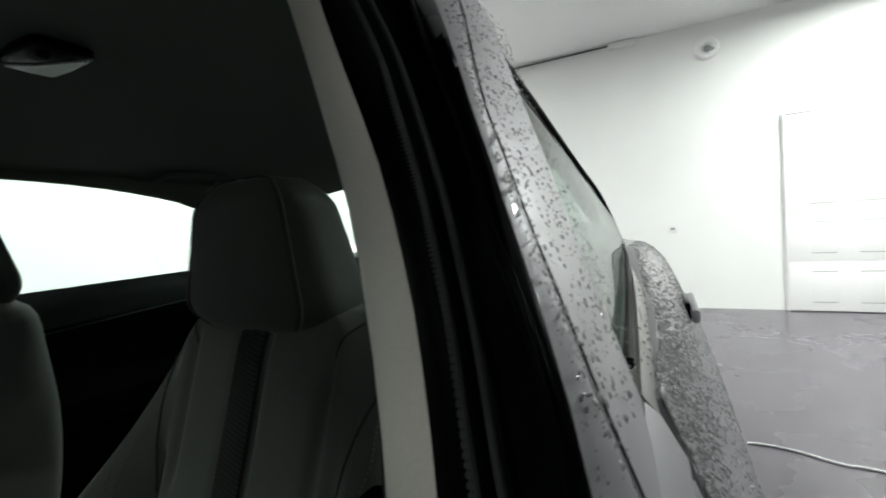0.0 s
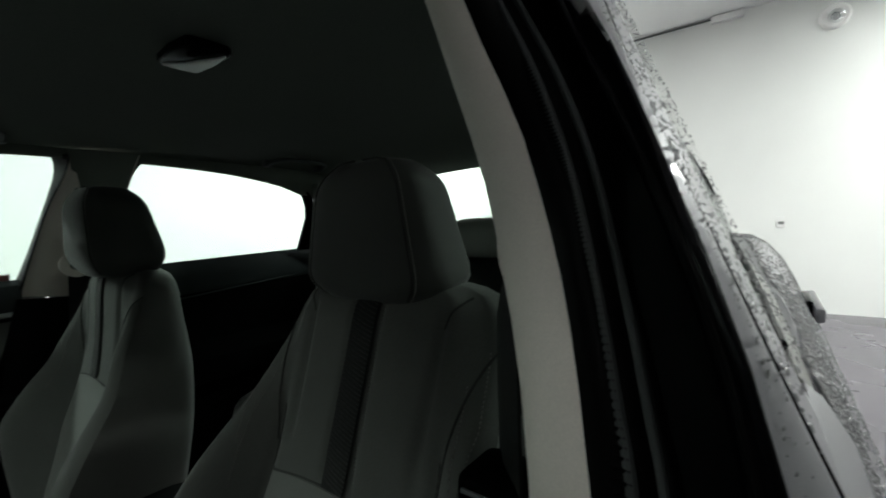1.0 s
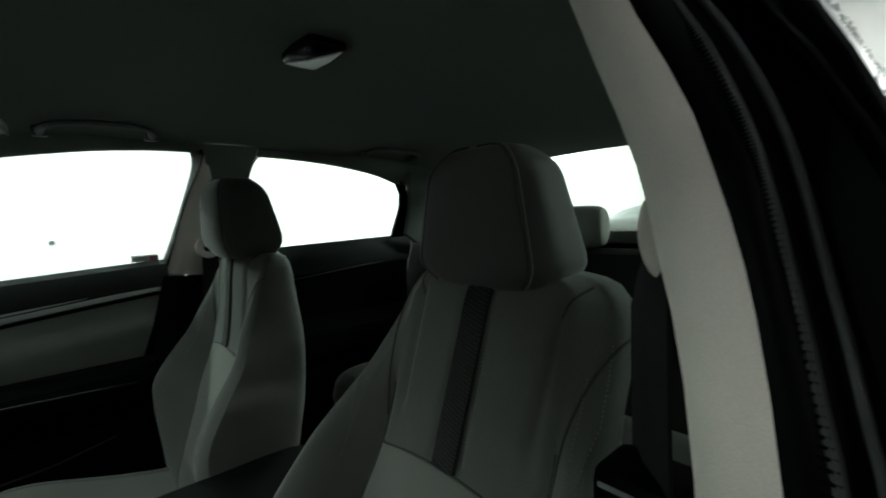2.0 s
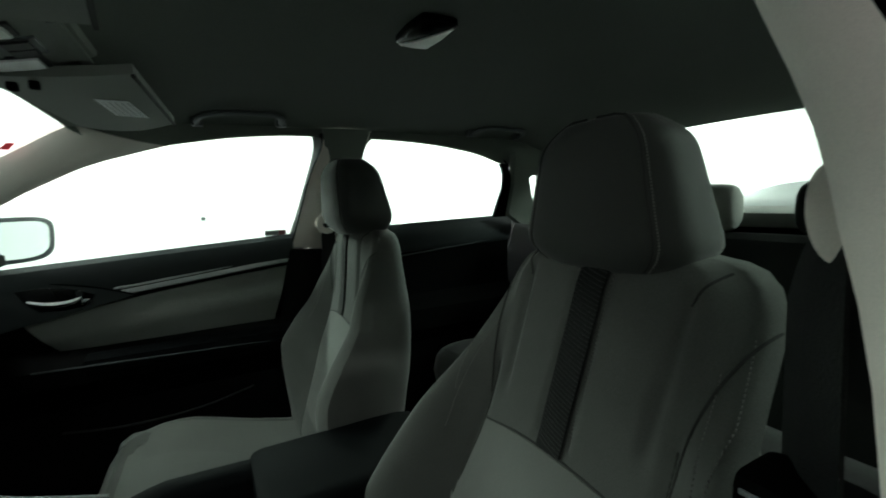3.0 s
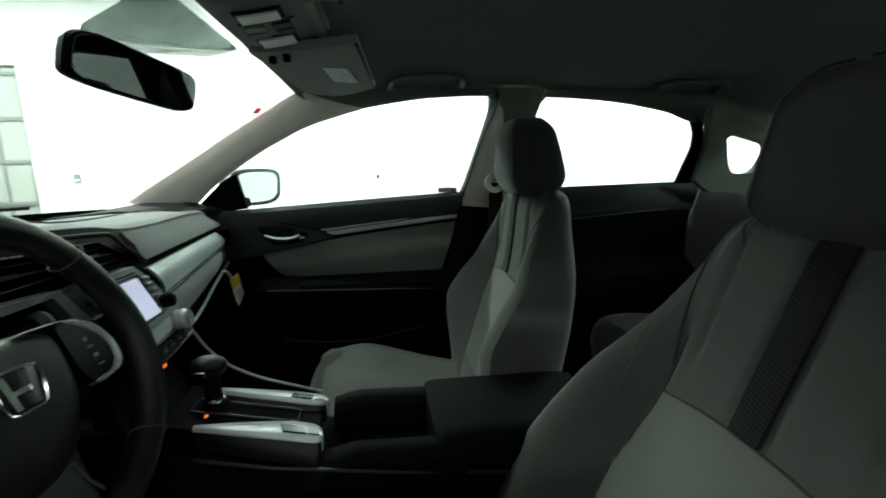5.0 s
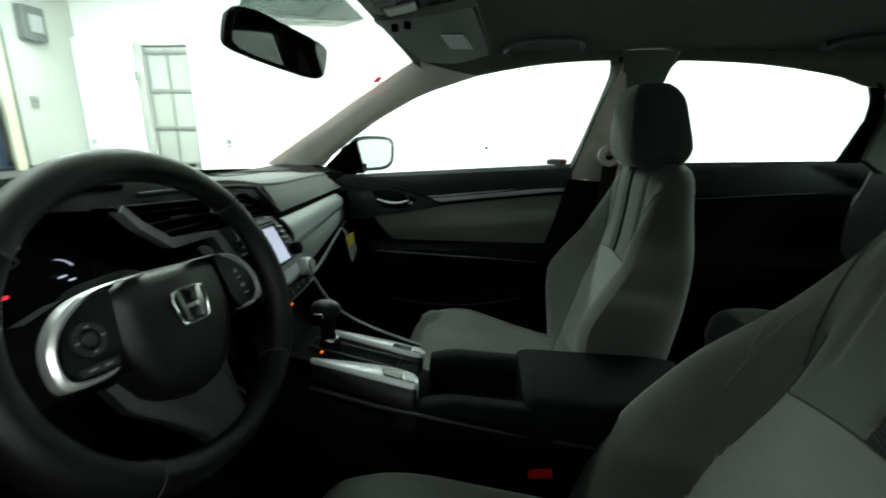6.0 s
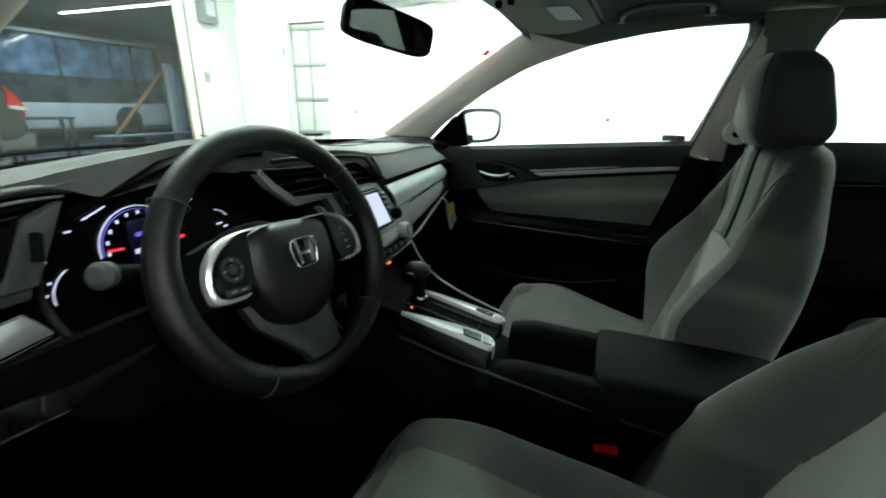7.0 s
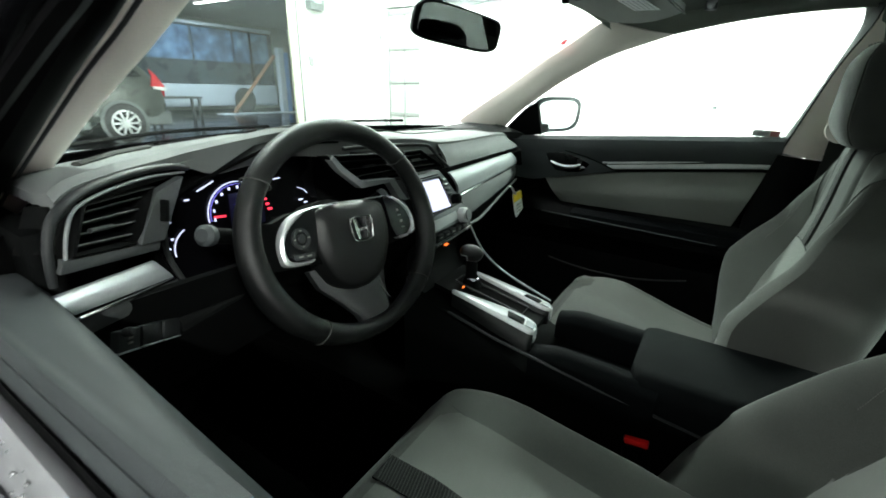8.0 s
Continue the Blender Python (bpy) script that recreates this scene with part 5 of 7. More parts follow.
        for lst in ([(sg * 0.0215, z) for z in np.linspace(0.85, 1.045, 46)], [(sg * (0.139 + 0.013 * (0.976 - z) / 0.07), z) for z in np.linspace(0.80, 0.976, 48)], [(sg * (0.151 + 0.014 * min(1, (1.005 - z) / 0.06)), z) for z in np.linspace(0.86, 1.004, 40)]):
            for (xa, za) in lst:
                add_box(bm, at((xa - 0.0005, back_front(xa, za) - 0.001, za - 0.0011)), at((xa + 0.0005, back_front(xa, za) + 0.0008, za + 0.0011)))
        tagged(part("stitching", bm, STITCH, bk), kind="stuff")
    # cushion strip and seams
    at = at_cushion
    if x0 < 0:
        cs = part("mesh_strip", sheet([[at((x, y, cushion_top(x, y, flat) + 0.004)) for x in np.linspace(-0.024, 0.024, 5)] for y in np.linspace(-0.062, -0.50, 18)], 0.004, (0, 0, 1)), SEAT_MESH, cu, "black ribbed mesh strip")
        bm = bmesh.new()
        for k in range(80):
            y = -0.066 - k * 0.0053
            tube([at((x, y + x * 0.28, cushion_top(x, y, flat) + 0.0048)) for x in np.linspace(-0.0235, 0.0235, 4)], 0.0009, 4, bm=bm)
        tagged(part("strip_ribs", bm, SEAT_RIB, cu), kind="stuff")
    for sg in (-1, 1):
        pts = spline([(sg * 0.20, -0.045, 0), (sg * 0.165, -0.10, 0), (sg * 0.15, -0.25, 0), (sg * 0.155, -0.5, 0)], 22)
        part("seam", tube([at((p[0], p[1], cushion_top(p[0], p[1], flat) + 0.0003)) for p in pts], 0.0009, 6), FABRIC_MID, cu)
    # headrest: a wedge, wide and deep at its foot, with a seam round each cheek
    hx, hy, zb, zt_, wb, wt, db, dt, tilt, rb, rt = rest

    def rest_point(s, a, grow=1.0):
        k = 1 - 0.38 * max(0, 1 - s / rb) ** 2.2 - 0.36 * max(0, (s - 1 + rt) / rt) ** 2.4
        c, q = math.cos(a), math.sin(a)
        return Vector((hx + (wb + (wt - wb) * s) * k * grow * math.copysign(abs(c) ** 0.52, c), hy + tilt * (s - 0.5) + (db + (dt - db) * s) * k * grow * math.copysign(abs(q) ** 0.6, q), zb + (zt_ - zb) * s))
    rings = [[rest_point(s, a) for a in np.linspace(0, 2 * math.pi, 64, endpoint=False)] for s in np.r_[0, 0.03, 0.07, 0.12, 0.18, 0.25, np.linspace(0.32, 0.72, 9), 0.77, 0.82, 0.87, 0.91, 0.95, 0.98, 1.0]]
    for ends, dz in ((rings[0], -0.003), (rings[-1], 0.004)):
        mid = sum(ends, Vector()) / len(ends)
        cap = [p.lerp(mid, 0.5) + Vector((0, 0, dz)) for p in ends]
        rings = [cap] + rings if dz < 0 else rings + [cap]
    hr = part("headrest", loft(rings), FABRIC_MID, t, "grey padded headrest")
    for sg in (-1, 1):
        a1 = math.pi / 2 - sg * 0.62
        loop = [rest_point(s, a1, 1.0) for s in np.linspace(0.04, 1.0, 26)] + [rest_point(1.0, a1 + sg * g) + Vector((0, 0, 0.002)) for g in (0.3, 0.6)]
        loop = [p + (p - Vector((hx, hy, p.z))).normalized() * 0.0003 for p in loop]
        part("headrest_seam", tube(loop, 0.0013, 6, up=(1, 0, 0)), SEAM, hr)
        bm = bmesh.new()
        for n_, p in enumerate(spline([tuple(v) for v in loop], 110)):
            out = (p - Vector((hx, hy, p.z))).normalized()
            q = p + Vector((sg * 0.0042, -0.0010, 0)) + out * 0.0008
            if n_ % 2 == 0:
                add_box(bm, q - Vector((0.0005, 0.0006, 0.0009)), q + Vector((0.0005, 0.0006, 0.0009)))
        tagged(part("stitching", bm, STITCH, hr), kind="stuff")
        part("headrest_post", tube([(hx + sg * 0.05, hy + 0.002, 1.0), (hx + sg * 0.05, hy, zb + 0.02)], 0.006, 8, up=(1, 0, 0)), CHROME, t)
    return t


seat(-0.362, -0.019, 0.14, 0.75, BACK, (0.022, 0.30), (-0.370, -0.696, 1.042, 1.193, 0.1125, 0.0755, 0.0525, 0.0365, 0.0102, 0.25, 0.24), "grey cloth driver seat with ribbed centre strip")
seat(0.366, 0.0, 0.0, 1.3, PASSENGER_BACK, (0.012, 0.08), (0.338, -0.632, 1.048, 1.219, 0.124, 0.092, 0.076, 0.052, 0.0207, 0.34, 0.26), "grey cloth passenger seat with ribbed centre strip", -0.035, 0.04, 0.032)

# rear bench: back and outer headrests coloured dark for the shade there
rb = thing("rear_bench", "grey rear bench seat with three headrests, shade in its colours", "seat", (0, -1.4, 0.26))
rings = []
for x in np.linspace(-0.64, 0.64, 15):
    e = 1 - 0.05 * (abs(x) / 0.64) ** 8
    rings.append([(x, -1.06, 0.652 * e), (x, -0.985, 0.634 * e), (x, -0.945, 0.575), (x, -0.965, 0.34), (x, -1.5, 0.34), (x, -1.5, 0.58), (x, -1.3, 0.605)])
refine(part("cushion", loft(rings), FABRIC_MID, rb), 1)
rings = []
for x in np.linspace(-0.63, 0.63, 15):
    e = 0.03 * (abs(x) / 0.63) ** 4
    rings.append([(x, -1.36, 0.52), (x, -1.42, 0.7), (x, -1.50, 0.95 - e), (x, -1.53, 1.0 - e), (x, -1.57, 1.015 - e), (x, -1.62, 1.0 - e), (x, -1.64, 0.9), (x, -1.60, 0.5)])
refine(part("backrest", loft(rings), REAR_SHADED, rb), 1)


def rear_headrest(x):
    rings = [[(x + 0.105 * s, -1.56 + (0.042 * math.cos(a)) * k, 1.075 + 0.068 * k * math.copysign(abs(math.sin(a)) ** 0.7, math.sin(a))) for a in np.linspace(0, 2 * math.pi, 16, endpoint=False)]
             for s, k in ((-1, 0.6), (-0.93, 0.85), (-0.75, 1), (0, 1), (0.75, 1), (0.93, 0.85), (1, 0.6))]
    # Middle headrest gets the lit colour, the outer two the shaded one.
    refine(part("headrest", loft(rings), REAR_LIT if abs(x) < 0.1 else REAR_SHADED, rb), 1)


for hx in (-0.295, 0.045, 0.38):
    rear_headrest(hx)

# seat belts
bl = thing("seat_belt", "black driver seat belt hanging beside the pillar", "seat belt", (-0.6, -0.6, 0.4))
part("webbing", sheet([[(x + dx * k, y + dy * k, z) for dx, dy in ((0.031, -0.022), (0.012, 0.006), (-0.012, 0.03))] for (x, y, z), k in zip(spline([(-0.588, -0.612, 1.092), (-0.592, -0.60, 1.05), (-0.600, -0.585, 0.95), (-0.61, -0.575, 0.75), (-0.62, -0.57, 0.35)], 14), np.r_[0.62, 0.74, 0.86, np.ones(11)])], 0.002, (0.8, 0.6, 0)), BELT, bl)
rings = []
for a in np.linspace(-1.45, 1.45, 13):
    rings.append([(-0.585 + 0.02 * math.sin(a) * 0.3 + 0.012 * math.cos(a) * math.cos(g), -0.606 - 0.010 * math.sin(a) + 0.007 * math.cos(a) * math.sin(g), 1.106 + 0.026 * math.sin(a)) for g in np.linspace(0, 2 * math.pi, 18, endpoint=False)])
part("belt_guide", loft(rings), TRIM, bl, "pale grey plastic guide loop")
part("belt_tongue", box((-0.615, -0.60, 0.92), (-0.566, -0.556, 0.972), 0.008), BLACK, bl)
part("tongue_label", box((-0.612, -0.556, 0.962), (-0.572, -0.5545, 0.9645), 0.0), LABEL_INK, bl)
bl = thing("seat_belt", "pale grey belt guide with webbing on passenger pillar", "seat belt", (0.66, -0.66, 0.4))
part("webbing", sheet([[(x, y + dy, z) for dy in (0.022, -0.022)] for x, y, z in spline([(0.655, -0.645, 1.06), (0.665, -0.64, 0.9), (0.68, -0.62, 0.7), (0.70, -0.60, 0.35)], 12)], 0.002, (-1, 0, 0)), BELT, bl)
part("belt_guide", disc((0.668, -0.64, 1.06), (-1, 0, 0), 0.032, 0.018, 24, inner=0.014), TRIM, bl, "pale grey plastic guide loop")
part("belt_anchor", tube([(0.67, -0.66, 1.075), (0.655, -0.69, 1.08)], 0.012, 8), TRIM, bl)
bk_ = thing("belt_buckle", "red and black seat belt buckle beside driver cushion", "buckle", (-0.085, -0.40, 0.26))
mb = Matrix.Translation((-0.084, -0.386, 0.560)) @ Matrix.Rotation(radians(-8), 4, "X")
part("button", box((-0.009, -0.020, -0.003), (0.009, 0.020, 0.010), 0.004, mb), BUCKLE_RED, bk_, "red release button")
part("case", box((-0.012, -0.023, -0.06), (0.012, 0.023, -0.001), 0.005, mb), BLACK, bk_)
part("stalk", box((-0.006, -0.014, -0.28), (0.006, 0.014, -0.05), 0.003, mb), BLACK, bk_)


# ---- dashboard ----
dash = thing("dashboard", "grey and black dashboard with vents and silver inlays", "dashboard", (0, 0.3, 0.8))
# padded top: front edge line and windscreen line
FRONT = [(-0.652, 0.051, 1.027), (-0.628, 0.068, 1.040), (-0.59, 0.095, 1.0435), (-0.555, 0.123, 1.0435), (-0.505, 0.16, 1.0425), (-0.455, 0.19, 1.0435), (-0.36, 0.212, 1.050), (-0.28, 0.215, 1.056), (-0.20, 0.19, 1.048), (-0.14, 0.16, 1.038), (-0.02, 0.14, 1.030), (0.08, 0.14, 1.015), (0.25, 0.17, 1.005), (0.45, 0.20, 1.0), (0.60, 0.22, 0.99), (0.69, 0.25, 0.975)]
fe = [p for p in spline(FRONT, 61) if p.x > -0.646]
rows = []
for p in fe:
    w = Vector(WS_BASE(max(-0.605, min(0.68, p.x))))
    w = Vector((w.x, w.y - 0.035, w.z - 0.004))
    rows.append([p + Vector((0, 0.004, -0.008 - 0.022 * smooth01((p.x + 0.47) / 0.06))), p, p + Vector((0, 0.012, 0.006))] + [p.lerp(w, t) + Vector((0, 0, 0.012 * math.sin(math.pi * t))) for t in (0.12, 0.35, 0.6, 0.8, 1.0)] + [w + Vector((0, 0.02, -0.03))])
part("top_pad", sheet(rows, 0.012, (0, -0.3, 1)), DASH, dash, "soft grey dash top")
part("top_line", tube([p + Vector((0, 0.10, 0.012)) for p in spline(FRONT, 41) if p.x > -0.22], 0.0016, 6), SEAM, dash)
# main black carcass behind the front parts
CARC = [(-0.69, 0.11, 0.99), (-0.58, 0.19, 1.02), (-0.52, 0.262, 1.02), (-0.44, 0.27, 1.02), (-0.25, 0.26, 1.02), (-0.12, 0.13, 1.01), (0.07, 0.13, 0.99), (0.25, 0.19, 0.985), (0.45, 0.215, 0.98), (0.69, 0.25, 0.955)]
rows = []
for p in spline(CARC, 31):
    rows.append([p, p + Vector((0, 0.0, -0.06)), p + Vector((0, 0.012, -0.12)), Vector((p.x, p.y + 0.03, 0.82)), Vector((p.x, p.y + 0.10, 0.70)), Vector((p.x, p.y + 0.22, 0.60)), Vector((p.x, 0.6, 0.5))])
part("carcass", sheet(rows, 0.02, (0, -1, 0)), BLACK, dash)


def quad(a, b, c, d, n=6, m=4, bow=0.0, out=(0, -1, 0)):
    """Grid over four corners, bowed outwards."""
    a, b, c, d = map(Vector, (a, b, c, d))
    return [[a.lerp(b, s).lerp(d.lerp(c, s), t) + Vector(out) * bow * math.sin(math.pi * t) for t in np.linspace(0, 1, m)] for s in np.linspace(0, 1, n)]


def air_vent(tl, tr, br, bl, slats=4, fin_at=0.45):
    """Framed air outlet: surround, dark duct, level slats and a thumb tab."""
    tl, tr, br, bl = map(Vector, (tl, tr, br, bl))
    loop = [tl, tr, br, bl]
    cen = sum(loop, Vector()) / 4
    n = (tr - tl).cross(bl - tl).normalized()
    n = n if n.y > 0 else -n
    inner = [p.lerp(cen, 0.10) for p in loop]
    back = [p + n * 0.045 for p in inner]
    v = part("vent_frame", loft([[p + n * 0.01 for p in loop], [p - n * 0.004 for p in loop], [p.lerp(cen, 0.05) - n * 0.005 for p in loop], inner, back], caps=False), BLACK, dash, "black vent surround")
    part("duct", plate(back, 0.004, n), DEEP, v)
    for k in range(slats):
        t = (k + 0.6) / (slats + 0.2)
        a, b = inner[0].lerp(inner[3], t), inner[1].lerp(inner[2], t)
        e = (b - a).normalized()
        a, b = a + e * 0.001, b - e * 0.001
        lift = Vector((0, 0, 0.005))
        part("slat", sheet([[a + n * 0.004, a + n * 0.028 + lift], [b + n * 0.004, b + n * 0.028 + lift]], 0.0022, (0, 0, 1)), BLACK, v)
        part("slat_edge", tube([a + n * 0.004, b + n * 0.004], 0.0009, 6), SPOKE, v)
        if k == slats - 2:
            q = a.lerp(b, fin_at)
            part("thumb_tab", tube([q - e * 0.016 + Vector((0, 0.0, 0.002)), q + e * 0.016 + Vector((0, 0.0, 0.002))], 0.0024, 8), SPOKE, v)
    return v


air_vent((-0.622, 0.074, 1.024), (-0.530, 0.146, 1.016), (-0.569, 0.116, 0.963), (-0.645, 0.056, 0.984), 4, 0.35)
part("vent_roof", plate([(-0.622, 0.074, 1.024), (-0.470, 0.192, 1.016), (-0.464, 0.197, 1.027), (-0.555, 0.126, 1.035), (-0.624, 0.072, 1.034)], 0.02, (0.2, 1, 0)), DEEP, dash)
# The lip's pale grey carries the highlight that runs along it.
part("vent_lip", tube(spline([(-0.648, 0.050, 0.985), (-0.640, 0.056, 1.008), (-0.624, 0.070, 1.024), (-0.58, 0.104, 1.029), (-0.53, 0.144, 1.027), (-0.468, 0.192, 1.018)], 24), 0.0016, 8), LIP, dash, "thin vent lip, grey for its highlight")
part("vent_surround", tube(spline([(-0.662, 0.046, 0.966), (-0.658, 0.046, 1.0), (-0.645, 0.054, 1.024), (-0.612, 0.079, 1.036), (-0.56, 0.119, 1.038), (-0.50, 0.164, 1.033), (-0.462, 0.194, 1.022)], 30), lambda s: 0.0032 + 0.0014 * math.sin(math.pi * s), 10), SWITCH, dash, "dark rounded vent surround")
part("vent_cheek", plate([(-0.528, 0.139, 1.009), (-0.474, 0.181, 1.015), (-0.532, 0.134, 0.953), (-0.568, 0.106, 0.963)], 0.012, (-0.6, 0.8, 0), 0.002), VENT_GREY, dash, "grey vent cheek with slider")
part("vent_slider", box((-0.004, -0.004, -0.013), (0.004, 0.004, 0.013), 0.002, Matrix.Translation((-0.5265, 0.133, 0.988)) @ Matrix.Rotation(radians(38), 4, "Z") @ Matrix.Rotation(radians(20), 4, "Y")), BLACK, dash)
part("vent_sill", sheet(quad((-0.650, 0.051, 0.984), (-0.536, 0.138, 0.953), (-0.541, 0.135, 0.943), (-0.655, 0.048, 0.974), 8, 4, 0.002), 0.01, (0, -1, 0)), VENT_GREY, dash)
part("dash_end", box((-0.666, 0.085, 0.90), (-0.640, 0.40, 1.005), 0.01), BLACK, dash)
part("top_slot", tube([(-0.60, 0.125, 1.0525), (-0.55, 0.165, 1.0545), (-0.50, 0.20, 1.0535)], 0.005, 6, flat=0.5), SEAM, dash, "dark demister slot")
part("silver_panel", sheet(quad((-0.662, 0.055, 0.953), (-0.547, 0.138, 0.929), (-0.527, 0.145, 0.900), (-0.652, 0.055, 0.932), 8, 5, 0.006), 0.006, (0, -1, 0)), SILVER, dash, "satin silver inlay")
part("silver_edge", tube([(-0.652, 0.045, 0.932), (-0.59, 0.089, 0.917), (-0.53, 0.134, 0.902)], 0.0016, 6), CHROME, dash)
part("inlay_lip", sheet(quad((-0.652, 0.046, 0.930), (-0.527, 0.136, 0.899), (-0.521, 0.142, 0.882), (-0.652, 0.051, 0.910), 8, 4, 0.002), 0.006, (0, -1, 0)), VENT_GREY, dash, "dark grey lip below the inlay")
part("knee_panel", sheet(quad((-0.66, 0.07, 0.922), (-0.2, 0.17, 0.870), (-0.2, 0.22, 0.72), (-0.66, 0.12, 0.76), 12, 6, 0.008), 0.012, (0, -1, 0)), BLACK, dash)
SR = Matrix.Rotation(radians(36), 4, "Z") @ Matrix.Rotation(radians(22), 4, "Y")
for x, y, z in ((-0.6189, 0.0546, 0.8891), (-0.591, 0.0748, 0.8751), (-0.563, 0.0949, 0.8610)):
    sw_ = part("switch", box((-0.0166, -0.002, -0.0105), (0.0166, 0.006, 0.0105), 0.0015, Matrix.Translation((x, y, z)) @ SR), SPOKE, dash, "small dark switch")
    # Pale bar paints the highlight along the switch's lower edge.
    part("switch_highlight", box((-0.0166, -0.003, -0.0122), (0.0166, 0.002, -0.0108), 0.0005, Matrix.Translation((x, y, z)) @ SR), LIP, sw_)
for dz in (-0.003, 0.002):
    part("switch_icon", box((-0.004, -0.0032, dz - 0.0009), (0.004, -0.002, dz + 0.0009), 0, Matrix.Translation((-0.6189, 0.0546, 0.8891)) @ SR), STITCH, dash)
part("dimmer_knob", disc((-0.622, 0.045, 0.902), (0.5, -0.8, 0.3), 0.005, 0.008, 16, bevel=0.002), SPOKE, dash)
part("switch_bar", sheet(quad((-0.550, 0.100, 0.866), (-0.452, 0.123, 0.851), (-0.455, 0.124, 0.846), (-0.548, 0.101, 0.846), 8, 4, 0.002), 0.006, (0, -1, 0)), PAD, dash, "dark grey trim beside the switches")

# instrument cluster
CY = 0.218
face = [(-0.493, 0.955), (-0.450, 0.988), (-0.345, 1.028), (-0.300, 1.034), (-0.180, 1.026), (-0.145, 0.99), (-0.13, 0.92), (-0.20, 0.85), (-0.383, 0.840), (-0.425, 0.838), (-0.478, 0.856), (-0.494, 0.90)]
cl = part("gauge_panel", plate([(x, CY + 0.016, z) for x, z in face], 0.01, (0, 1, 0)), GLOSS, dash, "black gauge panel with lit dials")
part("cluster_hood", loft([[(x, CY + 0.03, z) for x, z in face], [(x * 1.0 + (x + 0.345) * 0.04, CY + 0.012 - 0.042 * smooth01((x + 0.49) / 0.10), z + (z - 0.95) * 0.06) for x, z in face], [(x + (x + 0.345) * 0.10, CY + 0.012 - 0.044 * smooth01((x + 0.49) / 0.10), z + (z - 0.95) * 0.14) for x, z in face], [(x + (x + 0.345) * 0.10, CY + 0.03, z + (z - 0.95) * 0.14) for x, z in face]], caps=False), BLACK, dash, "black cluster hood")


part("cluster_rim", tube(spline([(-0.497, CY - 0.002, 0.940), (-0.499, CY - 0.006, 0.900), (-0.484, CY - 0.016, 0.852), (-0.462, CY - 0.026, 0.836), (-0.425, CY - 0.032, 0.831), (-0.375, CY - 0.034, 0.834), (-0.30, CY - 0.034, 0.840)], 30), 0.0042, 10), DASH_DARK, dash, "dark grey rim below the gauges")


def arc(cx, cz, r, a0, a1, width, material, name, y=CY + 0.012, n=24):
    rows = [[(cx + (r + d) * math.cos(radians(a)), y, cz + (r + d) * math.sin(radians(a))) for d in (0, width)] for a in np.linspace(a0, a1, n)]
    return part(name, sheet(rows, 0.002, (0, -1, 0)), material, cl)


TX, TZ = -0.378, 0.938
arc(TX, TZ, 0.047, 15, 190, 0.0010, GAUGE_WHITE, "tachometer_ring")
arc(TX, TZ, 0.0435, 30, 190, 0.0005, GAUGE_BLUE, "tachometer_ring")
for k in range(9):
    a = radians(188 - k * 21)
    c = Vector((TX + 0.039 * math.cos(a), CY + 0.011, TZ + 0.039 * math.sin(a)))
    part("gauge_numeral", box((-0.0013, -0.001, -0.0022), (0.0013, 0.001, 0.0022), 0, Matrix.Translation(c)), GAUGE_WHITE, cl)
part("needle", tube([(TX - 0.022, CY + 0.010, TZ - 0.003), (TX - 0.040, CY + 0.010, TZ - 0.001)], 0.0018, 5), GAUGE_RED, cl, "red gauge needle")
part("display", box((TX - 0.012, CY + 0.011, TZ - 0.03), (TX + 0.048, CY + 0.015, TZ + 0.03), 0.003), mat("dark_blue_display", (0.01, 0.01, 0.03), 0.2), cl)
part("display_text", box((TX - 0.008, CY + 0.009, TZ - 0.014), (TX + 0.020, CY + 0.011, TZ - 0.008), 0), GAUGE_WHITE, cl)
part("display_text", box((TX - 0.004, CY + 0.009, TZ + 0.008), (TX + 0.012, CY + 0.011, TZ + 0.013), 0), GAUGE_BLUE, cl)
for i, (xa, za, wa) in enumerate(((-0.328, 0.946, 0.005), (-0.327, 0.937, 0.008), (-0.324, 0.928, 0.010), (-0.328, 0.960, 0.005))):
    part("warning_light", box((xa, CY + 0.009, za), (xa + wa * 0.8, CY + 0.012, za + 0.0042), 0.001), GAUGE_RED, cl, "red warning light")
arc(-0.262, 0.925, 0.03, 80, 35, 0.001, GAUGE_WHITE, "fuel_arc", n=10)
for k in range(2):
    part("gauge_tick", box((-0.258 + 0.012 * k, CY + 0.010, 0.932 - 0.007 * k), (-0.249 + 0.010 * k, CY + 0.012, 0.934 - 0.007 * k), 0), GAUGE_WHITE, cl)
arc(-0.447, 0.898, 0.034, 118, 190, 0.0011, GAUGE_WHITE, "temperature_arc", n=14)
for k, (xa, za) in enumerate(((-0.494, 0.892), (-0.490, 0.905), (-0.484, 0.918))):
    part("gauge_tick", box((xa, CY + 0.010, za), (xa + 0.003, CY + 0.012, za + 0.0025), 0), GAUGE_WHITE, cl)
arc(-0.484, 0.930, 0.013, 70, 140, 0.0013, GAUGE_WHITE, "temperature_arc", n=8)
part("indicator_bar", plate([(-0.436, CY + 0.010, 0.980), (-0.410, CY + 0.010, 0.991), (-0.410, CY + 0.010, 0.9925), (-0.437, CY + 0.010, 0.9815)], 0.002, (0, 1, 0)), GAUGE_WHITE, cl)
part("indicator_bar", box((-0.313, CY + 0.010, 0.978), (-0.294, CY + 0.012, 0.9795), 0), GAUGE_WHITE, cl)
part("indicator_bar", box((-0.457, CY + 0.010, 0.970), (-0.450, CY + 0.012, 0.972), 0), GAUGE_WHITE, cl)

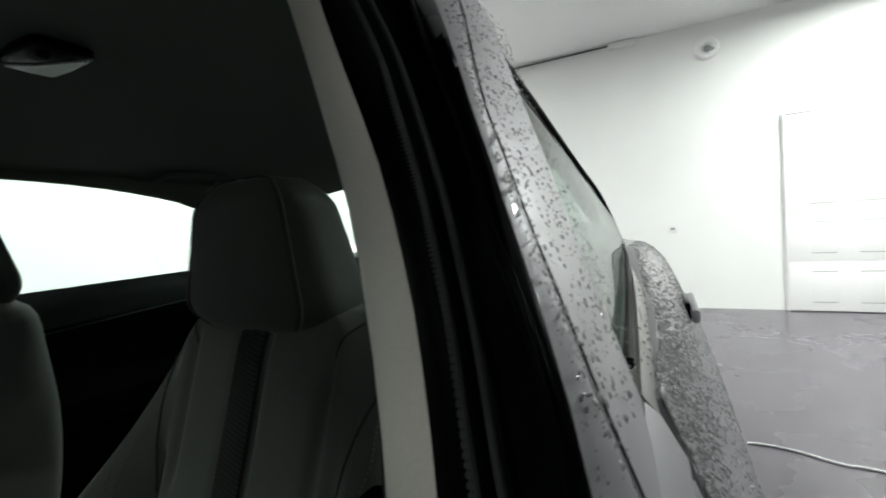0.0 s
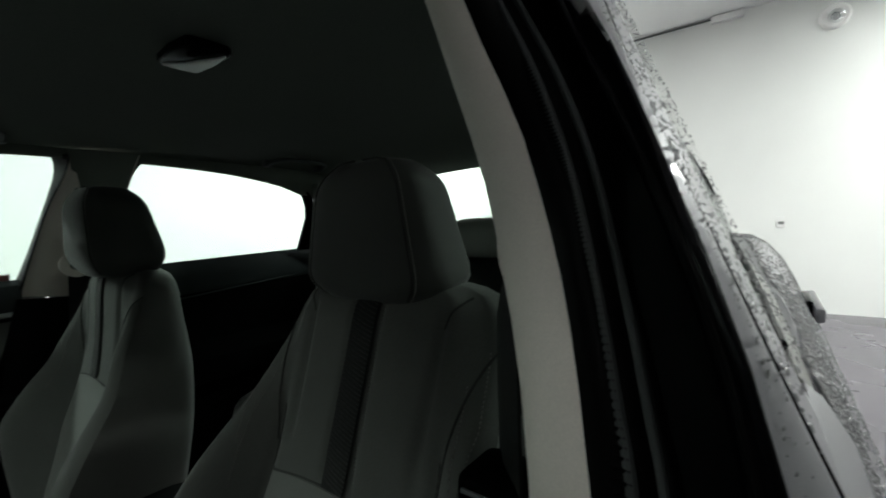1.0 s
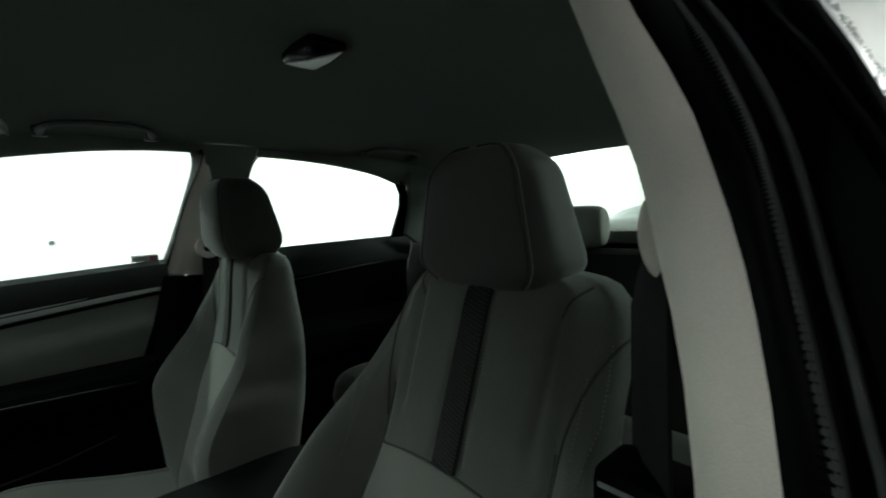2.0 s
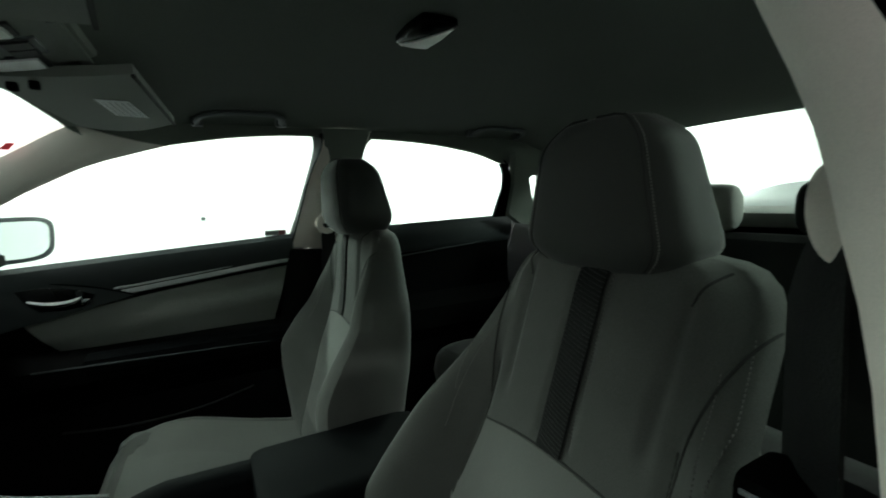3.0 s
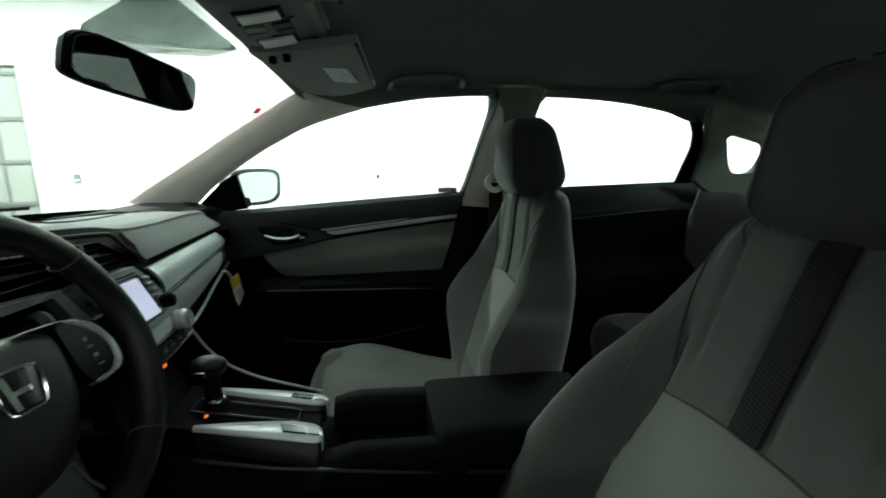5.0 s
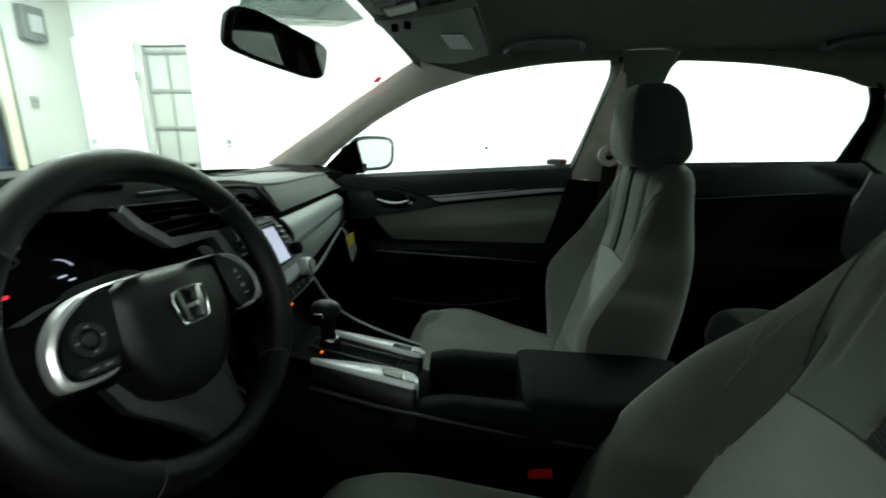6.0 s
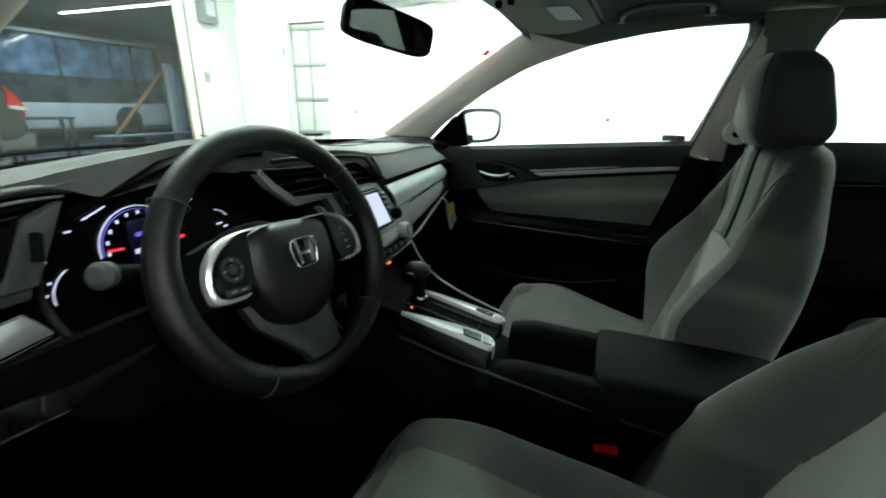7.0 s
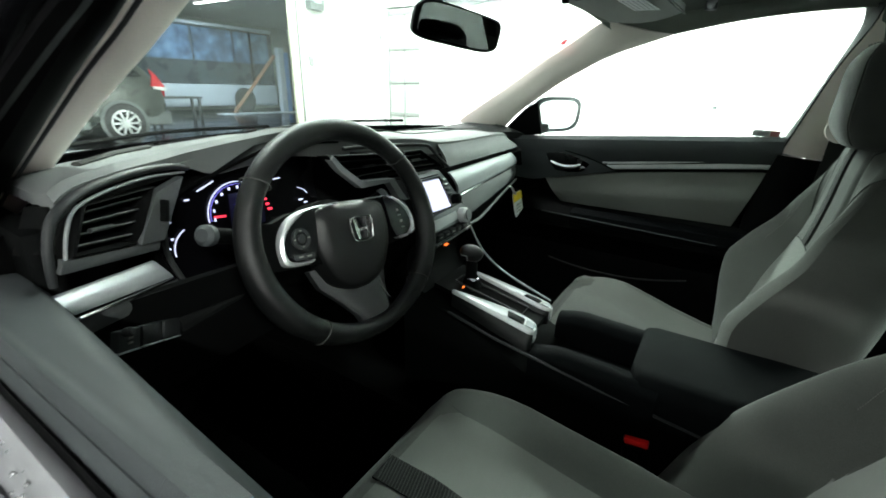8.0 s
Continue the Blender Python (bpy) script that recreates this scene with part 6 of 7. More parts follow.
# centre: vents, radio, climate
air_vent((-0.275, 0.115, 1.026), (-0.135, 0.11, 1.016), (-0.115, 0.105, 0.976), (-0.235, 0.11, 0.974), 3)
air_vent((-0.120, 0.11, 1.015), (-0.040, 0.115, 1.012), (0.040, 0.11, 0.967), (-0.100, 0.105, 0.975), 3)
part("vent_brow", tube(spline([(-0.262, 0.105, 1.036), (-0.214, 0.103, 1.035), (-0.122, 0.10, 1.030), (-0.045, 0.10, 1.023), (-0.022, 0.102, 1.017), (0.012, 0.105, 0.996), (0.070, 0.11, 0.962)], 28), 0.0032, 8), DASH_DARK, dash, "dark vent brow")
lip = [Vector(p) for p in ((-0.292, 0.098, 1.026), (-0.276, 0.094, 1.006), (-0.238, 0.088, 0.976), (-0.166, 0.084, 0.973), (-0.140, 0.084, 0.941), (-0.114, 0.082, 0.912))]
wide = [Vector(p) for p in ((0.004, 0, 0.006), (0.006, 0, 0.006), (0.004, 0, 0.009), (0.012, 0, 0.004), (0.014, 0, 0.003), (0.014, 0, 0.002))]
part("vent_lip", sheet([[p - w * 0.6 + Vector((0, 0.012, 0)), p - w * 0.55, p + w * 0.55, p + w * 0.6 + Vector((0, 0.012, 0))] for p, w in zip(lip, wide)], 0.003, (0, -1, 0)), LIP, dash, "grey angular vent lip")
part("stack_cheek", sheet(quad((-0.160, 0.092, 0.968), (-0.118, 0.090, 0.968), (-0.085, 0.080, 0.892), (-0.112, 0.084, 0.905), 5, 5, 0.002), 0.01, (0, -1, 0)), DASH_DARK, dash)
RY = 0.085
rad = part("radio", sheet(quad((-0.135, RY + 0.008, 0.968), (-0.004, RY + 0.004, 0.968), (0.078, RY - 0.004, 0.886), (-0.082, RY - 0.006, 0.874), 8, 6, 0.004), 0.02, (0, -1, 0)), FASCIA, dash, "grey radio with lit touch screen")
part("screen", sheet(quad((-0.083, RY - 0.005, 0.954), (-0.020, RY - 0.007, 0.953), (0.022, RY - 0.013, 0.888), (-0.050, RY - 0.014, 0.890), 2, 2), 0.003, (0, -1, 0)), RADIO_GLOW, rad, "lit pale screen")
part("screen_bezel", tube([Vector((-0.088, RY - 0.003, 0.958)), Vector((-0.017, RY - 0.005, 0.957)), Vector((0.028, RY - 0.012, 0.884)), Vector((-0.054, RY - 0.013, 0.886))], 0.0022, 6, closed=True), GLOSS, rad)
part("disc_slot", tube([(-0.088, RY - 0.004, 0.963), (-0.022, RY - 0.006, 0.963)], 0.0012, 6), GLOSS, rad, "dark disc slot")
for k in range(5):
    part("button", box((-0.126 + 0.010 * k, RY - 0.010, 0.945 - 0.014 * k), (-0.106 + 0.010 * k, RY - 0.002, 0.954 - 0.014 * k), 0.002), SWITCH, rad)
for k in range(4):
    part("button", box((-0.008 + 0.010 * k, RY - 0.010, 0.945 - 0.012 * k), (0.007 + 0.010 * k, RY - 0.002, 0.951 - 0.012 * k), 0.0015), BOX_GREY, rad)
part("knob", disc((0.034, RY - 0.010, 0.901), (0.1, -1, 0.2), 0.011, 0.018, 24, bevel=0.003), BLACK, rad, "black volume knob")
part("button", disc((0.052, RY - 0.010, 0.903), (0.1, -1, 0.2), 0.006, 0.008, 16, bevel=0.002), FASCIA, rad)
cli = part("climate_panel", sheet(quad((-0.082, RY - 0.008, 0.872), (0.082, RY - 0.006, 0.882), (0.116, RY - 0.010, 0.818), (-0.045, RY - 0.014, 0.812), 8, 5, 0.004), 0.02, (0, -1, 0)), FASCIA, dash, "grey climate panel with a chrome knob")
part("climate_display", sheet(quad((-0.060, RY - 0.014, 0.866), (0.044, RY - 0.014, 0.872), (0.050, RY - 0.016, 0.852), (-0.052, RY - 0.017, 0.846), 4, 3), 0.003, (0, -1, 0)), ARM_SILVER, cli, "pale grey display")
part("button_bed", sheet(quad((-0.050, RY - 0.016, 0.842), (0.086, RY - 0.015, 0.842), (0.096, RY - 0.017, 0.823), (-0.042, RY - 0.019, 0.818), 6, 3), 0.003, (0, -1, 0)), GLOSS, cli, "gloss black button row")
for k in range(5):
    part("button", box((-0.040 + 0.025 * k, RY - 0.024, 0.8245 + 0.0010 * k), (-0.020 + 0.025 * k, RY - 0.014, 0.8365 + 0.0008 * k), 0.002), SWITCH, cli)
    part("button_mark", box((-0.034 + 0.025 * k, RY - 0.0246, 0.8295 + 0.0010 * k), (-0.026 + 0.025 * k, RY - 0.0238, 0.8318 + 0.0008 * k), 0), STITCH, cli)
part("knob", disc((0.070, RY - 0.012, 0.856), (0.05, -1, 0.2), 0.0175, 0.018, 28, bevel=0.004), STRIP, cli, "silver temperature knob")
part("knob_cap", disc((0.0708, RY - 0.030, 0.8598), (0.05, -1, 0.2), 0.0125, 0.003, 24), FASCIA, cli)
part("silver_bar", tube([(-0.044, RY - 0.018, 0.811), (0.03, RY - 0.018, 0.814), (0.112, RY - 0.014, 0.818)], 0.0028, 8), CHROME, cli)
part("pilot_light", box((0.008, RY - 0.012, 0.797), (0.018, RY - 0.006, 0.802), 0.001), HAZARD, dash, "orange pilot light")
edge_line = spline([(0.080, 0.080, 0.890), (0.105, 0.076, 0.845), (0.122, 0.070, 0.808), (0.124, 0.045, 0.768), (0.112, 0.005, 0.742), (0.092, -0.05, 0.727), (0.075, -0.11, 0.716), (0.068, -0.16, 0.704)], 30)
part("centre_stack_panel", sheet([[p, p + Vector((0.010, 0.012, -0.004)), p + Vector((0.022, 0.02, -0.06)), p + Vector((0.022, 0.02, -0.14))] for p in edge_line], 0.006, (1, 0, 0)), BLACK, dash, "black side of the centre stack")
part("stack_edge", tube(edge_line, 0.0026, 8), FASCIA, dash, "grey edge line of the centre stack")
part("lower_facia", sheet(quad((-0.08, RY, 0.815), (0.105, RY + 0.005, 0.825), (0.11, RY - 0.02, 0.72), (-0.09, RY - 0.02, 0.72), 6, 5, -0.02), 0.02, (0, -1, 0)), BLACK, dash)
# passenger side
rows = []
for p in [q for q in spline(FRONT, 81) if q.x > 0.05]:
    s = (p.x - 0.07) / 0.55
    low_ = Vector((p.x, 0.112 + 0.083 * s, 0.962 - 0.018 * s))
    rows.append([p + Vector((0, 0.006, 0.002)), p + Vector((0, -0.004, -0.010))] + [(p + Vector((0, -0.004, -0.010))).lerp(low_, t) + Vector((0, -0.006 * math.sin(math.pi * t), 0)) for t in (0.35, 0.7, 1.0)] + [low_ + Vector((0, 0.02, -0.006))])
part("pad_face", sheet(rows, 0.006, (0, -1, 0.3)), DASH, dash, "soft grey padded dash face")
part("silver_panel", sheet(quad((0.07, 0.108, 0.950), (0.60, 0.19, 0.932), (0.63, 0.18, 0.895), (0.11, 0.105, 0.895), 12, 6, 0.008), 0.006, (0, -1, 0)), SILVER, dash, "satin silver inlay")
part("silver_edge", tube([(0.108, 0.098, 0.893), (0.35, 0.135, 0.892), (0.63, 0.174, 0.893)], 0.0022, 6), CHROME, dash)
part("glovebox", sheet(quad((0.11, 0.115, 0.890), (0.63, 0.19, 0.890), (0.60, 0.175, 0.845), (0.13, 0.115, 0.812), 12, 6, 0.008), 0.012, (0, -1, 0)), DASH, dash, "dark grey glovebox lid")
part("glovebox_edge", tube(spline([(0.12, 0.112, 0.805), (0.20, 0.118, 0.795), (0.30, 0.135, 0.79), (0.45, 0.15, 0.82), (0.60, 0.165, 0.845)], 18), 0.004, 8), DASH, dash, "pale lower edge")
part("glovebox_lower", sheet(quad((0.11, 0.125, 0.80), (0.63, 0.19, 0.84), (0.63, 0.30, 0.60), (0.11, 0.24, 0.60), 8, 5, 0.006), 0.012, (0, -1, 0)), BLACK, dash)
air_vent((0.61, 0.165, 0.94), (0.675, 0.195, 0.94), (0.69, 0.195, 0.895), (0.63, 0.165, 0.89), 3)

# hang tag at the dash end
tag = thing("paper_tag", "yellow and white paper tag hanging from dash end", "tag", (0.54, 0.13, 0.77))
part("card", plate([(0.512, 0.136, 0.812), (0.576, 0.136, 0.815), (0.604, 0.132, 0.748), (0.542, 0.128, 0.728), (0.524, 0.128, 0.748)], 0.0012, (0.2, 1, 0)), LABEL_WHITE, tag)
part("yellow_band", plate([(0.512, 0.1345, 0.812), (0.576, 0.1345, 0.815), (0.587, 0.133, 0.788), (0.517, 0.1315, 0.783)], 0.001, (0.2, -1, 0)), LABEL_YELLOW, tag, "yellow printed band")
for k in range(3):
    part("tag_print", plate([(0.532 + 0.006 * k, 0.1285, 0.772 - 0.012 * k), (0.575 + 0.006 * k, 0.1305, 0.776 - 0.012 * k), (0.576 + 0.006 * k, 0.1305, 0.773 - 0.012 * k), (0.533 + 0.006 * k, 0.1285, 0.769 - 0.012 * k)], 0.0008, (0.2, -1, 0)), LABEL_INK, tag)
part("loop", tube(spline([(0.482, 0.14, 0.845), (0.50, 0.136, 0.838), (0.53, 0.134, 0.808)], 8), 0.005, 6, flat=0.3), LABEL_WHITE, tag)


# ---- steering wheel ----
WC, WR, TIP = Vector((-0.342, 0.008, 0.941)), 0.149, radians(19)
WM = Matrix.Translation(WC) @ Matrix.Rotation(-TIP, 4, "X")


def on_wheel(x, z, d=0.0):
    """A point of the wheel's plane: x across, z up, d towards the driver."""
    return WM @ Vector((x * 0.872 * 1.085, -d, z * 0.872 * 0.945))


sw = thing("steering_wheel", "black leather-look steering wheel with silver spoke trim", "steering wheel", WC)
bm = bmesh.new()
rows = []
for k in range(72):
    a = 2 * math.pi * k / 72
    rr = 0.0155 + 0.0015 * math.cos(3 * a)
    rows.append([bm.verts.new(on_wheel((WR + rr * 0.95 * math.cos(b)) * math.sin(a) / 0.872, (WR + rr * 0.95 * math.cos(b)) * math.cos(a) / 0.872, rr * math.sin(b))) for b in np.linspace(0, 2 * math.pi, 16, endpoint=False)])
for k in range(72):
    for j in range(16):
        bm.faces.new((rows[k][j], rows[(k + 1) % 72][j], rows[(k + 1) % 72][(j + 1) % 16], rows[k][(j + 1) % 16]))
rim = part("rim", bm, LEATHER, sw)
for a in (-52, 52, -140, 140):
    r_ = radians(a)
    part("rim_seam", tube([on_wheel((WR + 0.0162 * math.cos(b)) * math.sin(r_) / 0.872, (WR + 0.0162 * math.cos(b)) * math.cos(r_) / 0.872, 0.0170 * math.sin(b)) for b in np.linspace(0, 2 * math.pi, 20, endpoint=False)], 0.0010, 5, closed=True), SEAM, rim)
ROLL = radians(-5.5)


def on_hub(x, z, d=0.0):
    """A point of the hub, which sits below the rim's plane and is turned a little."""
    return on_wheel(0.008 + x * math.cos(ROLL) - z * math.sin(ROLL), x * math.sin(ROLL) + z * math.cos(ROLL), d)


half = [(0.022, 0.0485), (0.045, 0.047), (0.060, 0.043), (0.069, 0.036), (0.0735, 0.022), (0.0745, -0.005), (0.0715, -0.028), (0.066, -0.045), (0.053, -0.072), (0.042, -0.084), (0.028, -0.093), (0.012, -0.099)]
pad = half + [(-x, z) for x, z in half[::-1]]
rings = [[on_hub(x * s, z * s - 0.006 * (1 - s), d) for x, z in pad] for s, d in ((1.0, -0.045), (1.07, -0.030), (1.05, -0.021), (1.0, -0.0125), (0.985, -0.0095), (0.95, -0.0075), (0.86, -0.003), (0.7, 0.0), (0.45, 0.002), (0.2, 0.0025))]
part("airbag_pad", loft(rings), PAD, sw, "black grained airbag cover")
part("hub_back", disc(on_wheel(0, -0.01, -0.09), WM.to_3x3() @ Vector((0, -1, 0)), 0.06, 0.05, 24, bevel=0.01), BLACK, sw)
TRIM_OUTER = [(0.030, 0.0500), (0.066, 0.0495), (0.088, 0.047), (0.104, 0.0425), (0.118, 0.0335), (0.130, 0.0185), (0.1365, 0.002), (0.1375, -0.016), (0.134, -0.030), (0.118, -0.0355), (0.097, -0.037), (0.087, -0.033)]
TRIM_INNER = [(0.030, 0.0485), (0.066, 0.0475), (0.086, 0.043), (0.096, 0.0365), (0.108, 0.0285), (0.120, 0.0160), (0.1270, 0.001), (0.1275, -0.014), (0.124, -0.0235), (0.116, -0.0285), (0.098, -0.0315), (0.089, -0.030)]
for sg in (-1, 1):
    sp = [(sg * 0.055, 0.047), (sg * 0.100, 0.046), (sg * 0.135, 0.034), (sg * 0.176, 0.040), (sg * 0.178, -0.030), (sg * 0.140, -0.036), (sg * 0.100, -0.040), (sg * 0.060, -0.044)]
    part("spoke", loft([[on_hub(x, z, d + 0.010 * smooth01((abs(x) - 0.12) / 0.05)) for x, z in sp] for d in (-0.034, -0.014)]), BLACK, sw)
    pod = [(sg * 0.070, 0.044), (sg * 0.090, 0.042), (sg * 0.108, 0.028), (sg * 0.121, 0.014), (sg * 0.127, -0.003), (sg * 0.126, -0.018), (sg * 0.116, -0.028), (sg * 0.086, -0.032), (sg * 0.076, -0.010)]
    pd_ = part("button_pod", loft([[on_hub(x, z, d) for x, z in pod] for d in (-0.012, -0.0045)]), GLOSS, sw)
    rows = []
    for o, n_ in zip(spline([(x, z, 0) for x, z in TRIM_OUTER], 44), spline([(x, z, 0) for x, z in TRIM_INNER], 44)):
        rows.append([on_hub(sg * q.x, q.y, d) for q, d in ((o, -0.010), (o.lerp(n_, 0.15), -0.0035), (o.lerp(n_, 0.5), -0.0015), (o.lerp(n_, 0.85), -0.0035), (n_, -0.008))])
    part("silver_trim", sheet(rows, 0.003, WM.to_3x3() @ Vector((0, -1, 0))), ALLOY, sw, "silver spoke trim")
    if sg < 0:
        part("control_ring", disc(on_hub(-0.103, 0.004, -0.0045), WM.to_3x3() @ Vector((0, -1, 0)), 0.0135, 0.003, 28, inner=0.0085), SWITCH, pd_, "round control pad")
        part("control_button", disc(on_hub(-0.103, 0.004, -0.0045), WM.to_3x3() @ Vector((0, -1, 0)), 0.006, 0.004, 20, bevel=0.001), SWITCH, pd_)
        marks = [(-0.103 + 0.011 * math.cos(a), 0.004 + 0.012 * math.sin(a), 0.0016, 0.0010) for a in np.arange(4) * math.pi / 2] + [(-0.110, -0.0225, 0.0035, 0.0012), (-0.097, -0.0235, 0.0035, 0.0012)]
        part("control_bar", loft([[on_hub(x, z, d) for x, z in ((-0.121, -0.018), (-0.087, -0.020), (-0.088, -0.0275), (-0.119, -0.0265))] for d in (-0.0045, -0.001)]), SWITCH, pd_)
    else:
        marks = [(0.098, 0.018, 0.0025, 0.0025), (0.1005, 0.008, 0.0040, 0.0010), (0.103, -0.004, 0.0028, 0.0026), (0.105, -0.016, 0.0042, 0.0010)]
    for x, z, w, h in marks:
        part("control_mark", loft([[on_hub(x + a, z + b, d) for a, b in ((-w, -h), (w, -h), (w, h), (-w, h))] for d in (-0.0046, -0.0005 if sg < 0 else -0.0036)]), STITCH, pd_)
lower = [(0.078, -0.045), (0.070, -0.080), (0.050, -0.112), (0.034, -0.145), (0.030, -0.166), (0.036, -0.180)]
rows = []
for x, z in lower:
    d = -0.026 + 0.026 * smooth01((-0.06 - z) / 0.11)
    rows.append([on_wheel(0.006 + x * q, z, d - 0.012 * abs(q) ** 4) for q in (-1, -0.92, -0.6, -0.2, 0.2, 0.6, 0.92, 1)])
part("lower_spoke", sheet(rows, 0.010, WM.to_3x3() @ Vector((0, -1, 0))), SPOKE, sw, "dark grey lower spoke")
part("spoke_groove", tube([on_wheel(x, z, d) for x, z, d in ((0.030, -0.098, -0.010), (0.028, -0.118, -0.006), (0.033, -0.140, -0.002))], 0.0012, 6), SEAM, sw)
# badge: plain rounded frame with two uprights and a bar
BT = 0.0065
fr_ = [(-0.0185, -0.018), (-0.0215, -0.004), (-0.0225, 0.010), (-0.020, 0.0175), (-0.011, 0.020), (0.011, 0.020), (0.020, 0.0175), (0.0225, 0.010), (0.0215, -0.004), (0.0185, -0.018), (0.012, -0.0215), (-0.012, -0.0215)]
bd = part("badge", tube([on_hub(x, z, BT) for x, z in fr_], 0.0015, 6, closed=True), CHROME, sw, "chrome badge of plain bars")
for sg in (-1, 1):
    part("badge_bar", loft([[on_hub(sg * x, z, d) for x, z in ((0.0065, -0.0175), (0.0125, -0.0180), (0.0175, 0.0170), (0.0105, 0.0175))] for d in (BT - 0.003, BT + 0.001)]), CHROME, bd)
part("badge_bar", loft([[on_hub(x, z, d) for x, z in ((-0.008, -0.004), (0.008, -0.004), (0.008, 0.001), (-0.008, 0.001))] for d in (BT - 0.003, BT)]), CHROME, bd)
part("badge_field", loft([[on_hub(x * 0.95, z * 0.95, d) for x, z in fr_] for d in (BT - 0.006, BT - 0.0025)]), GLOSS, bd)
col = part("column_cover", tube([on_wheel(0, -0.015, -0.05), on_wheel(0, -0.03, -0.20)], 0.05, 16), BLACK, sw)
for sg, tip in ((-1, Vector((-0.510, 0.076, 0.964))), (1, on_wheel(0.150, 0.04, -0.07))):
    root = on_wheel(sg * 0.04, -0.005, -0.08)
    stp = part("stalk", tube(spline([root, root.lerp(tip, 0.5) + Vector((0, 0.004, 0.004)), tip], 10), lambda s: 0.008 + 0.002 * s, 12), BLACK, sw, "black column stalk")
    part("stalk_knob", disc(tip, (tip - root) + Vector((0, -0.06, 0)), 0.0125, 0.014, 24, bevel=0.005), DOORTOP, stp, "grey stalk end")
    for k in range(3):
        part("stalk_mark", box((-0.0025, -0.001, -0.001), (0.0025, 0.001, 0.001), 0, Matrix.Translation(root.lerp(tip, 0.62 + 0.09 * k) + Vector((0, -0.0105, 0.002)))), STITCH, stp)

# ---- centre console ----
con = thing("centre_console", "black centre console with silver shifter surround and armrest", "console", (0.02, -0.25, 0.26))


def cbar(ys_, xl, xr, zt_, zb, bow=0.006):
    rings = []
    for y in ys_:
        l, r, t_ = xl(y), xr(y), zt_(y)
        rings.append([(l, y, zb), (l - 0.002, y, t_ - 0.02), (l + 0.006, y, t_ - 0.004), (l + 0.016, y, t_), (r - 0.016, y, t_), (r - 0.006, y, t_ - 0.004), (r + 0.002, y, t_ - 0.02), (r, y, zb)])
    return loft(rings)


part("console_body", cbar(np.linspace(0.12, -0.62, 14), lambda y: float(np.interp(y, [-0.6, -0.15, 0.1], [-0.070, -0.094, -0.085])), lambda y: 0.125, lambda y: float(np.interp(y, [-0.6, -0.2, 0.0, 0.12], [0.60, 0.61, 0.69, 0.72])), 0.27), BLACK, con)
part("side_line", tube([(-0.095, 0.0, 0.70), (-0.097, -0.11, 0.676), (-0.094, -0.30, 0.645), (-0.085, -0.55, 0.61)], 0.003, 6), SWITCH, con)


def cz(y):
    """Height of the shifter plate, which climbs towards the dash."""
    return 0.70 + 0.21 * (y + 0.16)


part("shifter_plate", sheet([[(x, y, cz(y) - 0.012) for x in (-0.055, 0.0, 0.07)] for y in np.linspace(-0.165, 0.06, 6)], 0.01, (0, 0, 1)), BLACK, con, "black shifter plate")
LEFT_ARM = ([(-0.073, 0.006), (-0.080, -0.066), (-0.085, -0.127), (-0.0865, -0.158), (-0.083, -0.171), (-0.070, -0.1765)], [(-0.066, 0.006), (-0.045, -0.050), (-0.030, -0.105), (-0.027, -0.143), (-0.032, -0.164), (-0.045, -0.174)])
RIGHT_ARM = ([(0.034, 0.010), (0.028, -0.050), (0.024, -0.105), (0.022, -0.143), (0.026, -0.162), (0.036, -0.172)], [(0.046, 0.010), (0.056, -0.055), (0.063, -0.115), (0.0635, -0.148), (0.060, -0.163), (0.050, -0.172)])
for near, far in (LEFT_ARM, RIGHT_ARM):
    fa = spline([(x, y, 0) for x, y in far], 34)
    na = [p.lerp(q, 0.22) for p, q in zip(spline([(x, y, 0) for x, y in near], 34), fa)]

    def arm_at(f, u, h):
        k_ = min(32, int(f * 33))
        p, q = na[k_].lerp(na[k_ + 1], f * 33 - k_), fa[k_].lerp(fa[k_ + 1], f * 33 - k_)
        w_ = p.lerp(q, u)
        return (w_.x, w_.y, cz(w_.y) + h)
    arm_ = part("silver_arm", sheet([[arm_at(f, u, h) for u, h in ((-0.02, -0.007), (0.0, -0.003), (0.05, 0.001), (0.16, 0.0035), (0.26, 0.0005), (0.74, 0.0005), (0.84, 0.0035), (0.95, 0.001), (1.0, -0.006), (1.03, -0.013))] for f in np.linspace(0, 1, 34)], 0.004, (0, 0, 1)), ARM_SILVER, con, "satin silver side arm")
    # The arm's side face turns dim here; that shade is given as black.
    part("arm_skirt", sheet([[arm_at(f, u, h) for u, h in ((-0.02, -0.004), (-0.16, -0.010), (-0.28, -0.018), (-0.34, -0.032))] for f in np.linspace(0, 0.93, 30)], 0.003, (-1, 0, 0)), PAD, arm_, "side below the arm, coloured dark for its shade")
    part("arm_heel", loft([[arm_at(1.0, u, h) for u in np.linspace(0, 1, 7)] + [Vector(arm_at(1.0, u, h - 0.004)) + Vector((0, 0.01, 0)) for u in np.linspace(1, 0, 7)] for h in (0.001, -0.022)]), ARM_SILVER, arm_)
    for k, (f0, f1) in enumerate(((0.40, 0.60), (0.63, 0.86))):
        part("switch", sheet([[arm_at(f, u, 0.0035) for u in (0.30, 0.5, 0.70)] for f in np.linspace(f0, f1, 5)], 0.003, (0, 0, 1)), GLOSS if k == 0 else FASCIA, arm_, "dark switch" if k == 0 else "satin switch")
part("gate", sheet([[(x, y, cz(y) - 0.008) for x in (-0.014, 0.014)] for y in (-0.13, 0.03)], 0.003, (0, 0, 1)), DEEP, con)
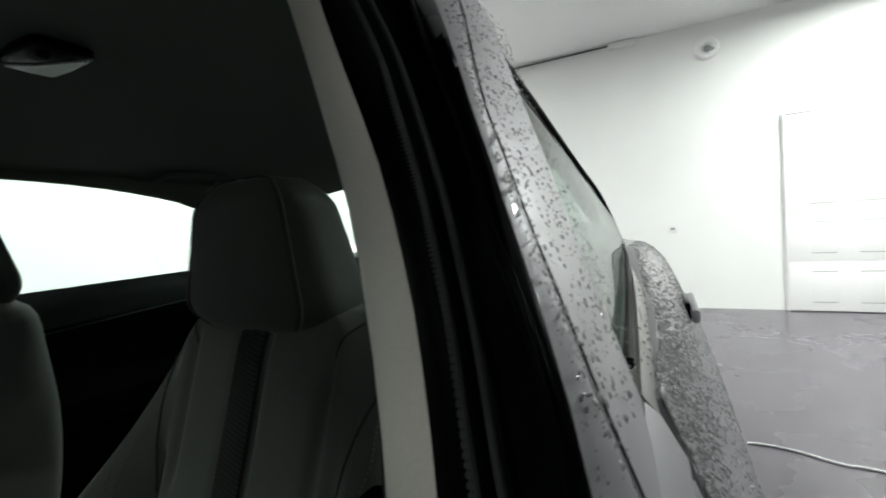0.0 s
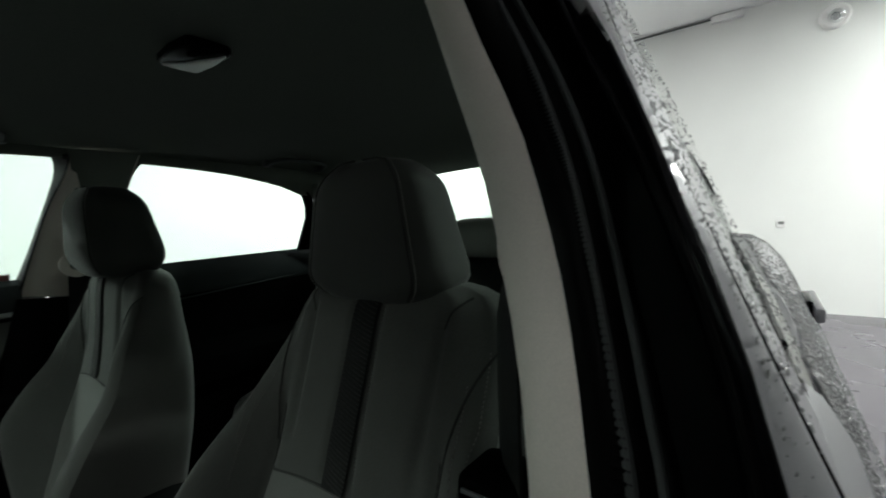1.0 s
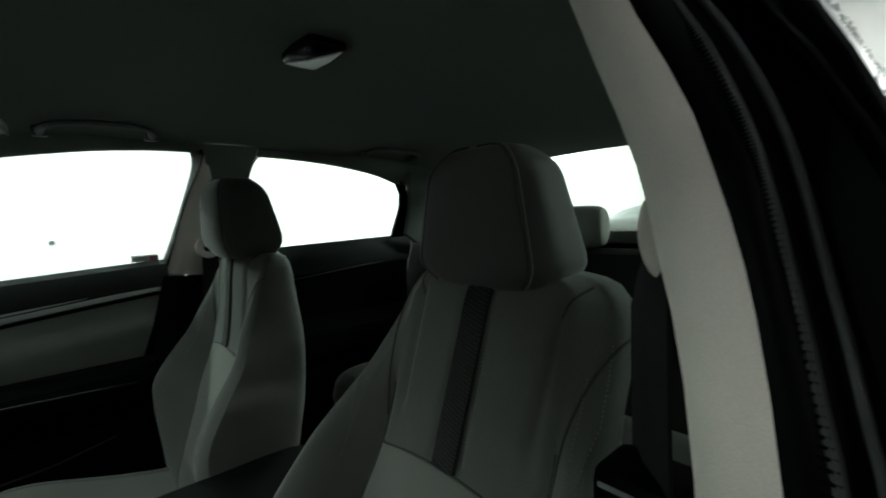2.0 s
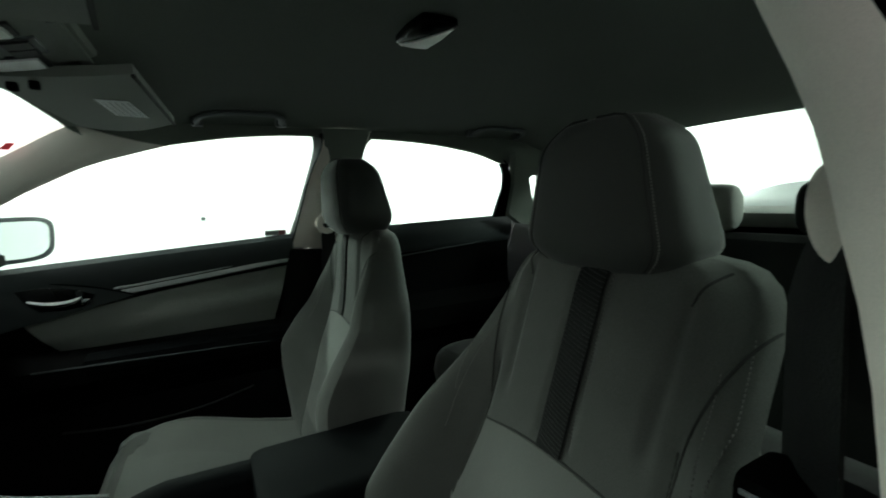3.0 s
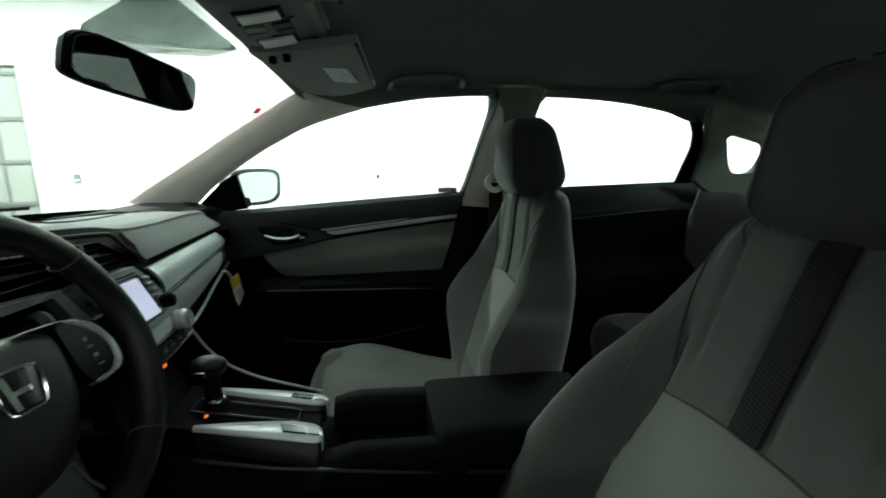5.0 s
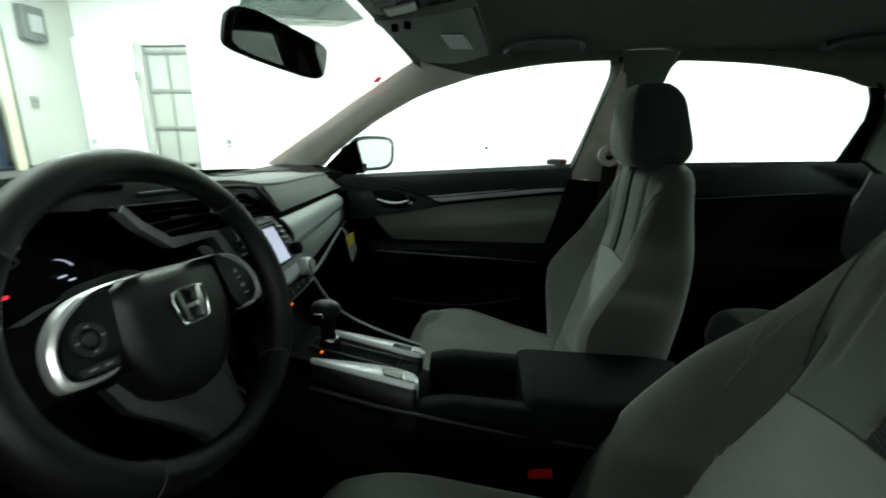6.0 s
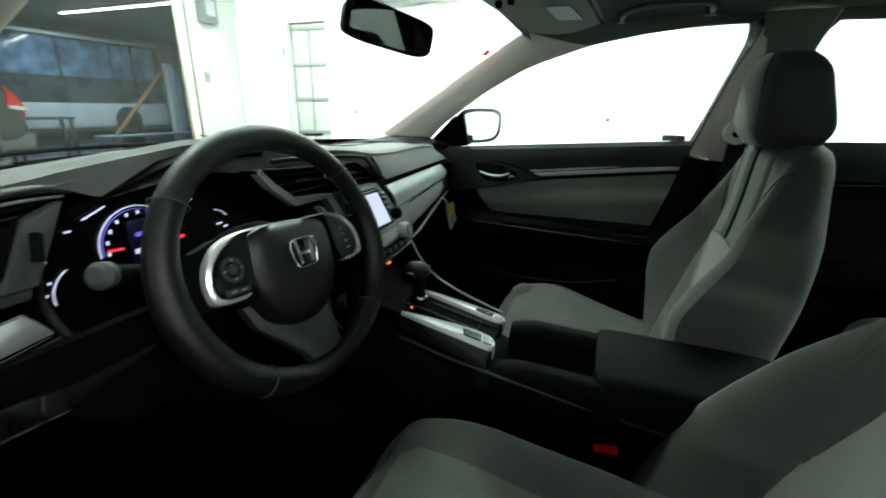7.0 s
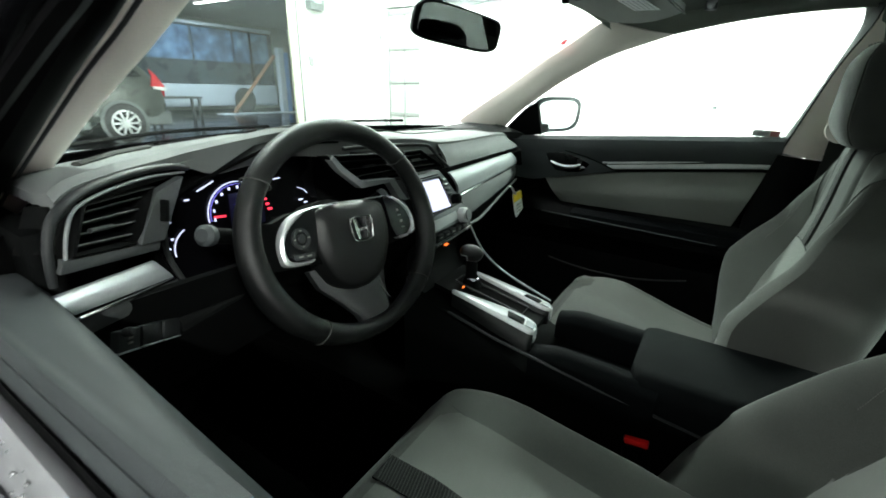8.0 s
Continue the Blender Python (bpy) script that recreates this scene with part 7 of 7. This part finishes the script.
part("gate_rim", tube([(-0.018, -0.13, cz(-0.13) - 0.006), (-0.018, 0.03, cz(0.03) - 0.006), (0.018, 0.03, cz(0.03) - 0.006), (0.018, -0.13, cz(-0.13) - 0.006)], 0.002, 6, closed=True), SWITCH, con)
part("gate_light", box((-0.030, 0.002, 0.727), (-0.025, 0.006, 0.730), 0.0), HAZARD, con)
part("shifter_boot", tube([(0.004, 0.0, 0.715), (0.004, 0.002, 0.745)], lambda s: 0.026 - 0.012 * s, 14), BLACK, con)
part("shifter_rod", tube([(0.004, 0.002, 0.735), (0.004, 0.004, 0.79)], 0.013, 12), BLACK, con)
part("rod_collar", disc((0.004, 0.0, 0.738), (0, 0, 1), 0.016, 0.006, 20, bevel=0.002), CHROME, con, "chrome collar")
rings = []
for s, r in ((0, 0.4), (0.15, 0.75), (0.4, 0.98), (0.65, 1.0), (0.85, 0.8), (0.97, 0.45), (1.0, 0.15)):
    rings.append([(0.002 + 0.020 * r * math.cos(a), 0.004 + 0.029 * r * math.sin(a), 0.780 + 0.036 * s) for a in np.linspace(0, 2 * math.pi, 20, endpoint=False)])
refine(part("shifter_knob", loft(rings), LEATHER, con, "black shifter knob"), 1)
part("knob_button", box((-0.026, 0.0, 0.79), (-0.018, 0.016, 0.80), 0.002), CHROME, con)
for x0, x1 in ((-0.094, -0.046), (0.070, 0.118)):
    rings = []
    for y in np.linspace(-0.178, -0.40, 10):
        t_ = float(np.interp(y, [-0.4, -0.22, -0.178], [0.678, 0.684, 0.672]))
        rings.append([(x0, y, 0.60), (x0 - 0.001, y, t_ - 0.022), (x0 + 0.004, y, t_ - 0.008), (x0 + 0.014, y, t_ - 0.001), (x0 + 0.024, y, t_), (x1 - 0.014, y, t_ - 0.001), (x1 - 0.005, y, t_ - 0.006), (x1, y, t_ - 0.02), (x1, y, 0.60)])
    part("console_wall", loft(rings), ARM, con, "dark vinyl console wall")
part("cup_tray", box((-0.07, -0.36, 0.55), (0.10, -0.18, 0.56), 0.003), DEEP, con)
part("tray_rail", tube([(-0.045, -0.20, 0.655), (-0.045, -0.355, 0.650)], 0.002, 6), SWITCH, con)
part("tray_rail", tube([(0.088, -0.19, 0.66), (0.088, -0.34, 0.655)], 0.002, 6), DASH, con)
rings = []
for y, k in ((-0.352, 0.80), (-0.358, 0.93), (-0.372, 1.0), (-0.45, 1.0), (-0.56, 1.0), (-0.63, 0.96), (-0.65, 0.85)):
    rings.append([(0.022 + sx * 0.098 * k, y, z) for sx, z in ((-1.12, 0.60), (-1.14, 0.655), (-1.10, 0.674), (-1.0, 0.686), (-0.8, 0.692), (0.8, 0.692), (0.95, 0.686), (1.0, 0.672), (1, 0.61))])
part("armrest", loft(rings), ARM, con, "dark blue grey padded armrest lid")

# ---- mirror, overhead parts ----
mm = thing("rear_view_mirror", "black rear view mirror dark reflecting glass", "mirror", (-0.04, 0.06, 1.23))
MV = Matrix.Translation((-0.026, 0.036, 1.232)) @ Matrix.Rotation(radians(-12), 4, "Z") @ Matrix.Rotation(radians(6), 4, "X") @ Matrix.Rotation(radians(4), 4, "Y")


def rounded(w, h, y, n=32, p=0.42):
    return [MV @ Vector((w * math.copysign(abs(math.cos(a)) ** p, math.cos(a)) + 0.01 * math.sin(a), y, h * math.copysign(abs(math.sin(a)) ** p, math.sin(a)))) for a in np.linspace(0, 2 * math.pi, n, endpoint=False)]


part("shell", loft([rounded(0.070, 0.017, 0.026), rounded(0.102, 0.028, 0.016), rounded(0.111, 0.032, 0.0), rounded(0.109, 0.031, -0.006)]), BLACK, mm)
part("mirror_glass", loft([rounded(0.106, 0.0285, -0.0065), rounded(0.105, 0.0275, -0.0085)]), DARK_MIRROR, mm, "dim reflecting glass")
part("stem", tube([MV @ Vector((0, 0.02, 0.02)), (-0.035, 0.09, 1.275)], 0.010, 10), BLACK, mm)

oc = thing("overhead_console", "grey overhead console with map lamps and buttons", "console", (0.06, -0.12, 1.315))


def under(x, y, d):
    return (x, y, head_z(x, y) - d)


def pad_on(x0, x1, y0, y1, d, n=4):
    return [[under(x, y, d) for x in np.linspace(x0, x1, n)] for y in np.linspace(y0, y1, n)]


rows = []
for y in np.linspace(-0.076, -0.205, 12):
    s_ = (y + 0.205) / 0.129
    l_, r_ = -0.118 - 0.012 * s_, 0.088 + 0.008 * s_
    k_ = math.sin(math.pi * (0.04 + 0.92 * s_)) ** 0.25
    rows.append([under(l_ + (r_ - l_) * s, y, 0.004 + 0.017 * k_ * math.sin(math.pi * s) ** 0.22) for s in np.linspace(0, 1, 17)])
part("body", sheet(rows, 0.02, (0, 0, -1)), VISOR_LIT, oc)
for xa, xb in ((-0.083, -0.056), (0.018, 0.054)):
    part("lamp_bezel", sheet(pad_on(xa - 0.004, xb + 0.004, -0.105, -0.163, 0.0225), 0.003, (0, 0, -1)), SWITCH, oc)
    part("map_lamp", sheet(pad_on(xa, xb, -0.110, -0.158, 0.026), 0.003, (0, 0, -1)), LAMP_LENS, oc, "white map lamp lens")
part("switch_panel", sheet(pad_on(-0.044, 0.008, -0.100, -0.172, 0.0225), 0.003, (0, 0, -1)), BOX_GREY, oc, "dark grey switch panel")
for k in range(2):
    part("button", sheet(pad_on(-0.040 + 0.024 * k, -0.020 + 0.024 * k, -0.106, -0.132, 0.026), 0.003, (0, 0, -1)), VISOR_LIT, oc)
    part("button", sheet(pad_on(-0.040 + 0.024 * k, -0.020 + 0.024 * k, -0.142, -0.166, 0.026), 0.003, (0, 0, -1)), SWITCH, oc)
part("rear_lip", sheet(pad_on(-0.075, 0.082, -0.190, -0.202, 0.0205, 8), 0.003, (0, 0, -1)), VISOR_LIT, oc)


def visor(corners, label):
    a, b, c, d = corners
    t = thing("sun_visor", label, "sun visor", (c[0], -0.15, 1.32), "sun visors")
    rows = []
    for v in np.linspace(0, 1, 6):
        r = []
        for s in np.linspace(0, 1, 9):
            x = (a[0] + (b[0] - a[0]) * s) * (1 - v) + (d[0] + (c[0] - d[0]) * s) * v
            y = (a[1] + (b[1] - a[1]) * s) * (1 - v) + (d[1] + (c[1] - d[1]) * s) * v
            r.append((x + 0.10 * s * math.sin(math.pi * v) * math.copysign(1, c[0]) * 0.6, y, 1.298 - 0.003 * math.sin(math.pi * v)))
        rows.append(r)
    part("panel", sheet(rows, 0.014, (0, 0, -1)), VISOR_LIT, t)
    part("edge", tube([Vector(p) - Vector((0, 0, 0.002)) for p in rows[-1]], 0.003, 6), SEAM, t)
    return t


v1 = visor(((0.105, -0.072), (0.500, -0.098), (0.400, -0.274), (0.030, -0.250)), "grey passenger sun visor folded up with white label")
LB = ((0.182, -0.180), (0.311, -0.188), (0.321, -0.237), (0.183, -0.224))
part("warning_label", plate([(x, y, 1.2935) for x, y in LB], 0.001, (0, 0, -1)), LABEL_WHITE, v1, "white warning label")
for k in range(5):
    part("label_print", plate([(0.192 + dx * 0.12, -0.187 - 0.0085 * k - 0.008 * dx - dy, 1.2922) for dx, dy in ((0, 0), (1 - 0.12 * (k % 2), 0), (1 - 0.12 * (k % 2), 0.0018), (0, 0.0018))], 0.0006, (0, 0, -1)), FAINT_INK, v1)
for yy in (-0.112, -0.134):
    part("visor_clip", box((0.086, yy - 0.006, head_z(0.09, yy) - 0.040), (0.097, yy + 0.006, head_z(0.09, yy) - 0.028), 0.003), BLACK, v1)
visor(((-0.138, -0.078), (-0.42, -0.128), (-0.42, -0.276), (-0.140, -0.242)), "grey driver sun visor folded up")

dl = thing("dome_lamp", "dome lamp with white lens on the grey headliner", "lamp", (-0.065, -0.64, 1.38))


def dome(x, y, d):
    return (x - 0.045, y + 0.024, head_z(x - 0.045, y + 0.024) - d - 0.002)


dm = [(-0.073, -0.640), (-0.068, -0.634), (-0.02, -0.630), (0.028, -0.634), (0.034, -0.642), (0.036, -0.665), (0.034, -0.688), (0.028, -0.696), (-0.02, -0.699), (-0.066, -0.695), (-0.073, -0.688), (-0.075, -0.665)]
part("bezel", loft([[dome(x, y, 0.0) for x, y in dm], [dome(x, y, 0.009) for x, y in dm], [dome(-0.02 + (x + 0.02) * 0.9, -0.665 + (y + 0.665) * 0.88, 0.011) for x, y in dm]]), GLOSS, dl)
lens = [(0.028, -0.640), (0.031, -0.665), (0.028, -0.688), (-0.02, -0.692), (-0.064, -0.688), (-0.035, -0.676), (0.0, -0.660)]
part("lens", loft([[dome(x, y, 0.009) for x, y in lens], [dome(x, y, 0.0135) for x, y in lens]]), LAMP_LENS, dl, "white lamp lens")
part("switch", box((-0.006, -0.005, -0.004), (0.006, 0.005, 0.004), 0.001, Matrix.Translation(dome(-0.045, -0.652, 0.012))), BLACK, dl)


def grab_handle(y0, y1, x, z, label):
    t = thing("grab_handle", label, "handle", (x, (y0 + y1) / 2, z), "grab handles")
    m_, h_ = (y0 + y1) / 2, (y0 - y1) / 2
    pts = []
    for u in np.linspace(0, math.pi, 27):
        yy, xx = m_ + h_ * math.copysign(abs(math.cos(u)) ** 0.55, math.cos(u)), x - 0.068 * math.sin(u) ** 0.55
        pts.append((xx, yy, head_z(xx, yy) - 0.014))
    part("grip", tube(pts, 0.0085, 10, flat=0.75), BOX_GREY, t, "dark grey grip")
    for yy in (y0, y1):
        part("mount", box((x - 0.010, yy - 0.013, head_z(x, yy) - 0.020), (x + 0.014, yy + 0.013, head_z(x, yy) + 0.004), 0.004), BOX_GREY, t)


grab_handle(-0.314, -0.508, 0.535, 1.335, "grey grab handle above passenger window")
grab_handle(-1.10, -1.29, 0.535, 1.318, "grey grab handle above rear passenger window")
st_ = thing("inspection_sticker", "small red sticker inside windscreen edge", "sticker", (0.62, 0.09, 1.26))
part("sticker", plate([(0.575, 0.060, 1.255), (0.575, 0.044, 1.270), (0.575, 0.030, 1.270), (0.575, 0.041, 1.255)], 0.001, (1, 0, 0)), LABEL_RED, st_)

# rain on the driver's side
rng = np.random.RandomState(5)


def drops(count, place, size, name, parent):
    bm = bmesh.new()
    for _ in range(count):
        p, n = place()
        p, n = Vector(p), Vector(n).normalized()
        u = n.orthogonal().normalized()
        v = n.cross(u)
        r = size * (0.35 + 0.9 * rng.rand() ** 2)
        st = 1 + 0.5 * rng.rand()
        top = bm.verts.new(p + n * r * 0.55)
        lo_ = [bm.verts.new(p + (u * math.cos(a) * r + v * math.sin(a) * r * st)) for a in np.linspace(0, 2 * math.pi, 7, endpoint=False)]
        mi_ = [bm.verts.new(p + n * r * 0.38 + (u * math.cos(a) * r + v * math.sin(a) * r * st) * 0.7) for a in np.linspace(0, 2 * math.pi, 7, endpoint=False)]
        for i in range(7):
            j = (i + 1) % 7
            bm.faces.new((lo_[i], lo_[j], mi_[j], mi_[i]))
            bm.faces.new((mi_[i], mi_[j], top))
    ob = part(name, bm, WATER, parent, "raindrops, their dark look put into opaque grey")
    return tagged(ob, kind="stuff")


def on_frame():
    z = 1.062 + 0.25 * rng.rand()
    y0 = float(np.interp(z, [p[2] for p in PAINT_IN[::-1]], [p[1] for p in PAINT_IN[::-1]]))
    y1 = float(np.interp(z, [p[1] for p in REAR_Y[::-1]], [p[0] for p in REAR_Y[::-1]]))
    y = y0 + (y1 - y0) * rng.rand()
    return (drv_x(z, 0) - 0.003, y, z), (-1, 0, 0.45)


def on_haunch():
    y = -0.605 - 1.6 * rng.rand() ** 1.6
    row = shoulder(y)[1:]
    s = rng.rand() * 4.99
    p = Vector(row[int(s)]).lerp(Vector(row[int(s) + 1]), s % 1)
    return p + Vector((-0.0008, 0, 0.0008)), (-0.7, 0, 0.7)


def on_skin():
    y = 0.1 - 1.7 * rng.rand()
    z = 0.74 + 0.26 * rng.rand() ** 0.7
    return (-body_x(z, y) - 0.001, y, z), (-1, 0, 0.4)


def on_roof():
    y = -0.56 - 0.6 * rng.rand()
    dz = 0.03 * rng.rand()
    return (along(SEAL_TOP, y, 0) + 0.006 + 0.9 * dz, y, along(SEAL_TOP, y, 2) + 0.005 + dz), (-1, 0, 0.9)


def on_strip():
    i = rng.randint(0, len(PAINT_IN) - 2)
    s, q = rng.rand(), rng.rand()
    e1, e2 = on_side(PAINT_Y[i:i + 2]), PAINT_IN[i:i + 2]
    a_, b_ = Vector(e2[0]).lerp(Vector(e2[1]), s), Vector(e1[0]).lerp(Vector(e1[1]), s)
    n_ = (b_ - a_).cross(Vector((0, 0, 1)))
    n_ = n_ if n_.x < 0 else -n_
    return a_.lerp(b_, q) + n_.normalized() * 0.0025, n_


def on_moulding():
    y = -0.62 - 0.78 * rng.rand()
    row = belt_row(y)
    s = rng.rand() * 1.99
    return Vector(row[1 + int(s)]).lerp(Vector(row[2 + int(s)]), s % 1) + Vector((-0.0006, 0, 0.0008)), (-0.6, 0, 0.7)


def on_edge():
    y = 0.2 - 0.72 * rng.rand()
    return (edge(y) - 0.004 - 0.014 * rng.rand(), y, sill_z(y) + drop(y) - 0.002), (-0.5, 0, 0.8)


def on_front_shoulder():
    y, s = -0.40 - 0.195 * rng.rand(), rng.rand() * 1.99
    row = [Vector(p) for p in ((-0.746, y, sill_z(y) - 0.022), (-0.757, y, sill_z(y) - 0.045), (-0.776, y, 0.945))]
    return row[int(s)].lerp(row[int(s) + 1], s % 1) + Vector((-0.0008, 0, 0.0006)), (-0.8, 0, 0.5)


drops(420, on_front_shoulder, 0.0013, "raindrops", shell)
drops(500, on_edge, 0.0012, "raindrops", shell)
drops(420, on_moulding, 0.0011, "raindrops", shell)
drops(420, on_strip, 0.0007, "raindrops", shell)
drops(1400, on_frame, 0.0010, "raindrops", shell)
drops(4200, on_skin, 0.0018, "raindrops", shell)
drops(4600, on_haunch, 0.0018, "raindrops", shell)
drops(260, on_roof, 0.0016, "raindrops", shell)
